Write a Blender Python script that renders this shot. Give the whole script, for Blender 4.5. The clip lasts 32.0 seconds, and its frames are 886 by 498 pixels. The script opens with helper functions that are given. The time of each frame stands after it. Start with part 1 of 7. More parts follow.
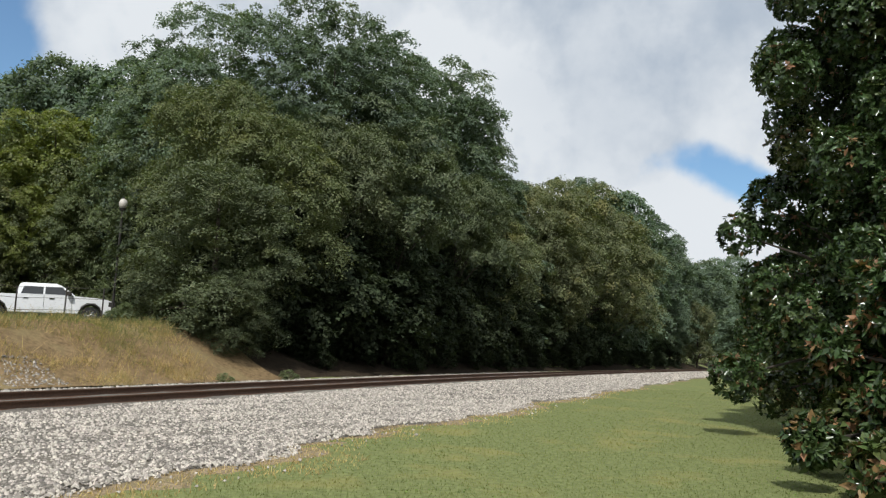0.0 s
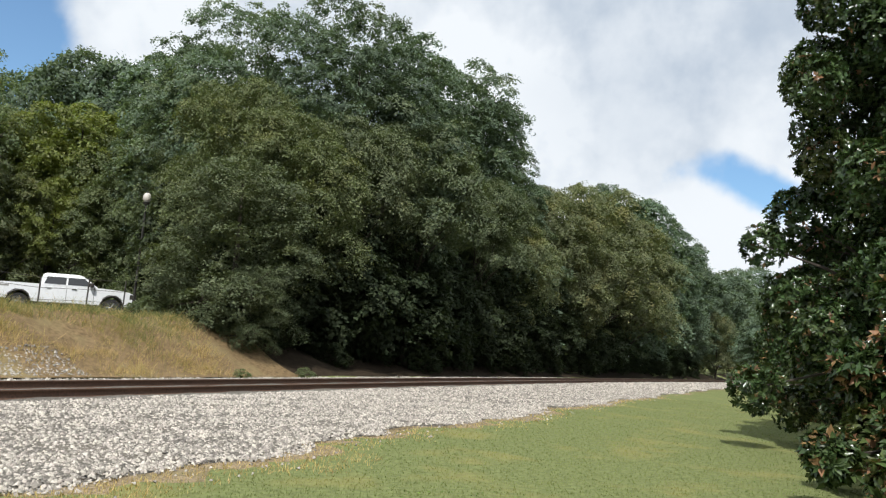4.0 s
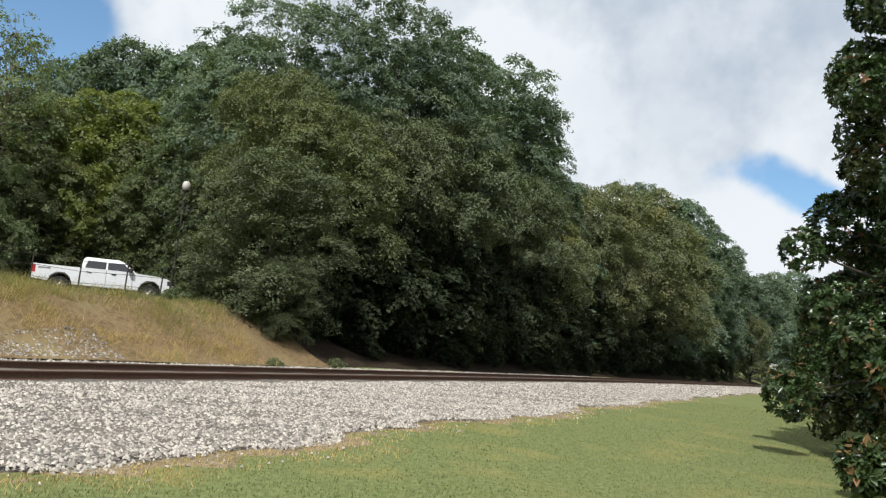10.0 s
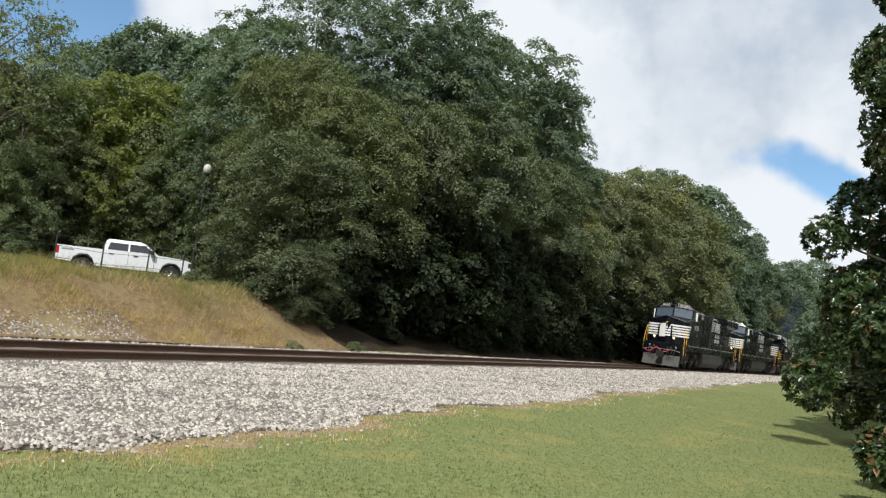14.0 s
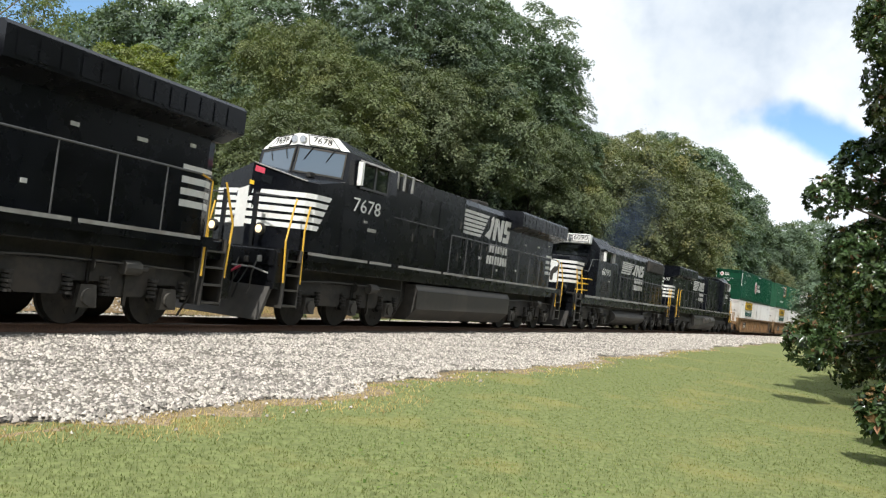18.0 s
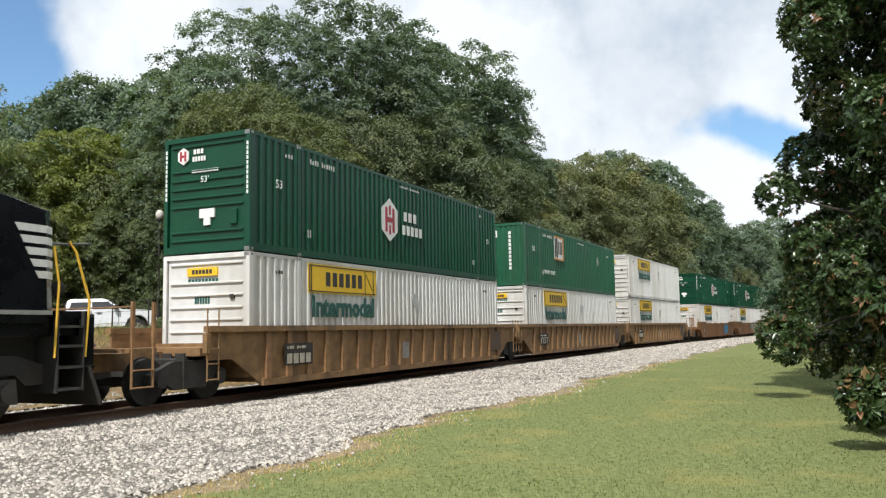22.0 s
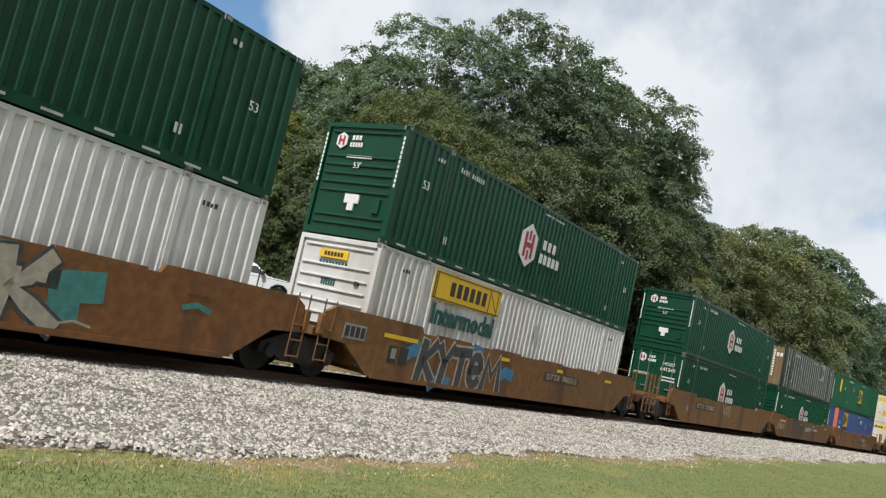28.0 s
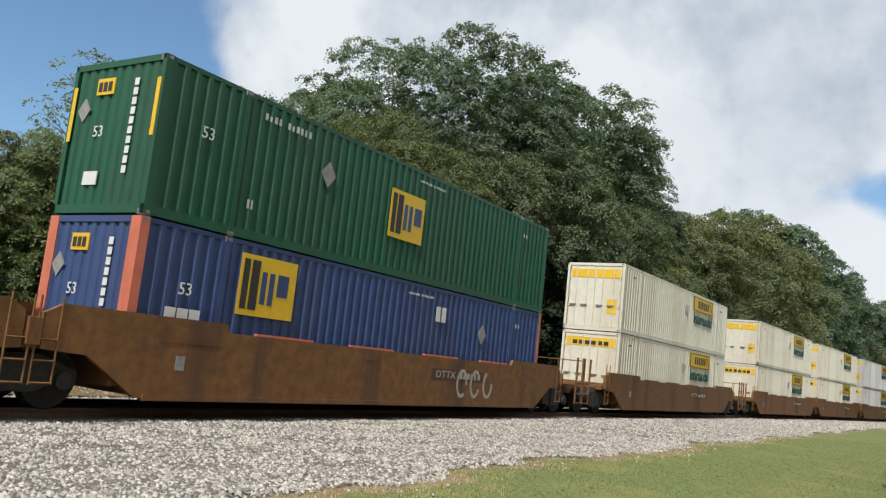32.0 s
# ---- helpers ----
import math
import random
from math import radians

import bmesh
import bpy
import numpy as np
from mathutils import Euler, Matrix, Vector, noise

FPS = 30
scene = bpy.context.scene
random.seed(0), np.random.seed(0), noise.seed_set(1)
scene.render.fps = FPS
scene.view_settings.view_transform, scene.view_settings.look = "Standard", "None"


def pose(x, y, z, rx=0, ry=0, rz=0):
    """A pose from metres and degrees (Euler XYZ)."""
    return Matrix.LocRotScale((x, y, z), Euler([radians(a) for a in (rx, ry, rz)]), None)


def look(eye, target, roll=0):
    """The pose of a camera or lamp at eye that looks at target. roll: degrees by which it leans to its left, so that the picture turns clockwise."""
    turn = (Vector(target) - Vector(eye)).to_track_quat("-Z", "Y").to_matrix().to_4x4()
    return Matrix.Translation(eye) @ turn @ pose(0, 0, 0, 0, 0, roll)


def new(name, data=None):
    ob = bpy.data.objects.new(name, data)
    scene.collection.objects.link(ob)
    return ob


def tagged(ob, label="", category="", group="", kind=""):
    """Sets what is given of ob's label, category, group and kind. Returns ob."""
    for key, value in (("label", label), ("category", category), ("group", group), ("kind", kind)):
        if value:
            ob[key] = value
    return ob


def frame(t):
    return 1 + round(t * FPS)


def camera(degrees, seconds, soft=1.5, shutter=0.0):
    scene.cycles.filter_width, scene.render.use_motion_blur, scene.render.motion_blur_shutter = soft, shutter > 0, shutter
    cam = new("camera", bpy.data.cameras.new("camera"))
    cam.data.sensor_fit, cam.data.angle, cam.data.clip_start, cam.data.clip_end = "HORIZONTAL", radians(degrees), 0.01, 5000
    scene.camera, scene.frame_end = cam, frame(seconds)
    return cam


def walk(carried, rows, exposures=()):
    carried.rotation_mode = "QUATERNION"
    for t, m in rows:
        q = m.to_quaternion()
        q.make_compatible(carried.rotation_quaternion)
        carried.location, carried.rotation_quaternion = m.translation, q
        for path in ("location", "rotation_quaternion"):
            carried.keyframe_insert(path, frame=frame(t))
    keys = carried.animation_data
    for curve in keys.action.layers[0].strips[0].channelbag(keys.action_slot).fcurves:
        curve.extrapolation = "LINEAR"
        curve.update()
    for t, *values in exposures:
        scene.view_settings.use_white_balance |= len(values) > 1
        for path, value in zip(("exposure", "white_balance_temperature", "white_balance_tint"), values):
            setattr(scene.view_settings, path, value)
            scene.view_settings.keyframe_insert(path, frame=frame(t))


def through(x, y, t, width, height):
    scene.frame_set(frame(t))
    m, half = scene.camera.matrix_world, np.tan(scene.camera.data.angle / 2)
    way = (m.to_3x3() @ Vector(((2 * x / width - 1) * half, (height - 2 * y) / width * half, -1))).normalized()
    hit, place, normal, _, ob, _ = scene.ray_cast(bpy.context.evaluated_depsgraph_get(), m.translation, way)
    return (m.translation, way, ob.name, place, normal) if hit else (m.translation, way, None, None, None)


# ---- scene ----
# The camera is held by hand at one spot; it pans, tilts and leans.
EYE = Vector((0.0, 0.0, 1.7))


def aim(heading, lift, lean):
    """Pose of the camera: heading in degrees from +y towards +x, lift above the horizon, lean to its left."""
    a, e = radians(heading), radians(lift)
    way = Vector((math.sin(a) * math.cos(e), math.cos(a) * math.cos(e), math.sin(e)))
    return look(EYE, EYE + way, lean)


cam = camera(56.88, 32.0, 1.25)
walk(cam, [
    (0.0, aim(67.68, 6.61, 3.28)),
    (0.5, aim(65.27, 6.12, 2.74)),
    (1.0, aim(63.32, 2.58, 2.86)),
    (1.5, aim(65.14, 4.76, 5.41)),
    (2.0, aim(65.13, 3.77, 6.41)),
    (2.5, aim(65.81, 4.82, 5.86)),
    (4.5, aim(66.14, 6.90, 4.96)),
    (5.0, aim(64.67, 7.20, 5.48)),
    (5.5, aim(62.28, 6.39, 5.32)),
    (6.0, aim(63.67, 6.75, 3.74)),
    (6.5, aim(62.69, 6.81, 5.20)),
    (7.0, aim(65.62, 6.11, 5.47)),
    (7.5, aim(64.94, 5.86, 6.48)),
    (8.0, aim(64.66, 6.00, 6.69)),
    (8.5, aim(64.07, 6.16, 6.88)),
    (9.0, aim(64.40, 6.26, 7.00)),
    (9.5, aim(64.74, 6.31, 7.16)),
    (10.0, aim(63.94, 6.07, 6.88)),
    (10.5, aim(64.88, 6.30, 6.42)),
    (11.0, aim(65.45, 6.35, 6.92)),
    (11.5, aim(65.06, 5.83, 7.27)),
    (12.0, aim(64.64, 5.78, 7.37)),
    (12.5, aim(64.40, 5.78, 7.34)),
    (13.0, aim(64.19, 5.72, 7.26)),
    (13.5, aim(63.33, 5.27, 7.48)),
    (14.0, aim(62.74, 4.85, 7.51)),
    (14.5, aim(62.55, 4.71, 7.86)),
    (16.5, aim(60.40, 2.92, 6.45)),
    (17.0, aim(61.70, 2.87, 6.34)),
    (17.5, aim(61.96, 2.44, 6.69)),
    (18.0, aim(62.95, 2.54, 6.50)),
    (18.5, aim(64.75, 1.68, 5.18)),
    (19.0, aim(63.01, 0.83, 4.06)),
    (19.5, aim(63.90, 1.30, 4.19)),
    (20.0, aim(65.22, 2.38, 3.04)),
    (20.5, aim(68.61, 2.96, 0.84)),
    (21.0, aim(65.23, 5.79, -0.52)),
    (21.5, aim(66.95, 4.81, -1.54)),
    (22.0, aim(65.23, 5.60, -1.06)),
    (22.5, aim(63.60, 5.58, -1.49)),
    (23.0, aim(57.81, 6.24, -2.11)),
    (23.5, aim(58.08, 7.09, -2.60)),
    (24.0, aim(62.16, 6.13, -1.26)),
    (24.5, aim(60.47, 4.24, 0.05)),
    (25.0, aim(61.96, 5.42, 1.45)),
    (25.5, aim(64.47, 7.33, 4.19)),
    (27.5, aim(58.95, 4.69, 8.87)),
    (28.0, aim(55.13, 6.28, 12.77)),
    (28.5, aim(55.30, 6.65, 10.22)),
    (29.0, aim(53.96, 6.47, 9.53)),
    (29.5, aim(53.52, 7.39, 8.67)),
    (30.0, aim(54.02, 7.65, 7.19)),
    (30.5, aim(56.47, 7.96, 6.83)),
    (31.0, aim(56.42, 7.67, 4.83)),
    (31.5, aim(56.34, 8.19, 3.42)),
    (32.0, aim(56.73, 7.72, 6.20)),
], exposures=[(t, e, 6330, 9) for t, e in ((0.0, -0.38), (1.2, -0.24), (2.0, -0.10), (2.5, -0.12), (4.5, -0.14), (5.0, -0.16), (6.0, -0.33), (7.0, -0.32), (8.5, -0.24), (14.0, -0.20), (16.5, -0.12), (18.0, 0.10), (20.0, 0.18), (21.0, 0.06), (22.0, -0.02), (23.0, -0.24), (24.5, -0.32), (28.0, -0.28), (32.0, -0.30))])


# ---- sky, sun ----


class Net:
    """A short way to write node trees."""

    def __init__(self, tree):
        self.tree = tree

    def node(self, kind):
        return self.tree.nodes.new(kind)

    def put(self, value, target):
        if isinstance(value, bpy.types.NodeSocket):
            self.tree.links.new(value, target)
        else:
            target.default_value = value

    def math(self, op, a, b=0.0, clamp=False):
        n = self.node("ShaderNodeMath")
        n.operation, n.use_clamp = op, clamp
        self.put(a, n.inputs[0])
        self.put(b, n.inputs[1])
        return n.outputs[0]

    def vec(self, op, a, b=(0, 0, 0)):
        n = self.node("ShaderNodeVectorMath")
        n.operation = op
        self.put(a, n.inputs[0])
        self.put(b, n.inputs[1])
        return n.outputs["Value"] if op in ("DOT_PRODUCT", "LENGTH", "DISTANCE") else n.outputs[0]

    def noise(self, vector, scale, detail=4.0, rough=0.55):
        n = self.node("ShaderNodeTexNoise")
        self.put(vector, n.inputs["Vector"])
        n.inputs["Scale"].default_value = scale
        n.inputs["Detail"].default_value = detail
        n.inputs["Roughness"].default_value = rough
        return n.outputs["Fac"]

    def ramp(self, fac, lo, hi, a=0.0, b=1.0):
        n = self.node("ShaderNodeMapRange")
        n.interpolation_type = "SMOOTHSTEP"
        self.put(fac, n.inputs["Value"])
        for k, v in (("From Min", lo), ("From Max", hi), ("To Min", a), ("To Max", b)):
            n.inputs[k].default_value = v
        return n.outputs[0]

    def mix(self, fac, a, b, blend="MIX"):
        n = self.node("ShaderNodeMix")
        n.data_type, n.blend_type = "RGBA", blend
        self.put(fac, n.inputs["Factor"])
        for v, s in ((a, n.inputs["A"]), (b, n.inputs["B"])):
            s = [q for q in n.inputs if q.name == s.name and q.type == "RGBA"][0]
            self.put((*v, 1.0) if isinstance(v, tuple) and len(v) == 3 else v, s)
        return [q for q in n.outputs if q.type == "RGBA"][0]


def bearing(az, el):
    a, e = radians(az), radians(el)
    return Vector((math.sin(a) * math.cos(e), math.cos(a) * math.cos(e), math.sin(e)))


SUN_WAY = Vector((-0.91, -0.14, 1.22)).normalized()   # towards the sun
world = bpy.data.worlds.new("sky")
scene.world = world
world.use_nodes = True
wt = Net(world.node_tree)
world.node_tree.nodes.clear()
sky = wt.node("ShaderNodeTexSky")
sky.sky_type, sky.sun_disc = "NISHITA", False
sky.sun_elevation = math.asin(SUN_WAY.z)
sky.sun_rotation = math.atan2(SUN_WAY.x, SUN_WAY.y)
way = wt.node("ShaderNodeTexCoord").outputs["Generated"]
split = wt.node("ShaderNodeSeparateXYZ")
wt.put(way, split.inputs[0])
flat = wt.node("ShaderNodeCombineXYZ")
lift = wt.math("ADD", wt.math("ABSOLUTE", split.outputs[2]), 0.25)
wt.put(wt.math("DIVIDE", split.outputs[0], lift), flat.inputs[0])
wt.put(wt.math("DIVIDE", split.outputs[1], lift), flat.inputs[1])
billow = wt.noise(way, 5.5, 6.0, 0.55)
fine = wt.noise(way, 16.0, 4.0, 0.6)
broad = wt.noise(flat.outputs[0], 1.1, 3.0, 0.5)


warp = wt.node("ShaderNodeTexNoise")
wt.put(way, warp.inputs["Vector"])
warp.inputs["Scale"].default_value, warp.inputs["Detail"].default_value = 7.0, 5.0
bent = wt.vec("ADD", way, wt.vec("MULTIPLY", wt.vec("SUBTRACT", warp.outputs["Color"], (0.5, 0.5, 0.5)), (0.16, 0.16, 0.10)))


def opening(az, el, width, depth):
    """A ragged gap of blue between the clouds round one bearing."""
    return wt.ramp(wt.vec("DISTANCE", bent, bearing(az, el)), 0.0, width * 1.35, depth, 0.0)


cover = wt.math("ADD", wt.math("MULTIPLY", billow, 0.55), wt.math("MULTIPLY", broad, 0.30))
cover = wt.math("ADD", cover, 0.33)
for gap in ((84.6, 12.8, 0.042, 0.31), (82.4, 13.2, 0.036, 0.27), (86.8, 12.2, 0.042, 0.31), (80.3, 13.3, 0.03, 0.18), (88.8, 11.6, 0.04, 0.26), (28.0, 20.0, 0.20, 0.62), (20.0, 13.0, 0.24, 0.8), (37.5, 15.0, 0.07, 0.42), (33.5, 17.0, 0.10, 0.5), (30.0, 25.0, 0.12, 0.4)):
    cover = wt.math("SUBTRACT", cover, opening(*gap))
cloudy = wt.ramp(cover, 0.36, 0.66)
shade = wt.ramp(wt.math("ADD", wt.math("MULTIPLY", wt.noise(way, 3.2, 5.0), 0.8), wt.math("MULTIPLY", fine, 0.2)), 0.36, 0.62)
for az, el, width, gain in ((69.5, 17.0, 0.085, 0.75), (66.0, 20.5, 0.06, 0.5), (73.0, 13.8, 0.05, 0.4), (84.8, 9.0, 0.065, 0.7), (81.5, 9.0, 0.04, 0.4), (78.5, 18.5, 0.13, -0.45), (46.0, 21.5, 0.09, 0.4)):
    shade = wt.math("ADD", shade, opening(az, el, width, gain), True)
cloud = wt.mix(shade, (0.58, 0.66, 0.765), (1.02, 1.05, 1.08))
blue = wt.mix(1.0, sky.outputs[0], (0.135, 0.16, 0.172), "MULTIPLY")
bg = wt.node("ShaderNodeBackground")
wt.put(wt.mix(cloudy, blue, cloud), bg.inputs["Color"])
bg.inputs["Strength"].default_value = 1.0
out = wt.node("ShaderNodeOutputWorld")
wt.put(bg.outputs[0], out.inputs[0])

sun_data = bpy.data.lights.new("sun", "SUN")
sun_data.energy, sun_data.angle, sun_data.color = 4.8, radians(0.55), (1.0, 0.965, 0.90)
sun = new("sun", sun_data)
sun.matrix_world = look(SUN_WAY * 80, (0, 0, 0))


# ---- materials ----
def material(name, base, rough=0.6, metal=0.0, spread=0.12, scale=8.0, bump=0.0, second=None, amount=0.5, streak=False, spec=0.5,
             islands=0.0, per_object=0.0, coat=0.0, through=0.0, coarse=None):
    """Principled surface with colour variation at two scales, an optional second colour (dirt, rust) and a fine bump."""
    m = bpy.data.materials.new(name)
    m.use_nodes = True
    net = Net(m.node_tree)
    b = m.node_tree.nodes["Principled BSDF"]
    at = net.node("ShaderNodeTexCoord").outputs["Object"]
    if streak:
        mp = net.node("ShaderNodeMapping")
        net.put(at, mp.inputs["Vector"])
        mp.inputs["Scale"].default_value = (1.0, 1.0, 0.12)
        at_streak = mp.outputs[0]
    else:
        at_streak = at
    grain = net.noise(at, scale, 5.0, 0.6)
    wide = net.noise(at_streak, coarse or scale * 0.13, 4.0, 0.6)
    dark = tuple(max(0.0, c * (1 - spread)) for c in base)
    light = tuple(min(1.0, c * (1 + spread)) for c in base)
    colour = net.mix(net.ramp(grain, 0.3, 0.7), dark, light)
    if second:
        colour = net.mix(net.math("MULTIPLY", net.ramp(wide, 0.5, 0.68), amount), colour, second)
    if islands:
        r = net.node("ShaderNodeNewGeometry").outputs["Random Per Island"]
        hue = net.node("ShaderNodeHueSaturation")
        net.put(colour, hue.inputs["Color"])
        net.put(net.ramp(r, 0.0, 1.0, 1 - islands * 0.8, 1 + islands), hue.inputs["Value"])
        net.put(net.ramp(net.math("FRACT", net.math("MULTIPLY", r, 7.31)), 0.0, 1.0, 0.485, 0.515), hue.inputs["Hue"])
        colour = hue.outputs[0]
    if per_object:
        r = net.node("ShaderNodeObjectInfo").outputs["Random"]
        hue = net.node("ShaderNodeHueSaturation")
        net.put(colour, hue.inputs["Color"])
        net.put(net.ramp(r, 0.0, 1.0, 1 - per_object, 1 + per_object), hue.inputs["Value"])
        net.put(net.ramp(net.math("FRACT", net.math("MULTIPLY", r, 5.7)), 0.0, 1.0, 0.5 - per_object * 0.06, 0.5 + per_object * 0.05), hue.inputs["Hue"])
        colour = hue.outputs[0]
    net.put(colour, b.inputs["Base Color"])
    net.put(net.ramp(grain, 0.2, 0.8, max(0.02, rough - 0.08), min(1.0, rough + 0.08)), b.inputs["Roughness"])
    b.inputs["Metallic"].default_value = metal
    b.inputs["Specular IOR Level"].default_value = spec
    b.inputs["Coat Weight"].default_value = coat
    if bump:
        bp = net.node("ShaderNodeBump")
        bp.inputs["Strength"].default_value = bump
        bp.inputs["Distance"].default_value = 0.02
        net.put(grain, bp.inputs["Height"])
        net.put(bp.outputs[0], b.inputs["Normal"])
    if through:
        tl = net.node("ShaderNodeBsdfTranslucent")
        net.put(net.mix(1.0, colour, (1.5, 1.6, 0.7), "MULTIPLY"), tl.inputs["Color"])
        ms = net.node("ShaderNodeMixShader")
        ms.inputs[0].default_value = through
        net.put(b.outputs[0], ms.inputs[1])
        net.put(tl.outputs[0], ms.inputs[2])
        net.put(ms.outputs[0], m.node_tree.nodes["Material Output"].inputs[0])
    return m


def glass(name, tint=(0.05, 0.07, 0.08), rough=0.04):
    m = bpy.data.materials.new(name)
    m.use_nodes = True
    b = m.node_tree.nodes["Principled BSDF"]
    b.inputs["Base Color"].default_value = (*tint, 1)
    b.inputs["Roughness"].default_value = rough
    b.inputs["Specular IOR Level"].default_value = 0.9
    b.inputs["Coat Weight"].default_value = 0.4
    return m


def glowing(name, colour, strength):
    m = bpy.data.materials.new(name)
    m.use_nodes = True
    b = m.node_tree.nodes["Principled BSDF"]
    b.inputs["Base Color"].default_value = (*colour, 1)
    b.inputs["Emission Color"].default_value = (*colour, 1)
    b.inputs["Emission Strength"].default_value = strength
    return m


M_GRASS = material("mown_grass", (0.168, 0.190, 0.074), 0.95, spread=0.22, scale=9.0, bump=0.25, second=(0.28, 0.245, 0.09), amount=0.45, spec=0.1, coarse=0.55)
M_BLADE = material("grass_blades", (0.178, 0.204, 0.084), 0.75, spread=0.2, scale=3.0, islands=0.14, through=0.35, spec=0.2, second=(0.32, 0.28, 0.10), amount=0.6, coarse=0.55)
M_WEED = material("clover_leaves", (0.13, 0.19, 0.05), 0.7, spread=0.2, scale=3.0, islands=0.4, through=0.3, spec=0.2)
M_STRAW = material("dry_grass", (0.47, 0.355, 0.175), 0.85, spread=0.2, scale=2.0, islands=0.4, through=0.3, spec=0.2, second=(0.30, 0.25, 0.10), amount=0.7, coarse=0.35)
M_BANK = material("bank_soil", (0.19, 0.132, 0.070), 0.95, spread=0.35, scale=7.0, bump=0.7, second=(0.25, 0.20, 0.10), amount=0.7, spec=0.1, coarse=0.4)
M_VERGE = material("verge_dirt", (0.27, 0.21, 0.13), 0.95, spread=0.4, scale=14.0, bump=0.8, second=(0.20, 0.17, 0.08), amount=0.6, spec=0.1, coarse=1.2)
# litter with the crowns' shade put into its base colour
M_FOREST_FLOOR = material("shade_darkened_litter", (0.038, 0.028, 0.018), 0.95, spread=0.4, scale=6.0, bump=0.6, spec=0.1)
M_GRAVEL = material("gravel_bed", (0.15, 0.135, 0.115), 0.9, spread=0.55, scale=26.0, bump=1.0, second=(0.19, 0.165, 0.13), amount=0.5, spec=0.25, coarse=0.7)
M_STONE = material("ballast_stone", (0.396, 0.358, 0.312), 0.85, spread=0.25, scale=30.0, islands=0.5, spec=0.3)
M_BANK_STONE = material("weathered_bank_stone", (0.30, 0.275, 0.24), 0.9, spread=0.3, scale=30.0, islands=0.5, spec=0.2)
M_SLEEPER = material("sleeper_wood", (0.055, 0.042, 0.032), 0.9, spread=0.3, scale=20.0, bump=0.4, per_object=0.25)
M_RAIL = material("rusty_rail", (0.125, 0.070, 0.045), 0.8, metal=0.1, spread=0.3, scale=30.0)
M_RAILTOP = material("worn_steel", (0.26, 0.235, 0.21), 0.5, metal=0.9, spread=0.1, scale=30.0)
M_ASPHALT = material("asphalt", (0.06, 0.06, 0.06), 0.9, spread=0.25, scale=40.0, bump=0.4)
M_BARK = material("bark", (0.048, 0.038, 0.028), 0.95, spread=0.4, scale=9.0, bump=0.8)
M_PALE_BARK = material("pale_bark", (0.20, 0.17, 0.13), 0.9, spread=0.35, scale=9.0, bump=0.6)
M_LEAF_DARK = material("oak_leaves", (0.116, 0.160, 0.108), 0.6, spread=0.2, scale=1.2, islands=0.3, per_object=0.12, through=0.28, spec=0.3, second=(0.165, 0.185, 0.085), amount=0.5, coarse=0.3)
M_LEAF_MID = material("elm_leaves", (0.138, 0.172, 0.085), 0.6, spread=0.2, scale=1.2, islands=0.3, per_object=0.12, through=0.3, spec=0.3, second=(0.17, 0.18, 0.07), amount=0.5, coarse=0.35)
# two elm copies with shade and sunlight put into the colour: darker, then brighter
M_LEAF_SHADED = material("shaded_elm_leaves", (0.100, 0.122, 0.064), 0.6, spread=0.2, scale=1.2, islands=0.3, per_object=0.10, through=0.22, spec=0.3, second=(0.14, 0.155, 0.07), amount=0.5, coarse=0.35)
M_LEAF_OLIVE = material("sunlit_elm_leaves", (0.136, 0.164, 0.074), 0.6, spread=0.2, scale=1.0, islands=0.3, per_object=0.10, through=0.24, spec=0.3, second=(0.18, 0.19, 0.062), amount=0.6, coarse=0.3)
M_LEAF_TURN = material("turning_leaves", (0.132, 0.152, 0.076), 0.6, spread=0.2, scale=1.0, islands=0.3, per_object=0.10, through=0.25, spec=0.3, second=(0.205, 0.185, 0.058), amount=0.6, coarse=0.3)
M_LEAF_YELLOW = material("bright_leaves", (0.17, 0.20, 0.06), 0.55, spread=0.2, scale=1.0, islands=0.22, per_object=0.1, through=0.35, spec=0.35)
# the wood's shade is put into this leaf colour, far below the others
M_SHADE_LEAF = material("shade_darkened_leaves", (0.034, 0.046, 0.022), 0.7, spread=0.25, scale=1.2, islands=0.3, per_object=0.1, through=0.2, spec=0.2)
M_MAGNOLIA = material("magnolia_leaves", (0.046, 0.076, 0.026), 0.22, spread=0.25, scale=1.5, islands=0.45, through=0.12, spec=0.45, second=(0.105, 0.112, 0.036), amount=0.6, coarse=0.5)
M_MAGNOLIA_BROWN = material("magnolia_underside", (0.19, 0.105, 0.04), 0.6, spread=0.25, scale=1.5, islands=0.4, through=0.1)
M_BLACK = material("black_loco_paint", (0.0046, 0.0054, 0.0078), 0.27, spread=0.2, scale=1.5, second=(0.009, 0.0086, 0.0088), amount=0.6, streak=True, spec=0.28)
M_GRIME = material("grimy_steel", (0.026, 0.024, 0.021), 0.8, spread=0.35, scale=9.0, bump=0.25, second=(0.060, 0.048, 0.036), amount=0.6)
M_TANK = material("dusty_tank", (0.048, 0.044, 0.038), 0.6, spread=0.25, scale=6.0, second=(0.085, 0.074, 0.060), amount=0.6, streak=True)
M_WHITE = material("white_paint", (0.78, 0.77, 0.74), 0.5, spread=0.05, scale=12.0, second=(0.55, 0.48, 0.40), amount=0.35)
M_SILL = material("grey_sill_stripe", (0.30, 0.29, 0.27), 0.6, spread=0.15, scale=8.0, second=(0.14, 0.12, 0.10), amount=0.6)
M_PALE = material("pale_lettering_paint", (0.55, 0.54, 0.51), 0.55, spread=0.12, scale=8.0, second=(0.30, 0.27, 0.24), amount=0.5)
M_RAILING = material("grey_handrail", (0.062, 0.062, 0.062), 0.5, spread=0.15, scale=10.0)
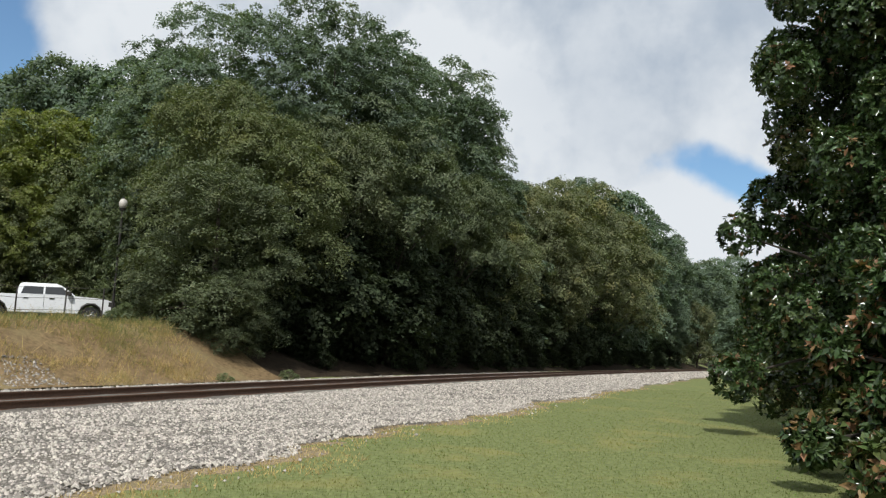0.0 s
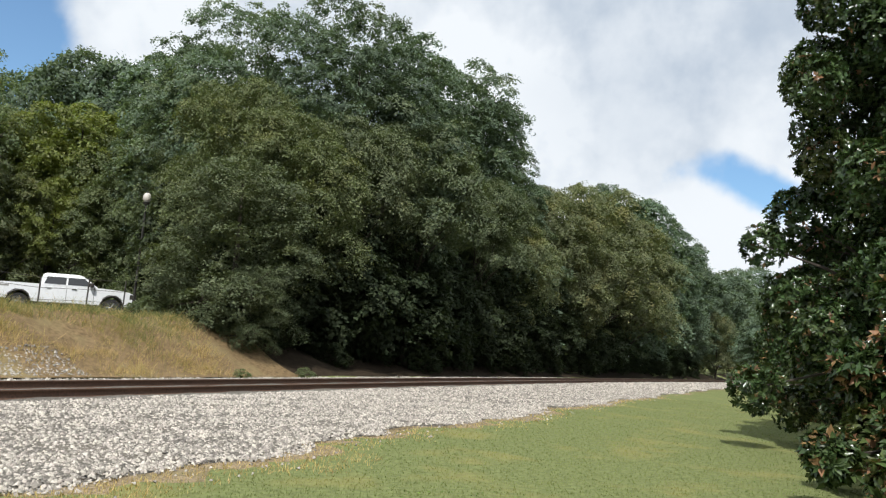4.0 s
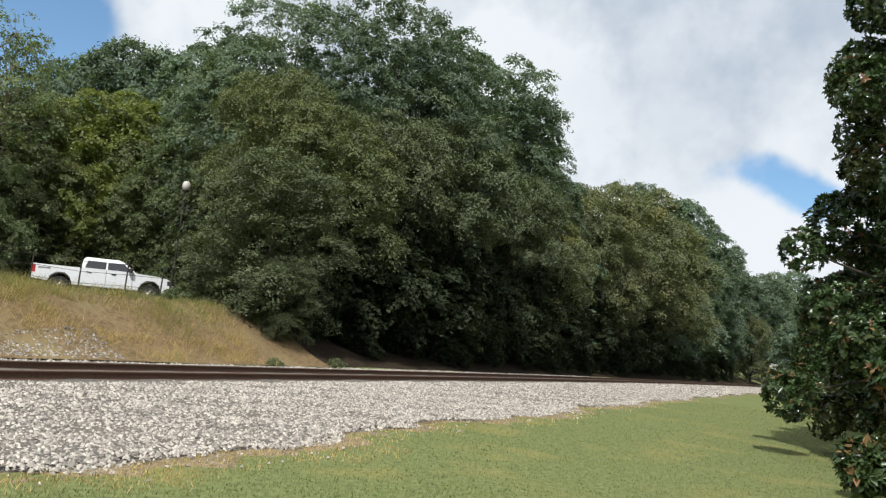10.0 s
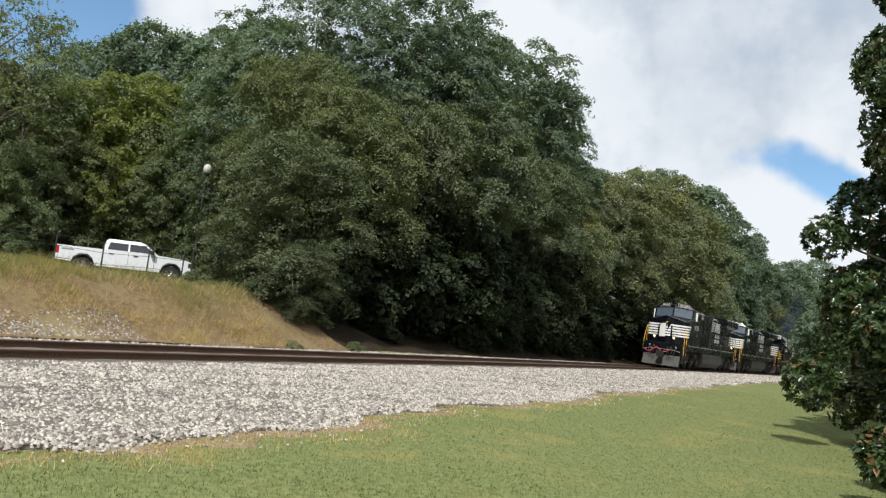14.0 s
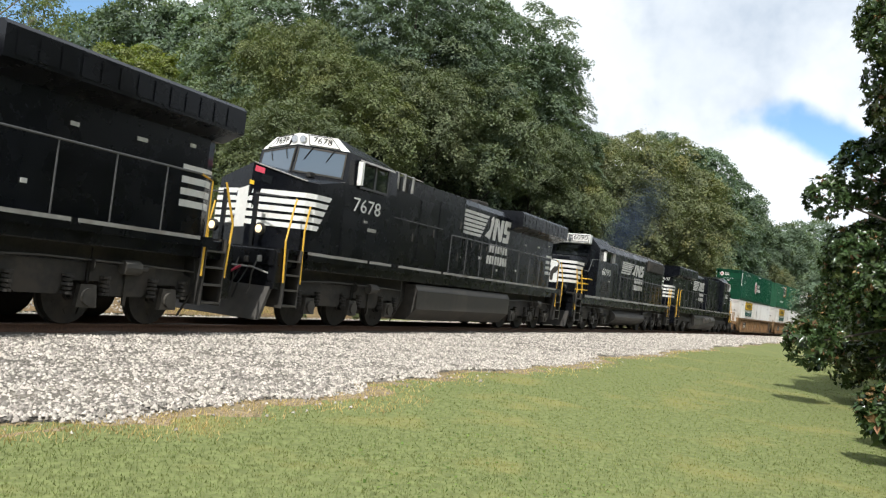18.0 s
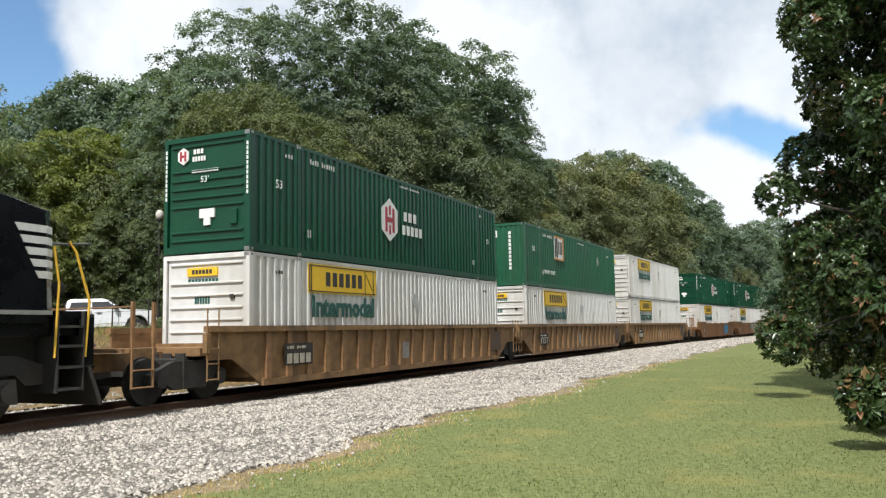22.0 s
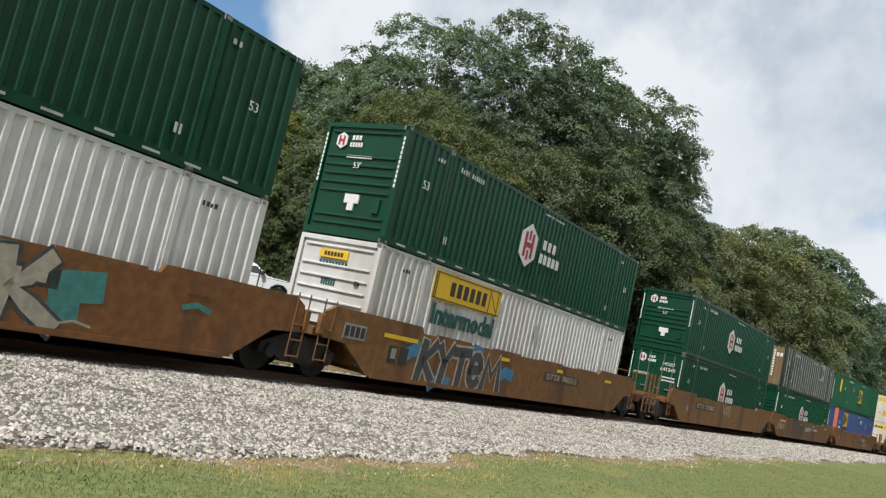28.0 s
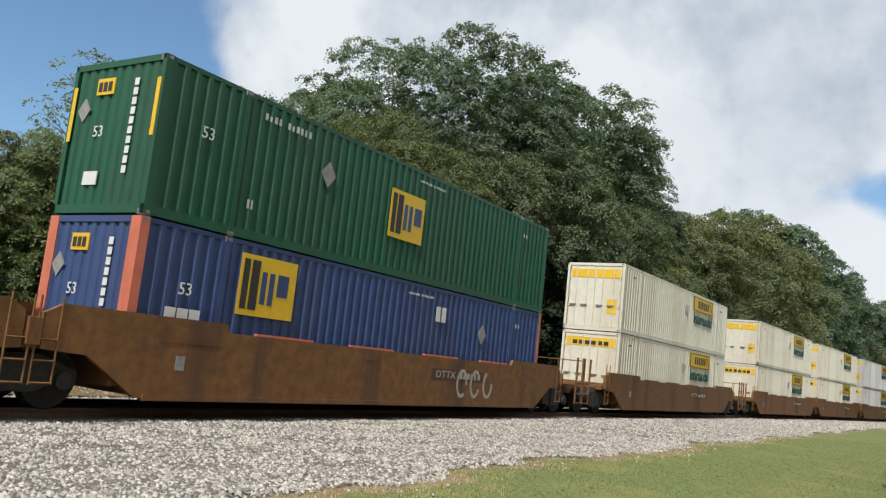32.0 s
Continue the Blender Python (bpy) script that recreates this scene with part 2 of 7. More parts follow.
M_YELLOW = material("yellow_handrail", (0.72, 0.42, 0.04), 0.5, spread=0.08, scale=20.0)
M_RED = material("red_hose", (0.55, 0.05, 0.09), 0.5, spread=0.1, scale=20.0)
M_DARKGLASS = glass("dark_window_glass", (0.012, 0.014, 0.016))
# the pale blue tint puts a reflection of sky into the glass colour
M_SCREEN = glass("sky_tinted_glass", (0.085, 0.115, 0.15), 0.08)
M_GREEN = material("green_container_paint", (0.002, 0.054, 0.024), 0.42, spread=0.14, scale=2.5, second=(0.005, 0.047, 0.027), amount=0.6, streak=True, per_object=0.08, spec=0.36)
M_FADED_GREEN = material("sun_faded_green_paint", (0.009, 0.092, 0.042), 0.5, spread=0.12, scale=2.5, second=(0.030, 0.070, 0.040), amount=0.4, streak=True)
M_GREY_EMBLEM = material("grey_emblem_paint", (0.50, 0.50, 0.49), 0.5, spread=0.08, scale=9.0)
M_OLD_GREEN = material("faded_green_paint", (0.006, 0.036, 0.019), 0.5, spread=0.15, scale=2.5, second=(0.016, 0.028, 0.016), amount=0.4, streak=True)
M_TAN = material("weathered_tan_paint", (0.21, 0.21, 0.125), 0.6, spread=0.2, scale=3.0, second=(0.20, 0.095, 0.045), amount=0.8, streak=True)
M_BLUE = material("blue_container_paint", (0.040, 0.075, 0.200), 0.5, spread=0.12, scale=2.5, second=(0.05, 0.06, 0.13), amount=0.5, streak=True)
M_SALMON = material("salmon_post_paint", (0.62, 0.17, 0.10), 0.55, spread=0.1, scale=4.0)
M_CWHITE = material("white_container_paint", (0.67, 0.66, 0.64), 0.5, spread=0.06, scale=3.0, second=(0.42, 0.385, 0.33), amount=0.55, streak=True, per_object=0.05)
M_CREAM = material("cream_container_paint", (0.74, 0.70, 0.58), 0.5, spread=0.06, scale=3.0, second=(0.55, 0.47, 0.34), amount=0.5, streak=True)
M_SIGN = material("yellow_sign", (0.80, 0.50, 0.02), 0.5, spread=0.06, scale=10.0)
M_INK = material("dark_sign_ink", (0.035, 0.03, 0.025), 0.6, spread=0.1, scale=10.0)
M_TEAL = material("dark_green_letters", (0.015, 0.085, 0.07), 0.55, spread=0.1, scale=10.0)
M_CRIMSON = material("red_logo_paint", (0.36, 0.03, 0.05), 0.55, spread=0.1, scale=10.0)
M_TANCAR = material("yellow_brown_car_paint", (0.225, 0.125, 0.052), 0.75, spread=0.25, scale=4.0, bump=0.2, second=(0.085, 0.050, 0.029), amount=0.85, streak=True, per_object=0.08, coarse=0.8)
M_REDCAR = material("red_brown_car_paint", (0.185, 0.083, 0.023), 0.7, spread=0.25, scale=4.0, bump=0.2, second=(0.075, 0.036, 0.018), amount=0.8, streak=True, per_object=0.08, coarse=0.8)
M_PATCH = material("dark_brown_patch_paint", (0.082, 0.050, 0.030), 0.75, spread=0.3, scale=5.0, second=(0.13, 0.065, 0.025), amount=0.6)
M_GRAF = material("pale_graffiti_paint", (0.40, 0.36, 0.28), 0.6, spread=0.2, scale=6.0)
M_GRAF_DARK = material("dark_graffiti_paint", (0.065, 0.062, 0.068), 0.6, spread=0.2, scale=6.0)
M_TEAL_SPRAY = material("teal_spray_paint", (0.06, 0.22, 0.20), 0.65, spread=0.2, scale=6.0)
M_ORANGE = material("orange_border_paint", (0.55, 0.22, 0.03), 0.6, spread=0.1, scale=6.0)
M_GRAF_BLUE = material("blue_graffiti_paint", (0.05, 0.20, 0.36), 0.6, spread=0.2, scale=6.0)
M_STEEL = material("bare_steel", (0.33, 0.32, 0.30), 0.45, metal=0.8, spread=0.2, scale=12.0)
M_TRUCK = material("white_car_paint", (0.86, 0.87, 0.88), 0.3, spread=0.02, scale=6.0, coat=0.5)
M_RUBBER = material("black_rubber", (0.02, 0.02, 0.02), 0.85, spread=0.2, scale=20.0)
M_CHROME = material("chrome", (0.6, 0.6, 0.6), 0.2, metal=1.0, spread=0.05, scale=20.0)
M_TAIL = material("red_tail_lamp", (0.45, 0.02, 0.02), 0.3, spread=0.05, scale=20.0)
M_LAMP = glowing("headlight_glow", (1.0, 0.80, 0.50), 1.0)
M_GLOBE = material("frosted_globe", (0.58, 0.54, 0.50), 0.3, spread=0.05, scale=10.0)


# ---- mesh tools ----
def part(name, bm, mat, parent=None, label=""):
    """Link a bmesh as one mesh object under a thing."""
    me = bpy.data.meshes.new(name)
    bm.to_mesh(me)
    bm.free()
    me.materials.append(mat)
    ob = new(name, me)
    ob.parent = parent
    return tagged(ob, label)


def shared(name, me, parent, m=None, label=""):
    """One more object on mesh data that is there already."""
    ob = new(name, me)
    ob.parent = parent
    if m is not None:
        ob.matrix_basis = m
    return tagged(ob, label)


def grid_mesh(name, verts, faces, mat, parent=None, smooth=False):
    """An object from arrays of points and of quads or triangles."""
    verts, faces = np.asarray(verts, dtype=np.float32), np.asarray(faces, dtype=np.int32)
    me = bpy.data.meshes.new(name)
    n, k = faces.shape
    me.vertices.add(len(verts))
    me.vertices.foreach_set("co", verts.ravel())
    me.loops.add(n * k)
    me.loops.foreach_set("vertex_index", faces.ravel())
    me.polygons.add(n)
    me.polygons.foreach_set("loop_start", np.arange(n, dtype=np.int32) * k)
    me.polygons.foreach_set("loop_total", np.full(n, k, dtype=np.int32))
    if smooth:
        me.polygons.foreach_set("use_smooth", np.ones(n, dtype=bool))
    me.update(calc_edges=True)
    me.materials.append(mat)
    ob = new(name, me)
    ob.parent = parent
    return ob


def box(bm, x0, x1, y0, y1, z0, z1, bevel=0.0):
    vs = [bm.verts.new(p) for p in ((x0, y0, z0), (x1, y0, z0), (x1, y1, z0), (x0, y1, z0), (x0, y0, z1), (x1, y0, z1), (x1, y1, z1), (x0, y1, z1))]
    fs = [bm.faces.new([vs[i] for i in f]) for f in ((3, 2, 1, 0), (4, 5, 6, 7), (0, 1, 5, 4), (1, 2, 6, 5), (2, 3, 7, 6), (3, 0, 4, 7))]
    if bevel:
        es = list({e for f in fs for e in f.edges})
        bmesh.ops.bevel(bm, geom=es, offset=bevel, segments=1, affect="EDGES", profile=0.5)
    return bm


def boxed(*args, **kw):
    return box(bmesh.new(), *args, **kw)


def prism(bm, profile, a, b, axis="y"):
    """Extrude a closed outline along one axis. The outline is in (x, z) for y, in (y, z) for x and in (x, y) for z."""
    def place(p, h):
        return {"y": (p[0], h, p[1]), "x": (h, p[0], p[1]), "z": (p[0], p[1], h)}[axis]
    lo, hi = [bm.verts.new(place(p, a)) for p in profile], [bm.verts.new(place(p, b)) for p in profile]
    n = len(profile)
    fs = [bm.faces.new(lo), bm.faces.new(hi[::-1])]
    fs += [bm.faces.new((lo[(i + 1) % n], lo[i], hi[i], hi[(i + 1) % n])) for i in range(n)]
    bmesh.ops.recalc_face_normals(bm, faces=fs)
    return bm


def rod(bm, points, r, sides=6):
    """A round bar along a line of points."""
    rings = []
    pts = [Vector(p) for p in points]
    for i, p in enumerate(pts):
        d = (pts[min(i + 1, len(pts) - 1)] - pts[max(i - 1, 0)]).normalized()
        up = Vector((0, 0, 1)) if abs(d.z) < 0.9 else Vector((0, 1, 0))
        u = d.cross(up).normalized()
        w = d.cross(u)
        rr = r[i] if isinstance(r, (list, tuple)) else r
        rings.append([bm.verts.new(p + rr * (math.cos(a) * u + math.sin(a) * w)) for a in (2 * math.pi * k / sides for k in range(sides))])
    for a, b in zip(rings, rings[1:]):
        for k in range(sides):
            bm.faces.new((a[k], a[(k + 1) % sides], b[(k + 1) % sides], b[k]))
    bm.faces.new(rings[0][::-1])
    bm.faces.new(rings[-1])
    bmesh.ops.recalc_face_normals(bm, faces=bm.faces)
    return bm


def disc(bm, centre, axis, r, depth, sides=20, r2=None):
    """A short cylinder about an axis ('x', 'y' or 'z')."""
    c = Vector(centre)
    d = Vector({"x": (1, 0, 0), "y": (0, 1, 0), "z": (0, 0, 1)}[axis])
    return rod(bm, [c - d * depth / 2, c + d * depth / 2], [r, r2 if r2 is not None else r], sides)


def letters(text, size, mat, parent, m, name="lettering", label="", depth=0.006, width=None, weight=0.0):
    """Raised lettering in the built-in font, as one mesh; its text runs along local x and stands up along local y."""
    cu = bpy.data.curves.new(name, "FONT")
    cu.body, cu.size, cu.extrude, cu.resolution_u = text, size, depth, 2
    cu.align_x, cu.align_y, cu.offset = "CENTER", "CENTER", weight
    tmp = bpy.data.objects.new(name, cu)
    me = bpy.data.meshes.new_from_object(tmp)
    bpy.data.objects.remove(tmp)
    bpy.data.curves.remove(cu)
    me.materials.clear()
    me.materials.append(mat)
    if width:
        w = max(v.co.x for v in me.vertices) - min(v.co.x for v in me.vertices)
        me.transform(Matrix.Diagonal((width / w, 1, 1, 1)))
    return shared(name, me, parent, m, label)


def side_text(x, y, z):
    """Pose of writing on a side that faces -y."""
    return pose(x, y, z, 90, 0, 0)


def front_text(x, y, z):
    """Pose of writing on an end that faces -x."""
    return pose(x, y, z, 90, 0, -90)


# ---- the line of the track ----
RAIL = 0.28            # height of the rails' tops
_s = np.arange(-200.0, 900.0, 0.5)
_u = np.clip(_s - 30.0, -60.0, 95.0)
_kap = -1.338e-3 + 5.4e-7 * _u + 1.477e-7 * _u ** 2 / 2
_th = np.concatenate([[0], np.cumsum((_kap[1:] + _kap[:-1]) * 0.25)])
_i0 = int(np.argmin(abs(_s - 30.0)))
_th += -2.33e-3 - _th[_i0]
_x = np.concatenate([[0], np.cumsum(np.cos((_th[1:] + _th[:-1]) / 2) * 0.5)])
_y = np.concatenate([[0], np.cumsum(np.sin((_th[1:] + _th[:-1]) / 2) * 0.5)])
_x += 30.0 - _x[_i0]
_y += 13.404 - _y[_i0]


def on_track(s, d=0.0):
    """The point s metres along the track and d metres to its far side."""
    th = np.interp(s, _s, _th)
    return np.interp(s, _s, _x) - np.sin(th) * d, np.interp(s, _s, _y) + np.cos(th) * d


def riding(s, a, b):
    """Pose of a vehicle whose front is at s and whose bogies are a and b behind it."""
    (xa, ya), (xb, yb) = on_track(s + a), on_track(s + b)
    th = math.atan2(yb - ya, xb - xa)
    return pose(xa - a * math.cos(th), ya - a * math.sin(th), RAIL, 0, 0, math.degrees(th))


# ---- ground, gravel, track ----
def smooth(a, b, v):
    t = np.clip((v - a) / (b - a), 0, 1)
    return t * t * (3 - 2 * t)


TRACK_P = np.stack(on_track(np.arange(-60.0, 420.0, 2.0)), 1)
TRACK_S = np.arange(-60.0, 420.0, 2.0)


def along(x, y):
    """Distance along the track and offset from it (far side positive)."""
    d = (np.asarray(x)[..., None] - TRACK_P[:, 0]) ** 2 + (np.asarray(y)[..., None] - TRACK_P[:, 1]) ** 2
    i = d.argmin(-1)
    s = TRACK_S[i]
    th = np.interp(s, _s, _th)
    dx, dy = np.asarray(x) - TRACK_P[i, 0], np.asarray(y) - TRACK_P[i, 1]
    return s + dx * np.cos(th) + dy * np.sin(th), dy * np.cos(th) - dx * np.sin(th)


def land(x, y):
    """Height of the ground: a flat lawn, and beyond the track a bank with a street on top."""
    x, y = np.asarray(x, dtype=float), np.asarray(y, dtype=float)
    s, d = along(x, y)
    top = 0.95 + 0.70 * smooth(6.0, 13.0, x) - 0.90 * smooth(0.0, 9.0, x - 24.5 - 0.6 * np.clip(d - 7.0, 0, 20))
    bank = top * smooth(3.3, 7.4, d)
    rough = 0.12 * np.sin(x * 1.3 + y * 0.7) * np.sin(y * 1.1 - x * 0.4) * smooth(3.6, 5.0, d)
    far = 0.006 * np.sin(x * 0.9) * np.sin(y * 0.8)
    wood = 2.5 * smooth(30.0, 90.0, d)
    return bank + rough + far + wood - 0.05 * smooth(-6.8, -6.2, d) * (1 - smooth(2.8, 3.5, d))


def sheet(name, xs, ys, mat, lift=0.0):
    X, Y = np.meshgrid(xs, ys, indexing="ij")
    Z = land(X, Y) + lift
    n, m = X.shape
    idx = np.arange(n * m).reshape(n, m)
    f = np.stack([idx[:-1, :-1], idx[1:, :-1], idx[1:, 1:], idx[:-1, 1:]], -1).reshape(-1, 4)
    return grid_mesh(name, np.stack([X, Y, Z], -1).reshape(-1, 3), f, mat, smooth=True)


def steps(*pieces):
    return np.unique(np.concatenate([np.arange(a, b, c) for a, b, c in pieces]))


ground = sheet("ground", steps((-1500, -80, 142), (-80, -20, 6), (-20, 60, 0.8), (60, 160, 4), (160, 1600, 144)),
               steps((-1500, -80, 142), (-80, -12, 6), (-12, 40, 0.8), (40, 120, 5), (120, 1600, 148)), M_GRASS)
tagged(ground, "mown green lawn with yellowed dry patches beside the gravel", "lawn", kind="structure")


def strip(name, s_range, d_values, z_of, mat):
    """A band that follows the track."""
    S, D = np.meshgrid(s_range, d_values, indexing="ij")
    X, Y = on_track(S, D)
    Z = z_of(S, D)
    n, m = S.shape
    idx = np.arange(n * m).reshape(n, m)
    f = np.stack([idx[:-1, :-1], idx[1:, :-1], idx[1:, 1:], idx[:-1, 1:]], -1).reshape(-1, 4)
    return grid_mesh(name, np.stack([X, Y, Z], -1).reshape(-1, 3), f, mat, smooth=True)


def gravel_edge(s):
    """The ragged line where the gravel meets the lawn."""
    return -6.45 + 0.28 * np.sin(s * 0.55) + 0.18 * np.sin(s * 1.7 + 1.0) + 0.10 * np.sin(s * 4.1) + 0.9 * smooth(40, 80, s) - 0.35 * np.exp(-((s - 23.0) / 1.2) ** 2)


def gravel_height(S, D):
    crown = 0.03 + 0.10 * smooth(-5.5, -2.0, D) * (1 - smooth(1.8, 3.6, D))
    ruts = 0.018 * np.sin(S * 2.3 + D * 3.1) * np.sin(S * 0.9 - D * 2.2)
    return crown + ruts


gs = np.concatenate([np.arange(-40, 60, 0.5), np.arange(60, 420, 3.0)])
gd = np.concatenate([np.linspace(0, 1, 22)])
Sg, Fg = np.meshgrid(gs, gd, indexing="ij")
Dg = gravel_edge(Sg) * (1 - Fg) + 3.7 * Fg
Xg, Yg = on_track(Sg, Dg)
Zg = gravel_height(Sg, Dg)
Zg[:, 0] = land(Xg[:, 0], Yg[:, 0]) - 0.012
Zg[:, -1] = -0.03
ig = np.arange(Sg.size).reshape(Sg.shape)
gravel = grid_mesh("gravel_bed", np.stack([Xg, Yg, Zg], -1).reshape(-1, 3),
                   np.stack([ig[:-1, :-1], ig[1:, :-1], ig[1:, 1:], ig[:-1, 1:]], -1).reshape(-1, 4), M_GRAVEL, smooth=True)
tagged(gravel, "light grey crushed stone ballast bed of the railway", "gravel", kind="structure")

verge_s = np.concatenate([np.arange(-40, 60, 0.25), np.arange(60, 160, 2.0)])
vS, vF = np.meshgrid(verge_s, np.linspace(0, 1, 5), indexing="ij")
vD = gravel_edge(vS) + 0.12 - vF * (0.62 + 0.22 * np.sin(vS * 1.9) + 0.14 * np.sin(vS * 5.3 + 1) + 0.10 * np.sin(vS * 11.7))
vX, vY = on_track(vS, vD)
vi = np.arange(vS.size).reshape(vS.shape)
verge = grid_mesh("dirt_verge", np.stack([vX, vY, land(vX, vY) + 0.004 + 0.012 * (vF < 0.3) - 0.08 * (vF > 0.99)], -1).reshape(-1, 3),
                  np.stack([vi[:-1, :-1], vi[1:, :-1], vi[1:, 1:], vi[:-1, 1:]], -1).reshape(-1, 4), M_VERGE, smooth=True)
tagged(verge, "ragged strip of tan dirt between gravel and lawn", "dirt", kind="structure")
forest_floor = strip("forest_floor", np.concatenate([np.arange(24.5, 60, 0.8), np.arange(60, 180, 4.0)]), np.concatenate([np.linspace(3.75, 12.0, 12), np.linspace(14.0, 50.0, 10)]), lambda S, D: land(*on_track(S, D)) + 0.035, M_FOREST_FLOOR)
tagged(forest_floor, "brown leaf litter below the trees, its colour darkened for their shade", "ground", kind="structure")

RAIL_PROFILE = [(-0.075, 0.0), (0.075, 0.0), (0.07, 0.018), (0.014, 0.035), (0.012, 0.12), (0.036, 0.135), (0.037, 0.166), (0.028, 0.172), (-0.028, 0.172), (-0.037, 0.166), (-0.036, 0.135), (-0.012, 0.12), (-0.014, 0.035), (-0.07, 0.018)]


def rail(name, d0):
    ss = np.concatenate([np.arange(-60, 120, 3.0), np.arange(120, 700, 10.0)])
    k = len(RAIL_PROFILE)
    pts = []
    for o, h in RAIL_PROFILE:
        x, y = on_track(ss, d0 + o)
        pts.append(np.stack([x, y, np.full_like(x, RAIL - 0.172 + h)], -1))
    V = np.stack(pts, 1).reshape(-1, 3)
    idx = np.arange(len(ss) * k).reshape(len(ss), k)
    nxt = np.roll(idx, -1, axis=1)
    F = np.stack([idx[:-1], nxt[:-1], nxt[1:], idx[1:]], -1)
    ob = grid_mesh(name, V, F.reshape(-1, 4), M_RAIL)
    ob.data.materials.append(M_RAILTOP)
    top = np.zeros((len(ss) - 1, k), dtype=np.int32)
    top[:, 7] = 1
    ob.data.polygons.foreach_set("material_index", top.ravel())
    return ob


track = tagged(new("railway_track"), "single curved railway track with rusty brown rails on dark wooden sleepers", "railway track", kind="structure")
for d0 in (-0.755, 0.755):
    r = rail("rail", d0)
    r.parent = track
sleeper_bm = boxed(-0.115, 0.115, -1.3, 1.3, -0.12, 0.0, bevel=0.012)
sleeper_me = bpy.data.meshes.new("sleeper")
sleeper_bm.to_mesh(sleeper_me)
sleeper_bm.free()
sleeper_me.materials.append(M_SLEEPER)
for i in range(230):
    s0 = -14.0 + i * 0.52
    x, y = on_track(s0)
    shared("sleeper", sleeper_me, track, pose(float(x), float(y), RAIL - 0.172, 0, 0, math.degrees(float(np.interp(s0, _s, _th)))))

bank = strip("bank", np.arange(-40, 26.5, 0.8), np.linspace(3.3, 15.0, 24), lambda S, D: land(*on_track(S, D)) + 0.09, M_BANK)
tagged(bank, "dry grassy earth bank rising behind the track", "bank", kind="structure")
street = tagged(sheet("street", steps((4, 44, 1.0)), steps((27.5, 37, 0.8)), M_ASPHALT, 0.03), "grey asphalt street on top of the bank", "road", kind="structure")


# ---- trees, shrubs, grass ----
def leaf_mesh(centres, normals, size, rng, long=1.5, fold=0.25, along_way=None, single=False):
    """Small leaves at the given places: folded pairs of triangles, or single ones where they stay far off."""
    n = len(centres)
    t = rng.normal(size=(n, 3)) if along_way is None else along_way.copy()
    t -= (t * normals).sum(1, keepdims=True) * normals
    t /= np.linalg.norm(t, axis=1, keepdims=True) + 1e-9
    b = np.cross(normals, t)
    L = (size * rng.uniform(0.65, 1.35, n))[:, None]
    W = L / long
    if single:
        V = np.stack([centres - t * L / 2 - b * W / 2, centres - t * L / 2 + b * W / 2, centres + t * L / 2], 1).reshape(-1, 3)
        return V, np.arange(3 * n).reshape(-1, 3)
    p0, p2 = centres - t * L / 2, centres + t * L / 2
    p1 = centres + b * W / 2 + normals * W * fold
    p3 = centres - b * W / 2 + normals * W * fold
    V = np.stack([p0, p1, p2, p3], 1).reshape(-1, 3)
    i = np.arange(n)[:, None] * 4
    F = np.concatenate([i + np.array([[0, 1, 2]]), i + np.array([[0, 2, 3]])], 1).reshape(-1, 3)
    return V, F


def unit(v):
    return v / (np.linalg.norm(v, axis=1, keepdims=True) + 1e-9)


def crown_points(lobes, n, rng, per=60, size=0.6, open_air=0.0):
    """Places of leaves: flat drooping sprays set over the upper faces of many boughs, with gaps between them, and a few leaves within."""
    lobes = np.asarray(lobes, dtype=float)          # x, y, z, radius, flattening
    m = int(n / per * 1.9)
    area = lobes[:, 3] ** 2
    pick = rng.choice(len(lobes), m, p=area / area.sum())
    q = unit(rng.normal(size=(m, 3)) + np.array([0, 0, 0.40]))
    r = lobes[pick, 3] * rng.uniform(0.82, 1.05, m)
    c = lobes[pick, :3] + q * r[:, None] * np.stack([np.ones(m), np.ones(m), lobes[pick, 4]], 1)
    deep = np.zeros(m, dtype=bool)
    for lo in lobes:
        e = (c - lo[:3]) / (lo[3] * np.array([1, 1, lo[4]]))
        deep |= (e ** 2).sum(1) < 0.55
    w = c * (1.7 / max(1.0, lobes[:, 3].mean()))
    hollow = np.sin(w[:, 0] + 1.7 * np.sin(w[:, 1] * 0.9)) * np.sin(w[:, 1] * 1.1 + 1.3 * np.sin(w[:, 2] * 1.2)) * np.sin(w[:, 2] * 1.3 + 1.1 * np.sin(w[:, 0] * 0.8))
    keep = (~deep & (hollow > open_air - 0.22)) | (rng.random(m) < 0.10)
    keep &= np.cumsum(keep) <= n / per
    c, q = c[keep], q[keep]
    m = len(c)
    out_way = unit(q * np.array([1, 1, 0.0]) + 0.25 * rng.normal(size=(m, 3)) * np.array([1, 1, 0]))
    up = unit(q * 0.50 + np.array([0, 0, 0.85]) + 0.22 * rng.normal(size=(m, 3)))
    a = unit(out_way - up * (out_way * up).sum(1, keepdims=True))
    b = np.cross(up, a)
    big = np.repeat(size * rng.uniform(0.55, 1.35, m), per)[:, None]
    rad = np.sqrt(rng.random(m * per))[:, None] * rng.uniform(0.75, 1.15, (m * per, 1))
    th = rng.uniform(0, 2 * math.pi, (m * per, 1))
    A, B, U = np.repeat(a, per, 0), np.repeat(b, per, 0), np.repeat(up, per, 0)
    away = A * np.cos(th) * rad * 1.25 + B * np.sin(th) * rad * 0.85
    out = np.repeat(c, per, 0) + away * big + U * big * 0.16 * rng.normal(size=(m * per, 1))
    out[:, 2] -= (0.30 * rad ** 2 * big)[:, 0]
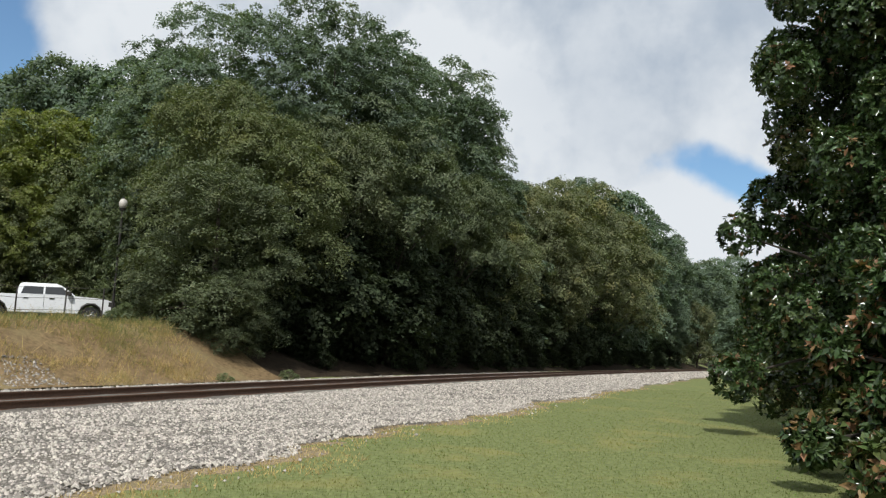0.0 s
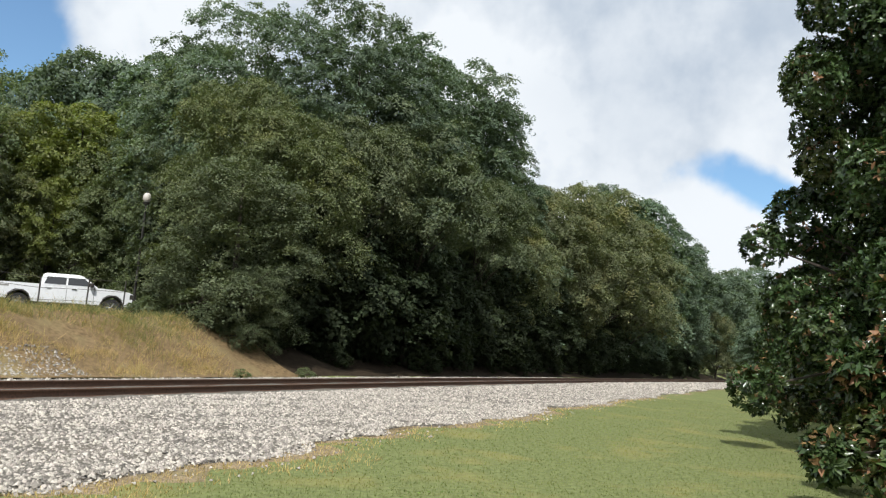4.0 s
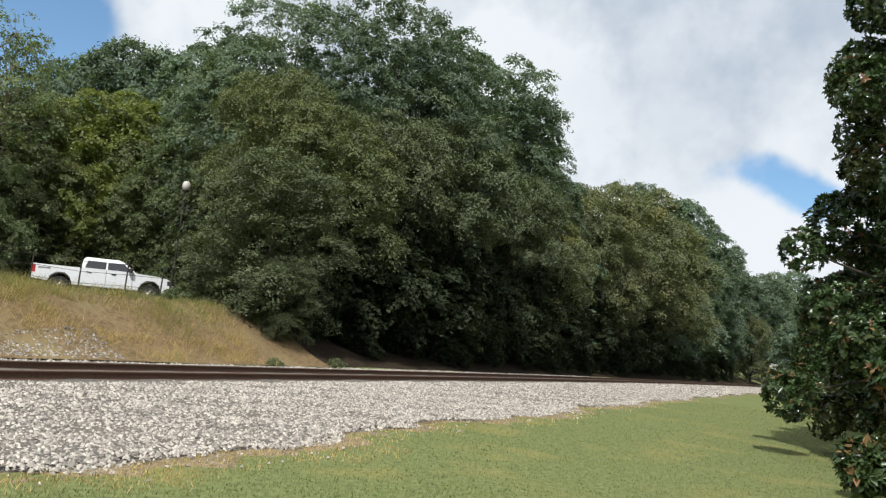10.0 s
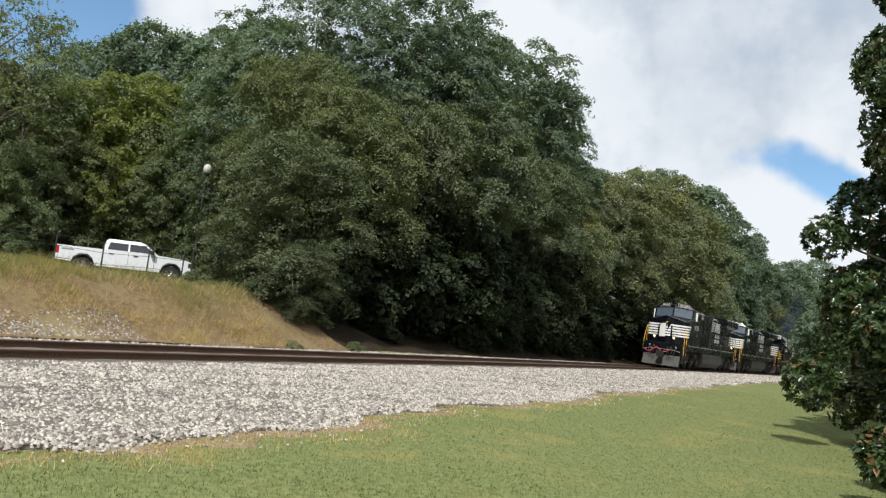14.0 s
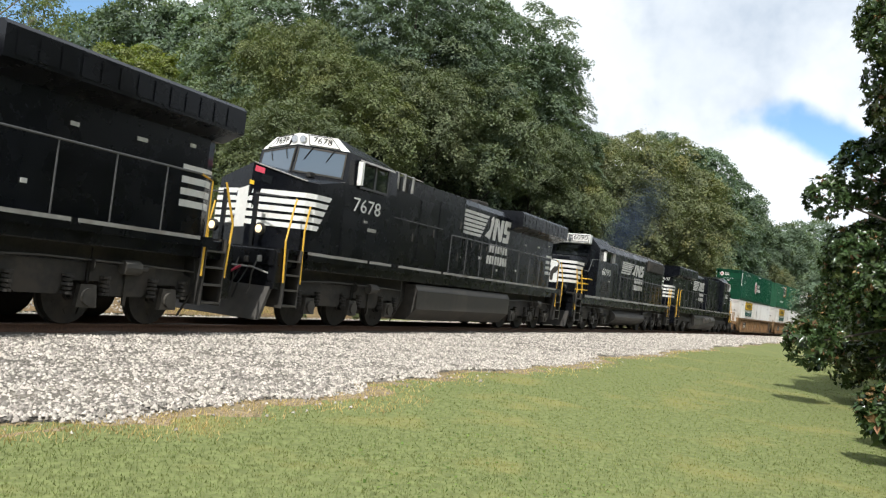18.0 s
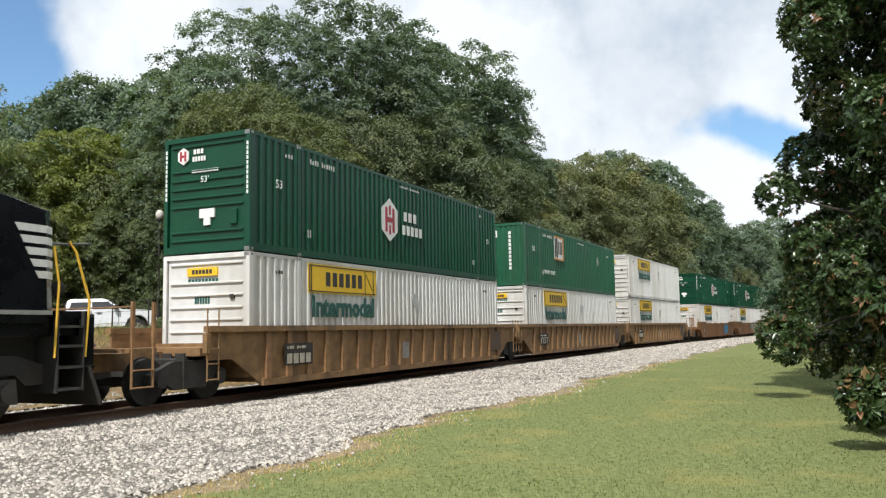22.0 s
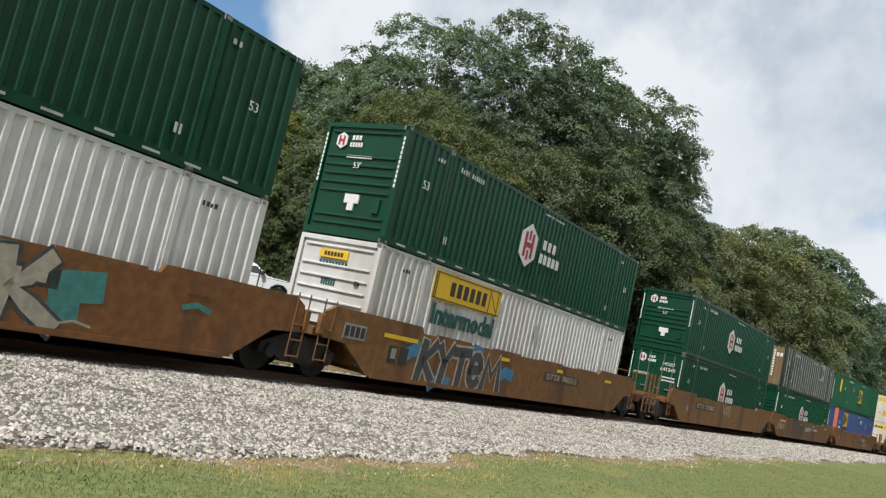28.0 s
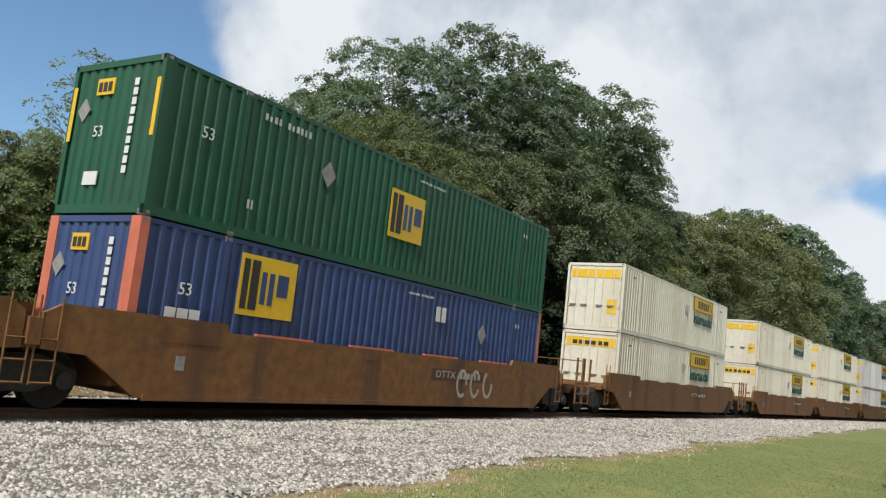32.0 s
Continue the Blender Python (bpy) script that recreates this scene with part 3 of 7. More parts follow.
    nrm = unit(U + away * 0.45 + 0.42 * rng.normal(size=(m * per, 3)))
    return out, nrm


def crown_lobes(rng, width, height, base, count, swell=1.0):
    """Rounded lobes set over the outside of an uneven dome, with a few within."""
    out = []
    for i in range(count):
        f = (i + 0.5) / count
        z = base + (height - base) * (0.05 + 0.86 * f)
        k = math.sqrt(max(0.02, 1 - (max(0.0, f - 0.38) / 0.66) ** 2)) * (0.82 + 0.18 * min(1.0, f / 0.3))
        a = i * 2.39996 + rng.uniform(-0.35, 0.35)
        rad = width / 2 * k * (rng.uniform(0.66, 0.98) if i % 5 else rng.uniform(0.15, 0.5))
        out.append((rad * math.cos(a), rad * math.sin(a), z, width * swell * rng.uniform(0.105, 0.185), rng.uniform(0.62, 0.88)))
    return out


def trunk_mesh(rng, height, r, lobes, limbs, mat, sides=7):
    bm = bmesh.new()
    lean = rng.uniform(-0.03, 0.03, 2)
    pts = [(lean[0] * z + 0.12 * math.sin(z * 0.8), lean[1] * z + 0.1 * math.cos(z * 0.6) - 0.1, z) for z in np.linspace(-0.5, height * 0.86, 9)]
    rod(bm, pts, [r * (1.35 if i == 0 else 1.0) * (1 - 0.105 * i) for i in range(9)], sides)
    for lo in list(lobes)[:limbs]:
        z0 = max(height * 0.12, lo[2] - lo[3] * 1.6 - 0.25 * math.hypot(lo[0], lo[1]))
        base = Vector((lean[0] * z0, lean[1] * z0, z0))
        tip = Vector(lo[:3])
        mid = base.lerp(tip, 0.5) + Vector((rng.uniform(-0.3, 0.3), rng.uniform(-0.3, 0.3), 0.3))
        rod(bm, [base, mid, tip], [r * 0.38, r * 0.24, r * 0.06], 5)
        for _ in range(2):
            end = tip + Vector(rng.normal(size=3)) * lo[3] * 0.55
            rod(bm, [mid.lerp(tip, 0.6), end], [r * 0.12, r * 0.03], 4)
    me = bpy.data.meshes.new("trunk")
    bm.to_mesh(me)
    bm.free()
    me.materials.append(mat)
    return me


def tree_kind(seed, width, height, base, lobe_count, leaves, leaf, mat, r=0.28, bark=None, limbs=14, per=60, size=0.6, open_air=0.0, swell=1.0):
    """Mesh data for one kind of tree: trunk with limbs, and crown."""
    rng = np.random.default_rng(seed)
    lobes = crown_lobes(rng, width, height, base, lobe_count, swell)
    c, nrm = crown_points(lobes, leaves, rng, per, size, open_air)
    V, F = leaf_mesh(c, nrm, leaf, rng, 1.2, single=True)
    ob = grid_mesh("crown", V, F, mat)
    me = ob.data
    bpy.data.objects.remove(ob)
    return trunk_mesh(rng, height, r, lobes, limbs, bark or M_BARK), me


def plant(name, kind, x, y, scale=(1, 1, 1), turn=0.0, label="", category="tree", group="", sink=0.0):
    t = tagged(new(name), label, category, group)
    z = float(land(x, y)) - sink
    t.matrix_basis = pose(x, y, z, 0, 0, turn)
    m = Matrix.Diagonal((*scale, 1))
    shared("trunk", kind[0], t, m)
    shared("crown", kind[1], t, m)
    return t


def at_bearing(az, dist):
    return dist * math.sin(radians(az)), dist * math.cos(radians(az))


# kinds of trees beyond the track: width, height, height of the lowest boughs, boughs, leaves, leaf length
OAK = tree_kind(11, 12.0, 18.0, 3.5, 92, 130000, 0.13, M_LEAF_DARK, size=0.46, open_air=-0.6, swell=1.22)
OAK_B = tree_kind(12, 11.0, 17.0, 4.0, 84, 120000, 0.13, M_LEAF_DARK, size=0.46, open_air=-0.6, swell=1.22)
OAK_SLIM = tree_kind(27, 6.6, 17.0, 4.5, 60, 66000, 0.13, M_LEAF_DARK, size=0.42, open_air=-0.6, swell=1.2)
ELM_SKIRT = tree_kind(13, 8.0, 12.0, -0.8, 60, 90000, 0.115, M_LEAF_SHADED, size=0.62, open_air=0.19)
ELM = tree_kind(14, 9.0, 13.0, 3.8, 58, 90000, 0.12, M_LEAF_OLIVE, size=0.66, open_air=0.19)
ELM_UP = tree_kind(24, 9.5, 13.0, 7.2, 40, 62000, 0.13, M_LEAF_SHADED, size=0.60, open_air=0.12, r=0.2)
ELM_B = tree_kind(34, 9.0, 12.0, 0.6, 46, 60000, 0.15, M_LEAF_MID, size=0.60)
TURN = tree_kind(15, 10.0, 13.0, 3.4, 50, 74000, 0.15, M_LEAF_TURN, size=0.70, open_air=0.19)
TURN_LOW = tree_kind(25, 10.0, 13.0, 0.8, 44, 46000, 0.19, M_LEAF_TURN, size=0.66)
BRIGHT = tree_kind(16, 8.0, 12.0, 1.0, 40, 48000, 0.16, M_LEAF_YELLOW, size=0.55)
THIN = tree_kind(17, 6.4, 13.0, 2.5, 46, 13000, 0.13, M_LEAF_MID, r=0.12, bark=M_PALE_BARK, limbs=46, size=0.5, per=26, open_air=0.35)
FAR = tree_kind(20, 12.0, 16.0, 1.5, 50, 46000, 0.26, M_LEAF_DARK, size=0.85, per=40)
FAR_SLIM = tree_kind(28, 7.0, 16.0, 1.0, 42, 40000, 0.21, M_LEAF_DARK, size=0.7)
FAR_COARSE = tree_kind(30, 12.0, 16.0, 0.6, 44, 22000, 0.42, M_LEAF_DARK, size=0.95, per=26, limbs=6)
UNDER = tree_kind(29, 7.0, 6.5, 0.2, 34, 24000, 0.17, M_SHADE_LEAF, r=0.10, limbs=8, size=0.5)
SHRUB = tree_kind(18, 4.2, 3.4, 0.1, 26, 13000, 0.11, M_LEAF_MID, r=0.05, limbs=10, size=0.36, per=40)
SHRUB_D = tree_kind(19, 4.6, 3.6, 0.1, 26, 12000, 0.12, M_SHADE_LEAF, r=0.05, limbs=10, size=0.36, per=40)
TOPS = ((OAK, 18.0), (OAK_B, 17.0), (OAK_SLIM, 17.0), (ELM_SKIRT, 12.0), (ELM, 13.0), (ELM_UP, 13.0), (ELM_B, 12.0), (TURN, 13.0), (TURN_LOW, 13.0), (BRIGHT, 12.0), (THIN, 13.0), (FAR, 16.0), (FAR_SLIM, 16.0))

# name, kind, bearing, distance, breadth factor, height of the top above the eye in degrees
ROW = [
    # the tall oaks behind
    ("oak", OAK, 52.2, 47, 0.86, 21.8), ("oak", OAK_B, 59.2, 46, 0.90, 22.5), ("oak", OAK_SLIM, 62.6, 49, 1.0, 21.6), ("oak", OAK_SLIM, 48.0, 50, 1.0, 19.2),
    ("oak", OAK_SLIM, 67.4, 57, 1.05, 20.0), ("oak", OAK_SLIM, 69.4, 61, 0.72, 17.6), ("oak", OAK_B, 64.8, 56, 0.75, 16.0),
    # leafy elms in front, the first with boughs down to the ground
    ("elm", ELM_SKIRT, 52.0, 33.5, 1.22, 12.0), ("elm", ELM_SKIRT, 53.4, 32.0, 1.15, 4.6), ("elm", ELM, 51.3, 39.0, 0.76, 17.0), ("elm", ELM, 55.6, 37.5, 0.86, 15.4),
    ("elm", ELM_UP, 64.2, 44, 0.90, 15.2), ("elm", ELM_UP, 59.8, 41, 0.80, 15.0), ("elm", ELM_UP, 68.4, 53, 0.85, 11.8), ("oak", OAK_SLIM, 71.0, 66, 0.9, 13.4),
    # maples turning yellow
    ("maple", TURN, 70.8, 60, 0.86, 9.6), ("maple", TURN, 73.6, 71, 0.90, 12.0), ("maple", TURN, 76.6, 80, 0.95, 12.2), ("maple", TURN, 75.4, 72, 0.8, 9.0), ("maple", TURN, 79.0, 92, 0.9, 9.8),
    ("oak", FAR_SLIM, 78.2, 96, 1.0, 12.7), ("oak", FAR_SLIM, 80.0, 104, 1.0, 11.9), ("oak", FAR_SLIM, 81.6, 116, 1.0, 10.2), ("oak", FAR_SLIM, 82.9, 132, 1.0, 8.7), ("oak", FAR_SLIM, 84.0, 150, 1.1, 7.3),
    ("oak", FAR, 85.0, 185, 1.2, 6.5), ("oak", FAR, 86.0, 215, 1.3, 6.3), ("oak", FAR, 87.0, 240, 1.5, 7.0), ("elm", FAR_SLIM, 83.4, 124, 0.9, 5.0), ("maple", TURN_LOW, 85.2, 135, 0.75, 4.0), ("elm", FAR_SLIM, 81.0, 108, 0.9, 6.0),
    # the wood behind the street
    ("oak", FAR, 44.8, 60, 0.75, 17.1), ("oak", FAR, 42.2, 62, 0.8, 16.9), ("oak", FAR, 39.2, 64, 0.8, 15.2), ("elm", ELM_B, 45.6, 50, 0.8, 13.4), ("maple", BRIGHT, 41.8, 52, 0.9, 14.0),
    ("maple", BRIGHT, 38.6, 53, 1.0, 12.4), ("elm", ELM_B, 36.4, 55, 0.9, 13.0), ("elm", TURN_LOW, 34.0, 52, 0.8, 12.8), ("elm", ELM_B, 47.6, 46, 0.7, 11.6), ("elm", ELM_B, 43.6, 48, 0.8, 9.2), ("maple", BRIGHT, 40.6, 48.5, 0.9, 8.6), ("elm", TURN_LOW, 37.4, 48, 0.9, 9.4), ("elm", ELM_B, 34.6, 46, 0.9, 8.0),
    ("birch", THIN, 32.6, 47, 1.0, 18.0), ("birch", THIN, 34.8, 49, 0.9, 16.4), ("elm", ELM_B, 30.6, 50, 0.8, 12.4), ("elm", TURN_LOW, 28.2, 50, 0.8, 11.6),
    ("elm", FAR_SLIM, 25.6, 52, 1.3, 9.2), ("oak", FAR, 22.5, 56, 0.9, 8.6), ("oak", FAR, 19.0, 60, 0.9, 9.5), ("elm", FAR_SLIM, 15.5, 56, 1.3, 8.5), ("oak", FAR, 11.0, 58, 0.9, 9.0),
]
LABELS = {"oak": "tall dark green broad-leaved oak in full leaf", "elm": "leafy mid green elm with overlapping drooping sprays",
          "maple": "broad olive green maple with leaves turning yellow", "birch": "slender pale-barked tree with thin open foliage"}
rng_t = np.random.default_rng(5)
for name, kind, az, dist, wide, el in ROW:
    x, y = at_bearing(az, dist)
    top = 1.7 + dist * math.tan(radians(el)) - float(land(x, y))
    f = top / [h for k, h in TOPS if k is kind][0] * 0.97
    w = min(1.6, f * wide)
    plant(name + "_tree", kind, x, y, (w, w, f), rng_t.uniform(0, 360), LABELS[name], "tree", "trees beyond the track")

# a deep second row that closes the wood, and low growth along its edge
for i in range(26):
    az = 14 + i * 2.75
    dist = 74 + 10 * rng_t.random() if az < 68 else 20.0 / max(0.10, math.cos(radians(az))) + 14
    x, y = at_bearing(az, dist)
    plant("oak_tree", FAR_COARSE, x, y, (1.2, 1.2, 0.80), rng_t.uniform(0, 360), LABELS["oak"], "tree", "trees beyond the track")
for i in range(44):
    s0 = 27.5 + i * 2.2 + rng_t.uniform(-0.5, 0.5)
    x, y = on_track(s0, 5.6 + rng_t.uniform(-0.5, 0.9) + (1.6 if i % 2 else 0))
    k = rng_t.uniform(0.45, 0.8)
    plant("shrub", SHRUB_D, float(x), float(y), (k, k, k * rng_t.uniform(0.7, 1.1)), rng_t.uniform(0, 360), "low green shrub at the edge of the wood, leaf colour darkened for shade", "shrub", "shrubs along the track", 0.15)

# undergrowth below the crowns with shade-darkened leaves, and small bushes where the bank ends
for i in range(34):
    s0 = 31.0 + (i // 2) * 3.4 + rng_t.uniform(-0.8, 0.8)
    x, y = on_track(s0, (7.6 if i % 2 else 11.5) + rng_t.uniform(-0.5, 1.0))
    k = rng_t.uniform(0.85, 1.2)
    plant("undergrowth", UNDER, float(x), float(y), (k, k, k), rng_t.uniform(0, 360), "dense green undergrowth of the wood, shade put into its leaf colour", "bush", "undergrowth of the wood", 0.2)
for az, dist, k in ((46.9, 36.5, 0.34), (48.0, 35.0, 0.30), (53.4, 28.0, 0.13), (57.6, 31.0, 0.16)):
    x, y = at_bearing(az, dist)
    plant("shrub", SHRUB, x, y, (k, k, k), rng_t.uniform(0, 360), "small green bush at the foot of the trees", "shrub", "shrubs along the track", 0.1)


# ---- magnolias along the lawn's edge ----
def magnolia(seed, x, y, radius, height, rosettes, label, taper=0.62, leaf=0.15, rust=0.045, knob=1.0, foot=0.78):
    """A trunk with tiers of boughs that end in knobs of long glossy leaves."""
    rng = np.random.default_rng(seed)
    lobes = []
    count = int(max(46, 46 * height / 8))
    for i in range(count):
        f = (i + 0.5) / count
        w = radius * (foot + (1.06 - foot) * math.sin(min(1.0, f * 2.2) * math.pi) - taper * f ** 2.2)
        a = i * 2.39996 + rng.uniform(-0.4, 0.4)
        k = w * (rng.uniform(0.50, 0.86) if i % 3 else rng.uniform(0.86, 1.10))
        size = max(0.32, radius * rng.uniform(0.15, 0.27) * (1.0 if i % 3 else 0.75) * knob)
        lobes.append((k * math.cos(a), k * math.sin(a), 0.30 + height * 0.94 * f, size, rng.uniform(0.8, 1.1)))
    for i in range(count // 3):
        f = (i + 0.5) / (count // 3)
        w = radius * (0.5 - 0.35 * f ** 1.5) * rng.uniform(0.2, 0.8)
        lobes.append((w * math.cos(i * 2.4), w * math.sin(i * 2.4), 0.4 + height * 0.85 * f, radius * 0.3, 1.0))
    L = np.array(lobes)
    pick = rng.choice(len(L), rosettes, p=L[:, 3] ** 2 / (L[:, 3] ** 2).sum())
    q = unit(rng.normal(size=(rosettes, 3)) + np.array([0, 0, 0.25]))
    c = L[pick, :3] + q * (L[pick, 3] * rng.uniform(0.72, 1.06, rosettes))[:, None]
    deep = np.zeros(rosettes, dtype=bool)
    for lo in L:
        deep |= (((c - lo[:3]) / lo[3]) ** 2).sum(1) < 0.5
    c, q = c[~deep], q[~deep]
    c[:, 2] = np.maximum(c[:, 2], 0.12)
    per = 9
    axis = unit(q + np.array([0, 0, 0.35]))
    n = len(c) * per
    ax = np.repeat(axis, per, 0)
    ring = unit(np.cross(ax, rng.normal(size=(n, 3))))
    way = unit(ring + ax * rng.uniform(0.05, 0.9, n)[:, None])
    place = np.repeat(c, per, 0) + way * leaf * 0.55
    nrm = unit(ax - way * (ax * way).sum(1, keepdims=True) + 0.25 * rng.normal(size=(n, 3)))
    t = tagged(new("magnolia"), label, "magnolia", "magnolias along the lawn")
    t.matrix_basis = pose(x, y, float(land(x, y)))
    dry = np.repeat(rng.random(len(c)) < rust * 2, per) & (rng.random(n) < 0.5)
    for name, sel, mat in (("crown", ~dry, M_MAGNOLIA), ("brown_leaves", dry, M_MAGNOLIA_BROWN)):
        V, F = leaf_mesh(place[sel], nrm[sel], leaf, rng, 2.3, 0.22, way[sel])
        grid_mesh(name, V, F, mat, t)
    trunk = trunk_mesh(rng, height, 0.16, lobes, 40, M_BARK)
    shared("trunk", trunk, t)
    return t


TALL = "tall glossy dark green magnolia with leaves to the ground"
BUSH = "glossy green magnolia bush with many rust-brown leaves"
magnolia(31, 21.5, -2.55, 3.4, 14.8, 36000, TALL, 0.32, 0.15, 0.03, 1.0, 0.9)
magnolia(32, 13.4, -2.30, 1.85, 2.9, 10500, BUSH, 0.40, 0.17, 0.16, 1.0, 0.98)
magnolia(40, 17.3, -2.75, 1.75, 2.7, 6500, BUSH, 0.40, 0.165, 0.12, 1.0, 0.98)
magnolia(38, 10.0, -2.85, 1.70, 2.3, 6600, BUSH, 0.40, 0.17, 0.18, 1.0, 0.98)
magnolia(39, 4.4, -3.3, 1.6, 7.2, 3600, "glossy green magnolia beside the lawn")
magnolia(33, 29.5, -2.7, 2.75, 7.2, 8500, TALL, 0.5, 0.17, 0.06)
magnolia(34, 37.0, -2.0, 2.45, 7.6, 5000, TALL, 0.5, 0.20, 0.06)
magnolia(35, 47.0, -1.0, 2.3, 8.0, 3400, "glossy dark green magnolia further along the lawn", leaf=0.22)
magnolia(36, 59.0, 0.6, 2.0, 8.0, 2600, "glossy dark green magnolia further along the lawn", leaf=0.25)
magnolia(37, 74.0, 1.7, 2.0, 8.5, 2200, "glossy dark green magnolia further along the lawn", leaf=0.28)
for i, (x, y, k) in enumerate(((92, 0.5, 0.8), (108, -1.5, 0.9), (128, -3, 1.0), (150, -5, 1.0), (175, -8, 1.1), (36, -9, 0.7), (24, -10, 0.75), (50, -9, 0.8), (70, -8, 0.9), (14, -11, 0.6))):
    plant("oak_tree", FAR_COARSE if i > 4 else FAR, x, y, (k, k, k * 0.85), i * 77.0, "tall dark green tree behind the magnolias", "tree", "trees behind the magnolias")

# the place goes on behind: a belt of trees that closes the lawn
for i in range(13):
    plant("oak_tree", FAR_COARSE, -62.0 + i * 9.5, -27.0 - 6.0 * rng_t.random(), (1.0, 1.0, 0.95), rng_t.uniform(0, 360), "tall dark green tree closing the lawn behind", "tree", "trees closing the lawn")


# ---- stones, grass blades ----
def scatter_stones(n, s_range, d_range, size, rng, mat, name, parent, lift=0.0, on_land=False, stray=0.0):
    """Angular stones half sunk in the bed, joined: far too many to count."""
    s = rng.uniform(*s_range, n)
    d = rng.uniform(*d_range, n)
    ok = d > gravel_edge(s) - 0.12 + 0.25 * rng.random(n) ** 3 - stray * rng.random(n) ** 2
    ok &= (abs(abs(d) - 0.755) > 0.13)
    s, d = s[ok], d[ok]
    n = len(s)
    x, y = on_track(s, d)
    z = land(x, y) + 0.02 + lift if on_land else gravel_height(s, d) + lift
    c = np.stack([x, y, z], 1)
    base = np.array([[1, 0, -0.35], [0, 1, -0.35], [-1, 0, -0.35], [0, -1, -0.35], [0.35, 0.1, 0.95], [-0.35, -0.1, 0.85]], dtype=float)
    r = size[0] + (size[1] - size[0]) * rng.random(n) ** 1.7
    V = base[None] * r[:, None, None] * rng.uniform(0.55, 1.25, (n, 6, 1)) + rng.normal(size=(n, 6, 3)) * r[:, None, None] * 0.22
    a = rng.uniform(0, 2 * math.pi, n)
    ca, sa = np.cos(a), np.sin(a)
    X = V[..., 0] * ca[:, None] - V[..., 1] * sa[:, None]
    Y = V[..., 0] * sa[:, None] + V[..., 1] * ca[:, None]
    tilt = rng.uniform(-0.7, 0.7, n)
    Z = V[..., 2] * np.cos(tilt)[:, None] + X * np.sin(tilt)[:, None]
    X = X * np.cos(tilt)[:, None] - V[..., 2] * np.sin(tilt)[:, None]
    P = np.stack([X, Y, Z * 0.8], -1) + c[:, None]
    tri = np.array([[0, 1, 4], [1, 5, 4], [1, 2, 5], [2, 3, 5], [3, 4, 5], [3, 0, 4]])
    F = (np.arange(n)[:, None, None] * 6 + tri[None]).reshape(-1, 3)
    ob = grid_mesh(name, P.reshape(-1, 3), F, mat, parent)
    return tagged(ob, kind="stuff")


rng_g = np.random.default_rng(77)
scatter_stones(46000, (1.0, 24.0), (-6.9, -1.2), (0.018, 0.043), rng_g, M_STONE, "ballast_stones", gravel)
scatter_stones(17000, (24.0, 52.0), (-7.0, -1.2), (0.028, 0.055), rng_g, M_STONE, "ballast_stones", gravel)
scatter_stones(900, (2.0, 40.0), (-7.9, -6.0), (0.018, 0.035), rng_g, M_STONE, "stray_stones", gravel, on_land=True, stray=1.1)
scatter_stones(15000, (52.0, 130.0), (-6.6, -1.2), (0.05, 0.10), rng_g, M_STONE, "ballast_stones", gravel)
scatter_stones(9000, (2.0, 60.0), (1.1, 3.9), (0.03, 0.055), rng_g, M_STONE, "ballast_stones", gravel)
scatter_stones(3500, (1.0, 60.0), (-1.3, 1.3), (0.03, 0.05), rng_g, M_STONE, "ballast_stones", gravel, -0.09)


def blades(x, y, h, w, rng, mat, name, label, category, lean=0.5, z=None):
    n = len(x)
    z = land(x, y) if z is None else z
    a = rng.uniform(0, 2 * math.pi, n)
    px, py = np.cos(a) * w / 2, np.sin(a) * w / 2
    lx, ly = rng.normal(size=(2, n)) * lean * h
    V = np.stack([np.stack([x - px, y - py, z - 0.01], 1), np.stack([x + px, y + py, z - 0.01], 1), np.stack([x + lx, y + ly, z + h], 1)], 1).reshape(-1, 3)
    ob = grid_mesh(name, V, np.arange(3 * n).reshape(-1, 3), mat)
    return tagged(ob, label, category, kind="stuff")


def lawn_points(n, rng):
    """Points on the lawn, denser near the eye."""
    r = 4.0 * (45.0 / 4.0) ** rng.random(n)
    a = np.radians(rng.uniform(24, 103, n))
    x, y = r * np.sin(a), r * np.cos(a)
    s, d = along(x, y)
    ok = d < gravel_edge(s) + rng.normal(size=n) * 0.10 - 0.02
    return x[ok], y[ok], r[ok]


gx, gy, gr = lawn_points(150000, rng_g)
patch = np.sin(gx * 0.9 + 1.3 * np.sin(gy * 0.8)) * np.sin(gy * 1.1 + 0.7 * np.sin(gx * 0.5))
dry = along(gx, gy)[1] > gravel_edge(along(gx, gy)[0]) - 0.95 * rng_g.random(len(gx)) ** 0.8 - 0.18 - 0.25 * np.sin(gx * 1.1) * np.sin(gx * 0.37 + 1.0)
green = ~dry
blades(gx[green], gy[green], rng_g.uniform(0.014, 0.032, green.sum()), 0.006 + 0.0011 * gr[green], rng_g, M_BLADE, "grass_blades", "short green mown grass of the lawn", "grass")
blades(gx[dry], gy[dry], rng_g.uniform(0.02, 0.07, dry.sum()), 0.005 + 0.0010 * gr[dry], rng_g, M_STRAW, "dry_verge", "yellowed dry grass along the gravel's edge", "grass")
wx, wy, wr = lawn_points(6000, rng_g)
wsel = (np.sin(wx * 0.55 + 0.5) * np.sin(wy * 0.9 + 2.0) > 0.45)
c = np.stack([wx[wsel], wy[wsel], land(wx[wsel], wy[wsel]) + 0.014], 1)
V, F = leaf_mesh(c, unit(rng_g.normal(size=c.shape) * 0.5 + np.array([0, 0, 1.6])), 0.036, rng_g, 1.3, 0.2)
tagged(grid_mesh("clover_patch", V, F, M_WEED), "darker green clover and weeds in the lawn", "weeds", kind="stuff")

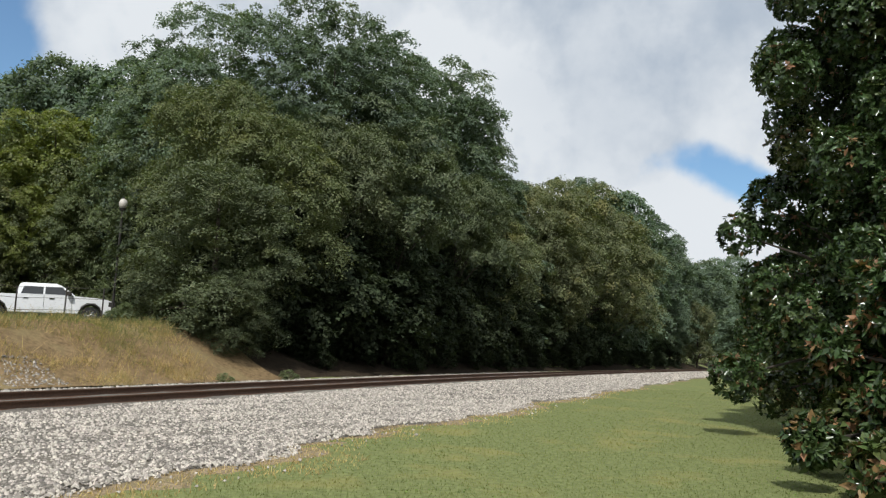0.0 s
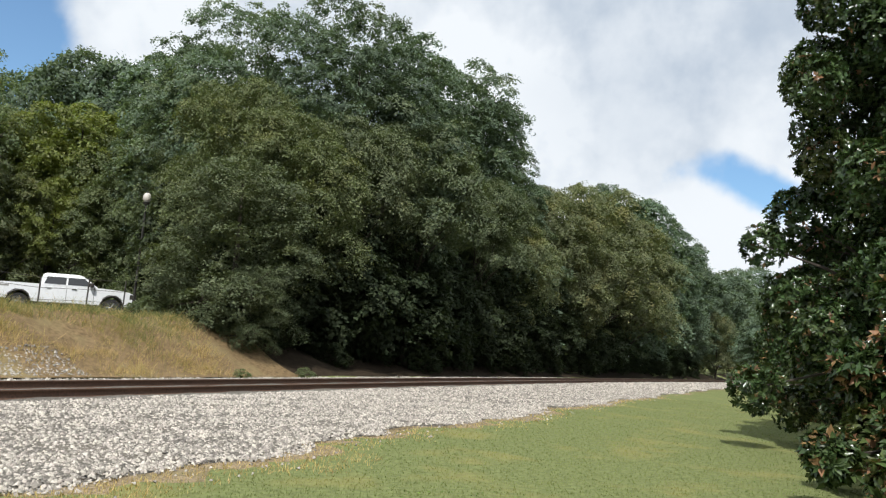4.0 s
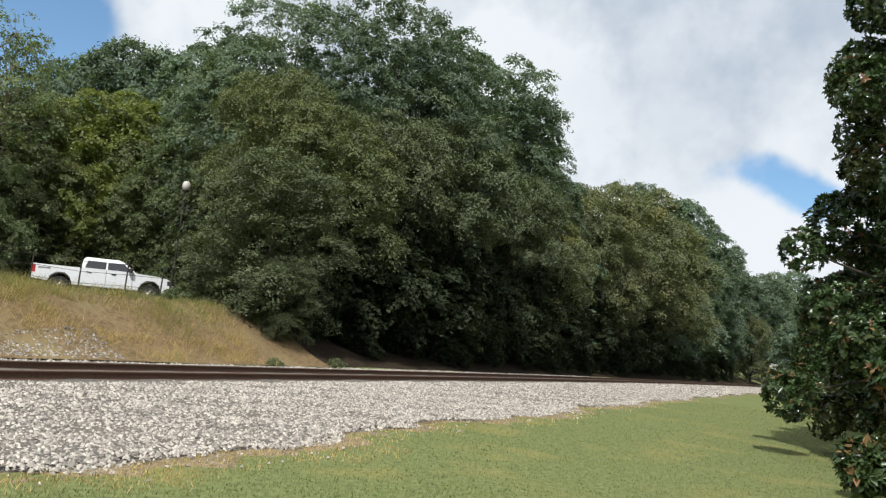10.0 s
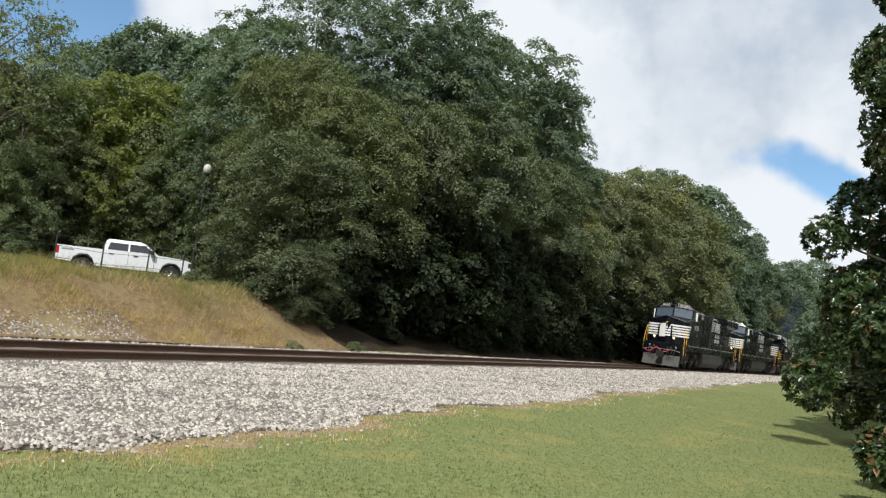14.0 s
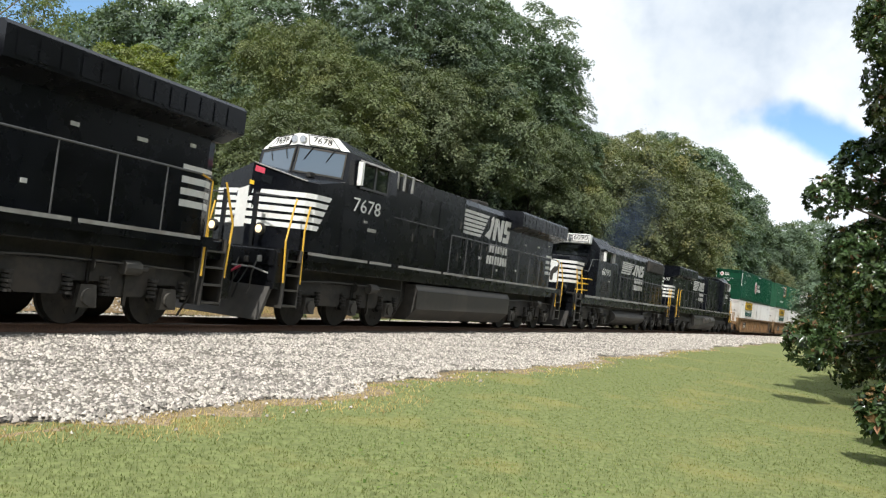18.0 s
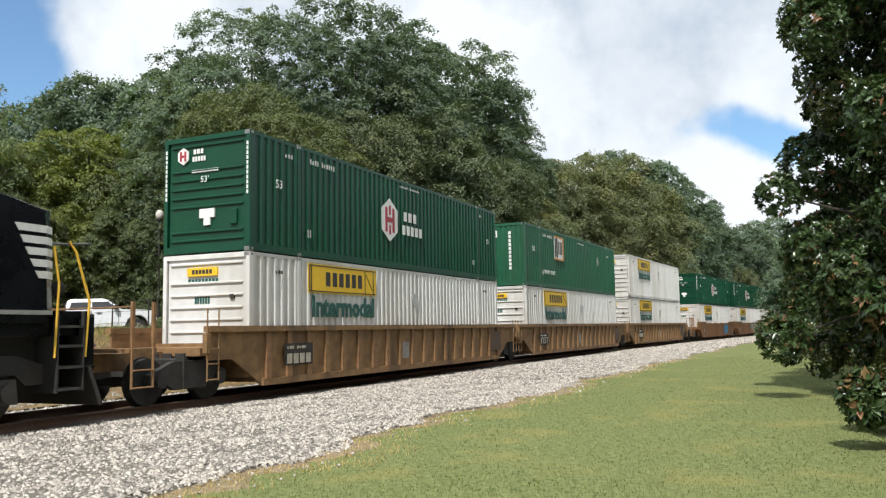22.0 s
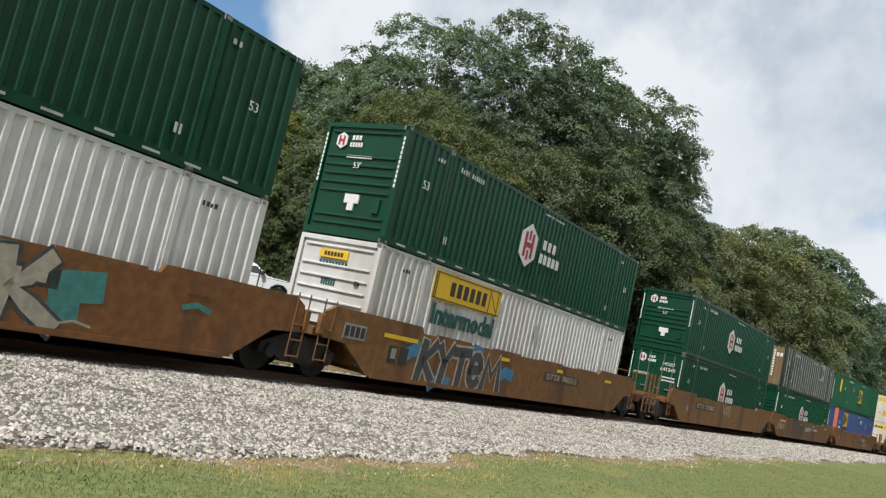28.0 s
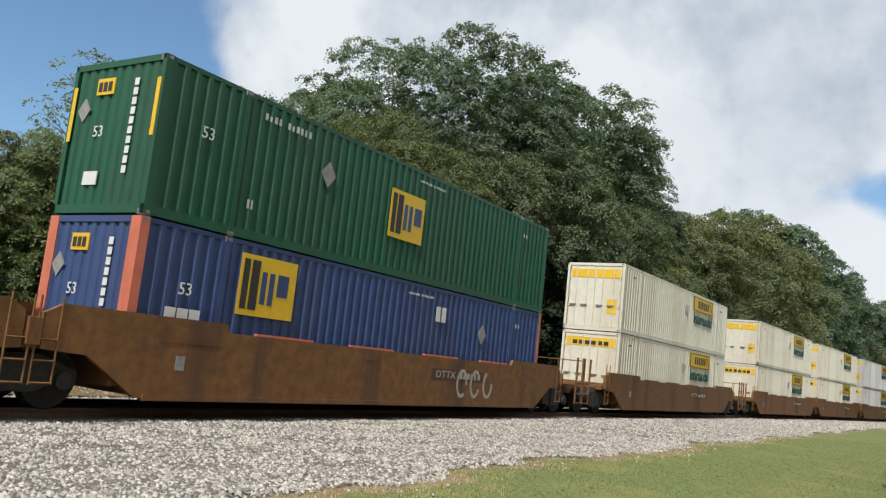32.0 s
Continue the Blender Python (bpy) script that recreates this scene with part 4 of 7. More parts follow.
# dry grass on the bank
n = 230000
tuft = rng_g.integers(0, 2400, n)
ts, td, th = rng_g.uniform(-14, 26.5, 2400), 3.5 + 9.0 * rng_g.random(2400) ** 0.8, rng_g.uniform(0.45, 1.6, 2400)
spill = np.where(rng_g.random(n) < 0.22, 0.7, 0.17)
bs, bd = ts[tuft] + spill * rng_g.normal(size=n), td[tuft] + spill * rng_g.normal(size=n)
bx, by = on_track(bs, bd)
bare = (np.sin(bs * 0.8 + 0.6) * np.sin(bd * 1.4 + bs * 0.35) > 0.45) | ((bs > 12.2) & (bs < 16.0) & (bd < 4.6 + 0.5 * np.sin(bs * 2.0)) & (rng_g.random(n) < 0.8))
keep = ~(bare & (bd < 6.4)) & (bx < 21.6 + 0.42 * (bd - 3.3) + rng_g.random(n) * 1.2)
bx, by, bd, th = bx[keep], by[keep], bd[keep], th[tuft][keep]
tall = (0.26 + 0.09 * smooth(5.0, 7.0, bd) * (1 - 0.6 * smooth(16.0, 21.0, bx)) - 0.20 * smooth(7.4, 9.0, bd)) * th
straw = rng_g.random(len(bx)) < np.clip(0.94 - 0.60 * smooth(4.8, 6.8, bd + 0.8 * np.sin(bx * 0.7)), 0, 1)
for sel, mat, name, label in ((straw, M_STRAW, "dry_grass", "tall tan dry grass on the bank"), (~straw, M_BLADE, "green_grass", "tall yellow-green grass on top of the bank")):
    blades(bx[sel], by[sel], tall[sel] * rng_g.uniform(0.5, 1.25, sel.sum()), np.full(sel.sum(), 0.013), rng_g, mat, name, label, "grass", 0.55)
scatter_stones(1000, (11.6, 16.4), (3.5, 4.9), (0.025, 0.05), rng_g, M_BANK_STONE, "bank_stones", gravel, 0.08, on_land=True)


# ---- train: shared pieces ----
TRAIN = []      # thing, offset of its front from the first load, its two bearing points, height over the rails, own turn
WHEELS = []     # wheelset, offset along the train, centre in its bogie, radius


def mesh_of(bm, *mats):
    me = bpy.data.meshes.new("piece")
    bm.to_mesh(me)
    bm.free()
    for m in mats:
        me.materials.append(m)
    return me


def wheelset_mesh(r):
    bm = bmesh.new()
    for y in (-0.755, 0.755):
        o = 0.06 if y > 0 else -0.06
        disc(bm, (0, y + o * 0.2, 0), "y", r, 0.13, 24)
        disc(bm, (0, y - o * 1.3, 0), "y", r + 0.03, 0.035, 24)
        disc(bm, (0, y + o * 1.4, 0), "y", 0.12, 0.10, 10)
        for k in range(6):
            a = k * math.pi / 3
            box(bm, math.cos(a) * r * 0.55 - 0.05, math.cos(a) * r * 0.55 + 0.05, y + o * 1.2 - 0.012, y + o * 1.2 + 0.012, math.sin(a) * r * 0.55 - 0.05, math.sin(a) * r * 0.55 + 0.05)
    rod(bm, [(0, -1.0, 0), (0, 1.0, 0)], 0.09, 8)
    return mesh_of(bm, M_GRIME)


WHEEL_BIG, WHEEL_SMALL = wheelset_mesh(0.53), wheelset_mesh(0.47)


def add_wheelset(parent, x, off, me, r, roll=-1):
    ob = shared("wheelset", me, parent, pose(x, 0, r))
    WHEELS.append((ob, off, x, r, roll))


def car_bogie_meshes():
    bm = bmesh.new()
    prof = [(-1.15, 0.42), (-1.15, 0.62), (-0.5, 0.86), (0.5, 0.86), (1.15, 0.62), (1.15, 0.42), (0.7, 0.42), (0.45, 0.28), (-0.45, 0.28), (-0.7, 0.42)]
    prism(bm, prof, -0.07, 0.07)
    box(bm, -0.22, 0.22, -0.10, 0.10, 0.30, 0.80)
    for x in (-0.89, 0.89):
        disc(bm, (x, -0.10, 0.47), "y", 0.14, 0.12, 12)
    side = mesh_of(bm, M_GRIME)
    bm = boxed(-0.28, 0.28, -1.0, 1.0, 0.5, 0.92, bevel=0.03)
    return side, mesh_of(bm, M_GRIME)


BOGIE_SIDE, BOLSTER = car_bogie_meshes()


def car_bogie(parent, x, off):
    b = shared("bogie", BOLSTER, parent, pose(x, 0, 0))
    for y in (-1.08, 1.08):
        shared("side_frame", BOGIE_SIDE, b, pose(0, y, 0, 0, 0, 0 if y < 0 else 180))
    for dx in (-0.89, 0.89):
        add_wheelset(b, dx, off + x, WHEEL_SMALL, 0.47)


# ---- containers ----
CL, CW, CH = 16.15, 2.59, 2.886


def corrugated(y, face, x0, x1, z0, z1, period=0.28, depth=0.045):
    """A pressed steel wall with upright ribs; face is -1 or 1, the way it looks."""
    xs, ys = [], []
    n = max(1, round((x1 - x0) / period))
    p = (x1 - x0) / n
    for i in range(n):
        a = x0 + i * p
        for f, o in ((0.0, 0), (0.30, 0), (0.42, 1), (0.86, 1)):
            xs.append(a + f * p)
            ys.append(y - face * depth * o)
    xs.append(x1)
    ys.append(y)
    bm = bmesh.new()
    lo = [bm.verts.new((a, b, z0)) for a, b in zip(xs, ys)]
    hi = [bm.verts.new((a, b, z1)) for a, b in zip(xs, ys)]
    for i in range(len(xs) - 1):
        q = (lo[i], lo[i + 1], hi[i + 1], hi[i])
        bm.faces.new(q if face < 0 else q[::-1])
    return bm


def container_frame():
    bm = bmesh.new()
    for y in (-CW / 2, CW / 2 - 0.10):
        box(bm, 0.0, CL, y, y + 0.10, 0.02, 0.20)
        box(bm, 0.0, CL, y + 0.02, y + 0.09, CH - 0.09, CH - 0.005)
        for x in (0.0, CL - 0.17, 1.96, CL - 2.08):
            box(bm, x, x + (0.17 if x in (0.0, CL - 0.17) else 0.12), y - (0.004 if y < 0 else -0.0), y + 0.104, 0.02, CH - 0.01)
    for x in (0.0, CL - 0.16):
        box(bm, x + 0.002, x + 0.158, -CW / 2 + 0.1, CW / 2 - 0.1, 0.03, 0.19)
        box(bm, x + 0.002, x + 0.158, -CW / 2 + 0.1, CW / 2 - 0.1, CH - 0.12, CH - 0.004)
    return bm


def casting_mesh():
    bm = boxed(-0.09, 0.09, -0.085, 0.085, 0.0, 0.118, bevel=0.012)
    box(bm, -0.045, 0.045, -0.092, -0.08, 0.03, 0.09)
    return mesh_of(bm, M_STEEL)


CASTING = casting_mesh()
FRAMES, SIDES, ROOFS, END_RIBS = {}, {}, {}, {}


def plate(x0, x1, z0, z1, y=-CW / 2 - 0.006, t=0.008):
    return boxed(x0, x1, y - t, y, z0, z1)


def outline(bm, pts, y, t=0.008):
    return prism(bm, pts, y - t, y)


def bars(parent, x0, x1, z, h, mat, n, y=-CW / 2 - 0.007, name="marking", gap=0.35):
    """Writing that cannot be read: a row of plain bars."""
    w = (x1 - x0) / (n + (n - 1) * gap)
    if h > 0.21:
        for i in range(n):
            a = x0 + i * w * (1 + gap)
            part("letter_bar", boxed(a, a + w, y - 0.006, y, z - h / 2, z + h / 2), mat, parent)
        return None
    bm = bmesh.new()
    for i in range(n):
        a = x0 + i * w * (1 + gap)
        short = (i * 37 + n * 11) % 5
        if n > 6 and i == n // 2 - 1:
            continue
        box(bm, a, a + w * (1.0 - 0.09 * short), y - 0.006, y, z - h / 2, z + h / 2 * (1.0 if short != 3 else 0.55))
    return part(name, bm, mat, parent)


def end_bars(parent, y0, y1, z, h, mat, n, x=-0.006, name="marking", gap=0.35, upright=False):
    bm = bmesh.new()
    if upright:
        w = (h) / (n + (n - 1) * gap)
        for i in range(n):
            a = z + i * w * (1 + gap)
            box(bm, x - 0.006, x, y0, y1, a, a + w)
    else:
        w = (y1 - y0) / (n + (n - 1) * gap)
        for i in range(n):
            a = y0 + i * w * (1 + gap)
            box(bm, x - 0.006, x, a, a + w, z - h / 2, z + h / 2)
    return part(name, bm, mat, parent)


def container(off, upper, style, doors=False, label="", dashes=False):
    t = tagged(new("container"), label, "container", "containers on the train")
    paint = {"hub": M_GREEN, "white": M_CWHITE, "cream": M_CREAM, "emp": M_FADED_GREEN, "old": M_OLD_GREEN, "blue": M_BLUE}[style]
    trim = {"old": M_OLD_GREEN, "blue": M_BLUE}.get(style, paint)
    key = style
    if key not in FRAMES:
        FRAMES[key] = mesh_of(container_frame(), trim)
        if style == "old":
            bm = bmesh.new()
            box(bm, 0.15, CL - 0.15, -CW / 2 + 0.03, -CW / 2 + 0.05, 0.18, CH - 0.08)
            SIDES[key] = mesh_of(bm, paint)
        else:
            bm = corrugated(-CW / 2 + 0.012, -1, 0.17, CL - 0.17, 0.19, CH - 0.08)
            SIDES[key] = mesh_of(bm, paint)
        bm = boxed(0.02, CL - 0.02, -CW / 2 + 0.03, CW / 2 - 0.03, CH - 0.05, CH - 0.012)
        for i in range(30):
            x = 0.4 + i * 0.53
            box(bm, x, x + 0.22, -CW / 2 + 0.12, CW / 2 - 0.12, CH - 0.012, CH + 0.006)
        ROOFS[key] = mesh_of(bm, paint)
    shared("frame", FRAMES[key], t)
    shared("side_panel", SIDES[key], t)
    shared("side_panel", SIDES[key], t, pose(CL, 0, 0, 0, 0, 180))
    shared("roof", ROOFS[key], t)
    part("floor", boxed(0.05, CL - 0.05, -1.2, 1.2, 0.05, 0.16), M_GRIME, t)
    for x in (0.09, 2.02, CL - 2.02, CL - 0.09):
        for z in (0.0, CH - 0.118):
            shared("corner_casting", CASTING, t, pose(x, -CW / 2 + 0.083, z))
    if style == "old":
        for i in range(24):
            x = 0.72 + i * 0.64
            part("side_post", boxed(x - 0.022, x + 0.022, -CW / 2 - 0.012, -CW / 2 + 0.03, 0.19, CH - 0.09, bevel=0.008), M_SILL, t)
    # ends
    bm = bmesh.new()
    if doors:
        box(bm, 0.07, 0.09, -1.16, 1.16, 0.19, CH - 0.12)
        for y0, y1 in ((-1.16, -0.012), (0.012, 1.16)):
            part("end_door", boxed(0.03, 0.07, y0, y1, 0.20, CH - 0.13, bevel=0.01), M_TAN if style == "old" else paint, t, "steel door with locking bars")
    elif style in ("emp", "blue", "old"):
        n = 9
        ring = []
        for i in range(n):
            for f, x in ((0.0, 0.05), (0.22, 0.05), (0.34, 0.02), (0.80, 0.02), (0.92, 0.05)):
                ring.append((x, -1.16 + (i + f) * 2.32 / n))
        ring += [(0.05, 1.16), (0.09, 1.16), (0.09, -1.16)]
        prism(bm, ring, 0.18, CH - 0.11, "z")
    else:
        box(bm, 0.05, 0.09, -1.16, 1.16, 0.18, CH - 0.11)
        if style not in END_RIBS:
            END_RIBS[style] = mesh_of(boxed(0.005, 0.05, -1.08, 1.08, 0.0, 0.06, bevel=0.014), paint)
        levels = (0.30, 0.50, 1.12, 1.34, 1.56, 1.78, 2.00, 2.62) if style == "hub" else (0.42, 0.71, 1.00, 1.29, 1.58, 1.87, 2.16, 2.62)
        for z in levels:
            shared("end_rib", END_RIBS[style], t, pose(0, 0, z))
    end_paint = M_TAN if style == "old" else paint
    part("end_wall", bm, end_paint, t)
    part("rear_wall", boxed(CL - 0.09, CL - 0.04, -1.16, 1.16, 0.18, CH - 0.11), paint, t)
    if doors:
        for y in (-0.85, -0.35, 0.35, 0.85):
            b = part("lock_bar", rod(bmesh.new(), [(0.0, y, 0.14), (0.0, y, CH - 0.12)], 0.020, 6), M_STEEL if style != "cream" else M_CREAM, t)
            part("handle", boxed(-0.03, 0.01, y - 0.05, y + 0.24, 1.05, 1.11), M_STEEL, b)
        for z in (0.45, 1.0, 1.6, 2.2):
            for y in (-1.15, 1.09):
                part("hinge", boxed(0.0, 0.04, y, y + 0.07, z, z + 0.16), paint, t)
    # markings
    if style == "hub":
        for cy, r, face in ((-1, 0.60, "side"), (0.72, 0.19, "end")):
            hexa = [(r * math.sin(a), 1.12 * r * math.cos(a)) for a in (math.pi / 3 * k for k in range(6))]
            if face == "side":
                logo = part("logo", outline(bmesh.new(), [(6.9 + p[0], 1.50 + p[1]) for p in hexa], -CW / 2 - 0.004), M_WHITE, t, "white hexagon with red bars")
                bm = bmesh.new()
                for x0, x1, z0, z1 in ((6.60, 6.74, 1.12, 1.88), (7.06, 7.20, 1.12, 1.88), (6.74, 7.06, 1.42, 1.58), (6.84, 6.96, 1.66, 1.95), (6.84, 6.96, 1.05, 1.34)):
                    box(bm, x0, x1, -CW / 2 - 0.018, -CW / 2 - 0.011, z0, z1)
                part("logo_mark", bm, M_CRIMSON, logo)
                bars(t, 7.85, 8.75, 1.72, 0.30, M_WHITE, 3, name="name_plate", gap=0.55)
                bars(t, 7.75, 9.15, 1.28, 0.30, M_WHITE, 5, name="name_plate", gap=0.5)
            else:
                z = 2.42
                bm = bmesh.new()
                prism(bm, [(cy + p[0], z + p[1]) for p in hexa], 0.0, 0.03, "x")
                logo = part("logo", bm, M_WHITE, t)
                bm = bmesh.new()
                for a, b2 in ((-0.10, -0.04), (0.04, 0.10)):
                    box(bm, -0.008, 0.0, cy + a, cy + b2, z - 0.12, z + 0.12)
                box(bm, -0.008, 0.0, cy - 0.04, cy + 0.04, z - 0.03, z + 0.03)
                part("logo_mark", bm, M_CRIMSON, logo)
                end_bars(t, 0.12, 0.42, z + 0.09, 0.12, M_WHITE, 3, 0.03)
                end_bars(t, 0.05, 0.45, z - 0.09, 0.12, M_WHITE, 5, 0.03)
        if not doors:
            letters("53'", 0.22, M_WHITE, t, front_text(0.0, 0.05, 1.80), depth=0.004)
            end_bars(t, -0.35, 0.45, 2.02, 0.07, M_WHITE, 12, 0.012)
            part("label_plate", boxed(0.0, 0.045, -0.25, 0.20, 0.86, 1.08), M_WHITE, t)
            part("label_plate", boxed(0.0, 0.045, -0.12, 0.07, 0.68, 0.86), M_WHITE, t)
            part("vent_box", boxed(-0.015, 0.05, -0.92, -0.72, 0.66, 1.02, bevel=0.01), M_GREEN, t)
        else:
            letters("HGIU", 0.25, M_WHITE, t, front_text(0.026, -0.60, 2.28), depth=0.004)
            letters("641240", 0.25, M_WHITE, t, front_text(0.026, -0.60, 2.02), depth=0.004)
            letters("WARNING", 0.17, M_WHITE, t, front_text(0.026, 0.65, 1.65), depth=0.004)
            end_bars(t, -1.0, -0.3, 1.65, 0.07, M_WHITE, 9, 0.028)
            end_bars(t, -1.0, -0.3, 1.50, 0.07, M_WHITE, 8, 0.028)
        for y in (-1.25, 1.21):
            end_bars(t, y, y + 0.05, 1.35, 1.25, M_WHITE, 11, -0.002, upright=True)
        letters("53", 0.30, M_WHITE, t, side_text(1.15, -CW / 2 - 0.004, 1.72), depth=0.004)
        bars(t, 1.40, 1.72, 2.50, 0.10, M_PALE, 3, gap=0.6)
        if not upper and off == 147.0:
            letters("HGIU 650100", 0.20, M_PALE, t, side_text(3.3, -CW / 2 - 0.004, 2.52), "reporting_mark", depth=0.003, width=1.7)
        else:
            bars(t, 2.5, 3.7, 2.54, 0.13, M_PALE, 11, gap=0.7)
        bars(t, 7.6, 9.0, 2.66, 0.06, M_PALE, 18, gap=0.6)
        bars(t, 2.38, 2.55, 0.62, 0.20, M_PALE, 2, gap=0.6)
        bars(t, 14.35, 14.6, 2.5, 0.10, M_PALE, 2, gap=0.6)
        bars(t, 13.6, 13.78, 0.62, 0.18, M_PALE, 2, gap=0.5)
        letters("53", 0.26, M_WHITE, t, side_text(15.2, -CW / 2 - 0.004, 1.55), depth=0.004)
    if style in ("white", "cream"):
        a = 2.38 if not doors else 9.6
        sign = part("sign", plate(a, a + 3.6, 2.00, 2.76), M_SIGN, t, "yellow sign with dark brand bars")
        y = -CW / 2 - 0.015
        bars(sign, a + 0.85, a + 2.75, 2.38, 0.38, M_INK, 6, y, "name_plate", 0.55)
        bm = bmesh.new()
        for k in (0.06, 0.14, 2.92, 3.40):
            box(bm, a + k, a + k + 0.035, y - 0.006, y, 2.06, 2.70)
        for z in (2.03, 2.70):
            box(bm, a + 0.06, a + 3.54, y - 0.006, y, z, z + 0.03)
        rod(bm, [(a + 3.0, y, 2.6), (a + 3.36, y, 2.15)], 0.015, 4)
        part("sign_border", bm, M_INK, sign)
        letters("Intermodal", 0.74, M_TEAL, t, side_text(a + 1.85, -CW / 2 - 0.002, 1.62), "lettering", "dark green lettering", 0.006, 3.25, 0.026)
        bm = bmesh.new()
        outline(bm, [(8.36, 2.06), (8.44, 2.14), (8.76, 2.14), (8.84, 2.06), (8.74, 1.82), (8.60, 1.68), (8.46, 1.82)], -CW / 2 - 0.002)
        part("emblem", bm, M_GREY_EMBLEM, t)
        if not doors:
            p = part("end_sign", boxed(0.0, 0.05, -0.35, 0.55, 2.36, 2.56), M_SIGN, t)
            end_bars(p, -0.2, 0.4, 2.46, 0.10, M_INK, 6, -0.001)
            end_bars(t, -0.35, 0.55, 2.25, 0.09, M_TEAL, 9, 0.046)
            end_bars(t, -0.10, 0.35, 1.78, 0.16, M_TEAL, 6, 0.046)
            part("reflector", boxed(0.0, 0.05, -0.85, -0.72, 1.80, 1.90), M_INK, t)
        else:
            for y0, y1, z0, z1 in ((-1.1, -0.05, 1.95, 2.62), (0.05, 1.1, 1.95, 2.62)):
                part("end_sign", boxed(0.018, 0.034, y0, y1, z0 + 0.30, z1), M_SIGN, t)
            if upper:
                part("end_sign", boxed(0.018, 0.034, -1.0, -0.6, 0.75, 1.35), M_SIGN, t)
            else:
                end_bars(t, -0.8, 0.8, 2.40, 0.16, M_INK, 6, 0.012)
        bars(t, 14.6, 14.95, 2.45, 0.09, M_INK, 4)
        bars(t, 1.0, 1.3, 2.45, 0.09, M_INK, 3)
    if style in ("emp", "blue", "old"):
        x0, z0, w = {"emp": (4.2, 1.45, 1.5), "blue": (2.4, 1.45, 1.6), "old": (10.6, 1.55, 1.5)}[style]
        if style == "emp" and doors is False and label.endswith("box"):
            x0, z0, w = 7.0, 0.95, 1.5
        face = M_SIGN if style != "emp" or x0 > 5 else M_WHITE
        logo = part("logo", plate(x0, x0 + w, z0, z0 + 1.2), M_GRAF if style == "old" else face, t, "square sign with dark and blue bars")
        y = -CW / 2 - 0.015
        for a, b2, c, d in ((0.08, 0.24, 0.12, 1.1), (0.30, 0.52, 0.12, 1.1)):
            part("logo_bar", boxed(x0 + a, x0 + b2, y - 0.006, y, z0 + c, z0 + d), M_INK, logo)
        if face is M_WHITE:
            for a, b2, c, d in ((0.0, 1.5, 0.0, 0.08), (0.0, 1.5, 1.12, 1.2), (1.30, 1.5, 0.08, 1.12)):
                part("logo_border", boxed(x0 + a, x0 + b2, y - 0.006, y, z0 + c, z0 + d), M_ORANGE, logo)
            for a in (0.62, 0.86, 1.08):
                part("logo_bar", boxed(x0 + a, x0 + a + 0.14, y - 0.006, y, z0 + 0.3, z0 + 0.95), M_INK, logo)
        else:
            for a, b2, c, d in ((0.60, 0.74, 0.25, 0.9), (0.82, 0.96, 0.25, 0.9), (1.06, 1.38, 0.45, 0.9)):
                part("logo_bar", boxed(x0 + a, x0 + b2, y - 0.006, y, z0 + c, z0 + d), M_BLUE, logo)
        letters("53", 0.32, M_WHITE, t, side_text(1.15, -CW / 2 - 0.004, 1.75), depth=0.004)
        bars(t, 2.5, 3.9, 2.52, 0.14, M_PALE, 11, gap=0.7)
        bars(t, 2.32, 2.5, 0.7, 0.18, M_PALE, 2, gap=0.6)
        bars(t, 8.2, 9.4, 2.6, 0.06, M_PALE, 18, gap=0.6)
        bars(t, 14.3, 14.6, 2.3, 0.11, M_PALE, 2, gap=0.6)
        bm = bmesh.new()
        outline(bm, [(4.6 if x0 > 5 else 12.2, 1.55), (4.85 if x0 > 5 else 12.45, 1.85), (4.6 if x0 > 5 else 12.2, 2.15), (4.35 if x0 > 5 else 11.95, 1.85)], -CW / 2 - 0.005)
        part("placard", bm, M_SILL, t, "diamond-shaped grey placard")
        if style == "emp" and x0 < 5:
            letters("TOPLIFT ONLY", 0.26, M_WHITE, t, side_text(3.4, -CW / 2 - 0.004, 0.75), "stencil", depth=0.004, width=1.7)
        p = part("end_logo", boxed(-0.002, 0.02, 0.05, 0.55, 2.25, 2.56), M_SIGN if style != "emp" or x0 > 5 else M_WHITE, t)
        end_bars(p, 0.12, 0.5, 2.40, 0.18, M_INK, 3, -0.004)
        letters("53", 0.30, M_WHITE, t, front_text(0.016, 0.35, 1.55), depth=0.004)
        part("label_plate", boxed(0.0, 0.02, 0.15, 0.55, 0.55, 0.80), M_WHITE, t)
        end_bars(t, -0.62, -0.50, 0.75, 1.75, M_WHITE, 10, 0.018, upright=True)
        if style == "emp" and x0 > 5:
            for y0 in (-1.24, 1.14):
                part("stripe", boxed(-0.012, 0.0, y0, y0 + 0.10, 1.4, 2.45), M_SIGN, t)
        bm = bmesh.new()
        prism(bm, [(0.85, 1.75), (1.03, 1.98), (0.85, 2.21), (0.67, 1.98)], -0.004, 0.02, "x")
        part("placard", bm, M_SILL, t)
        if style == "blue":
            for y0 in (-CW / 2 - 0.006, CW / 2 - 0.26):
                part("corner_post", boxed(-0.008, 0.18, y0, y0 + 0.262, 0.0, CH - 0.01), M_SALMON, t, "salmon pink corner post")
            part("corner_post", boxed(CL - 0.16, CL + 0.008, -CW / 2 - 0.006, -CW / 2 + 0.2, 0.0, CH - 0.01), M_SALMON, t)
            bars(t, 0.75, 1.55, 1.2, 0.42, M_WHITE, 3, gap=0.15)
            end_bars(t, -0.1, 0.5, 1.0, 0.3, M_WHITE, 3, 0.012)
            bars(t, 9.6, 10.1, 2.2, 0.4, M_WHITE, 2)
        if style == "old":
            end_bars(t, -1.1, -0.7, 2.2, 0.25, M_WHITE, 2, 0.012)
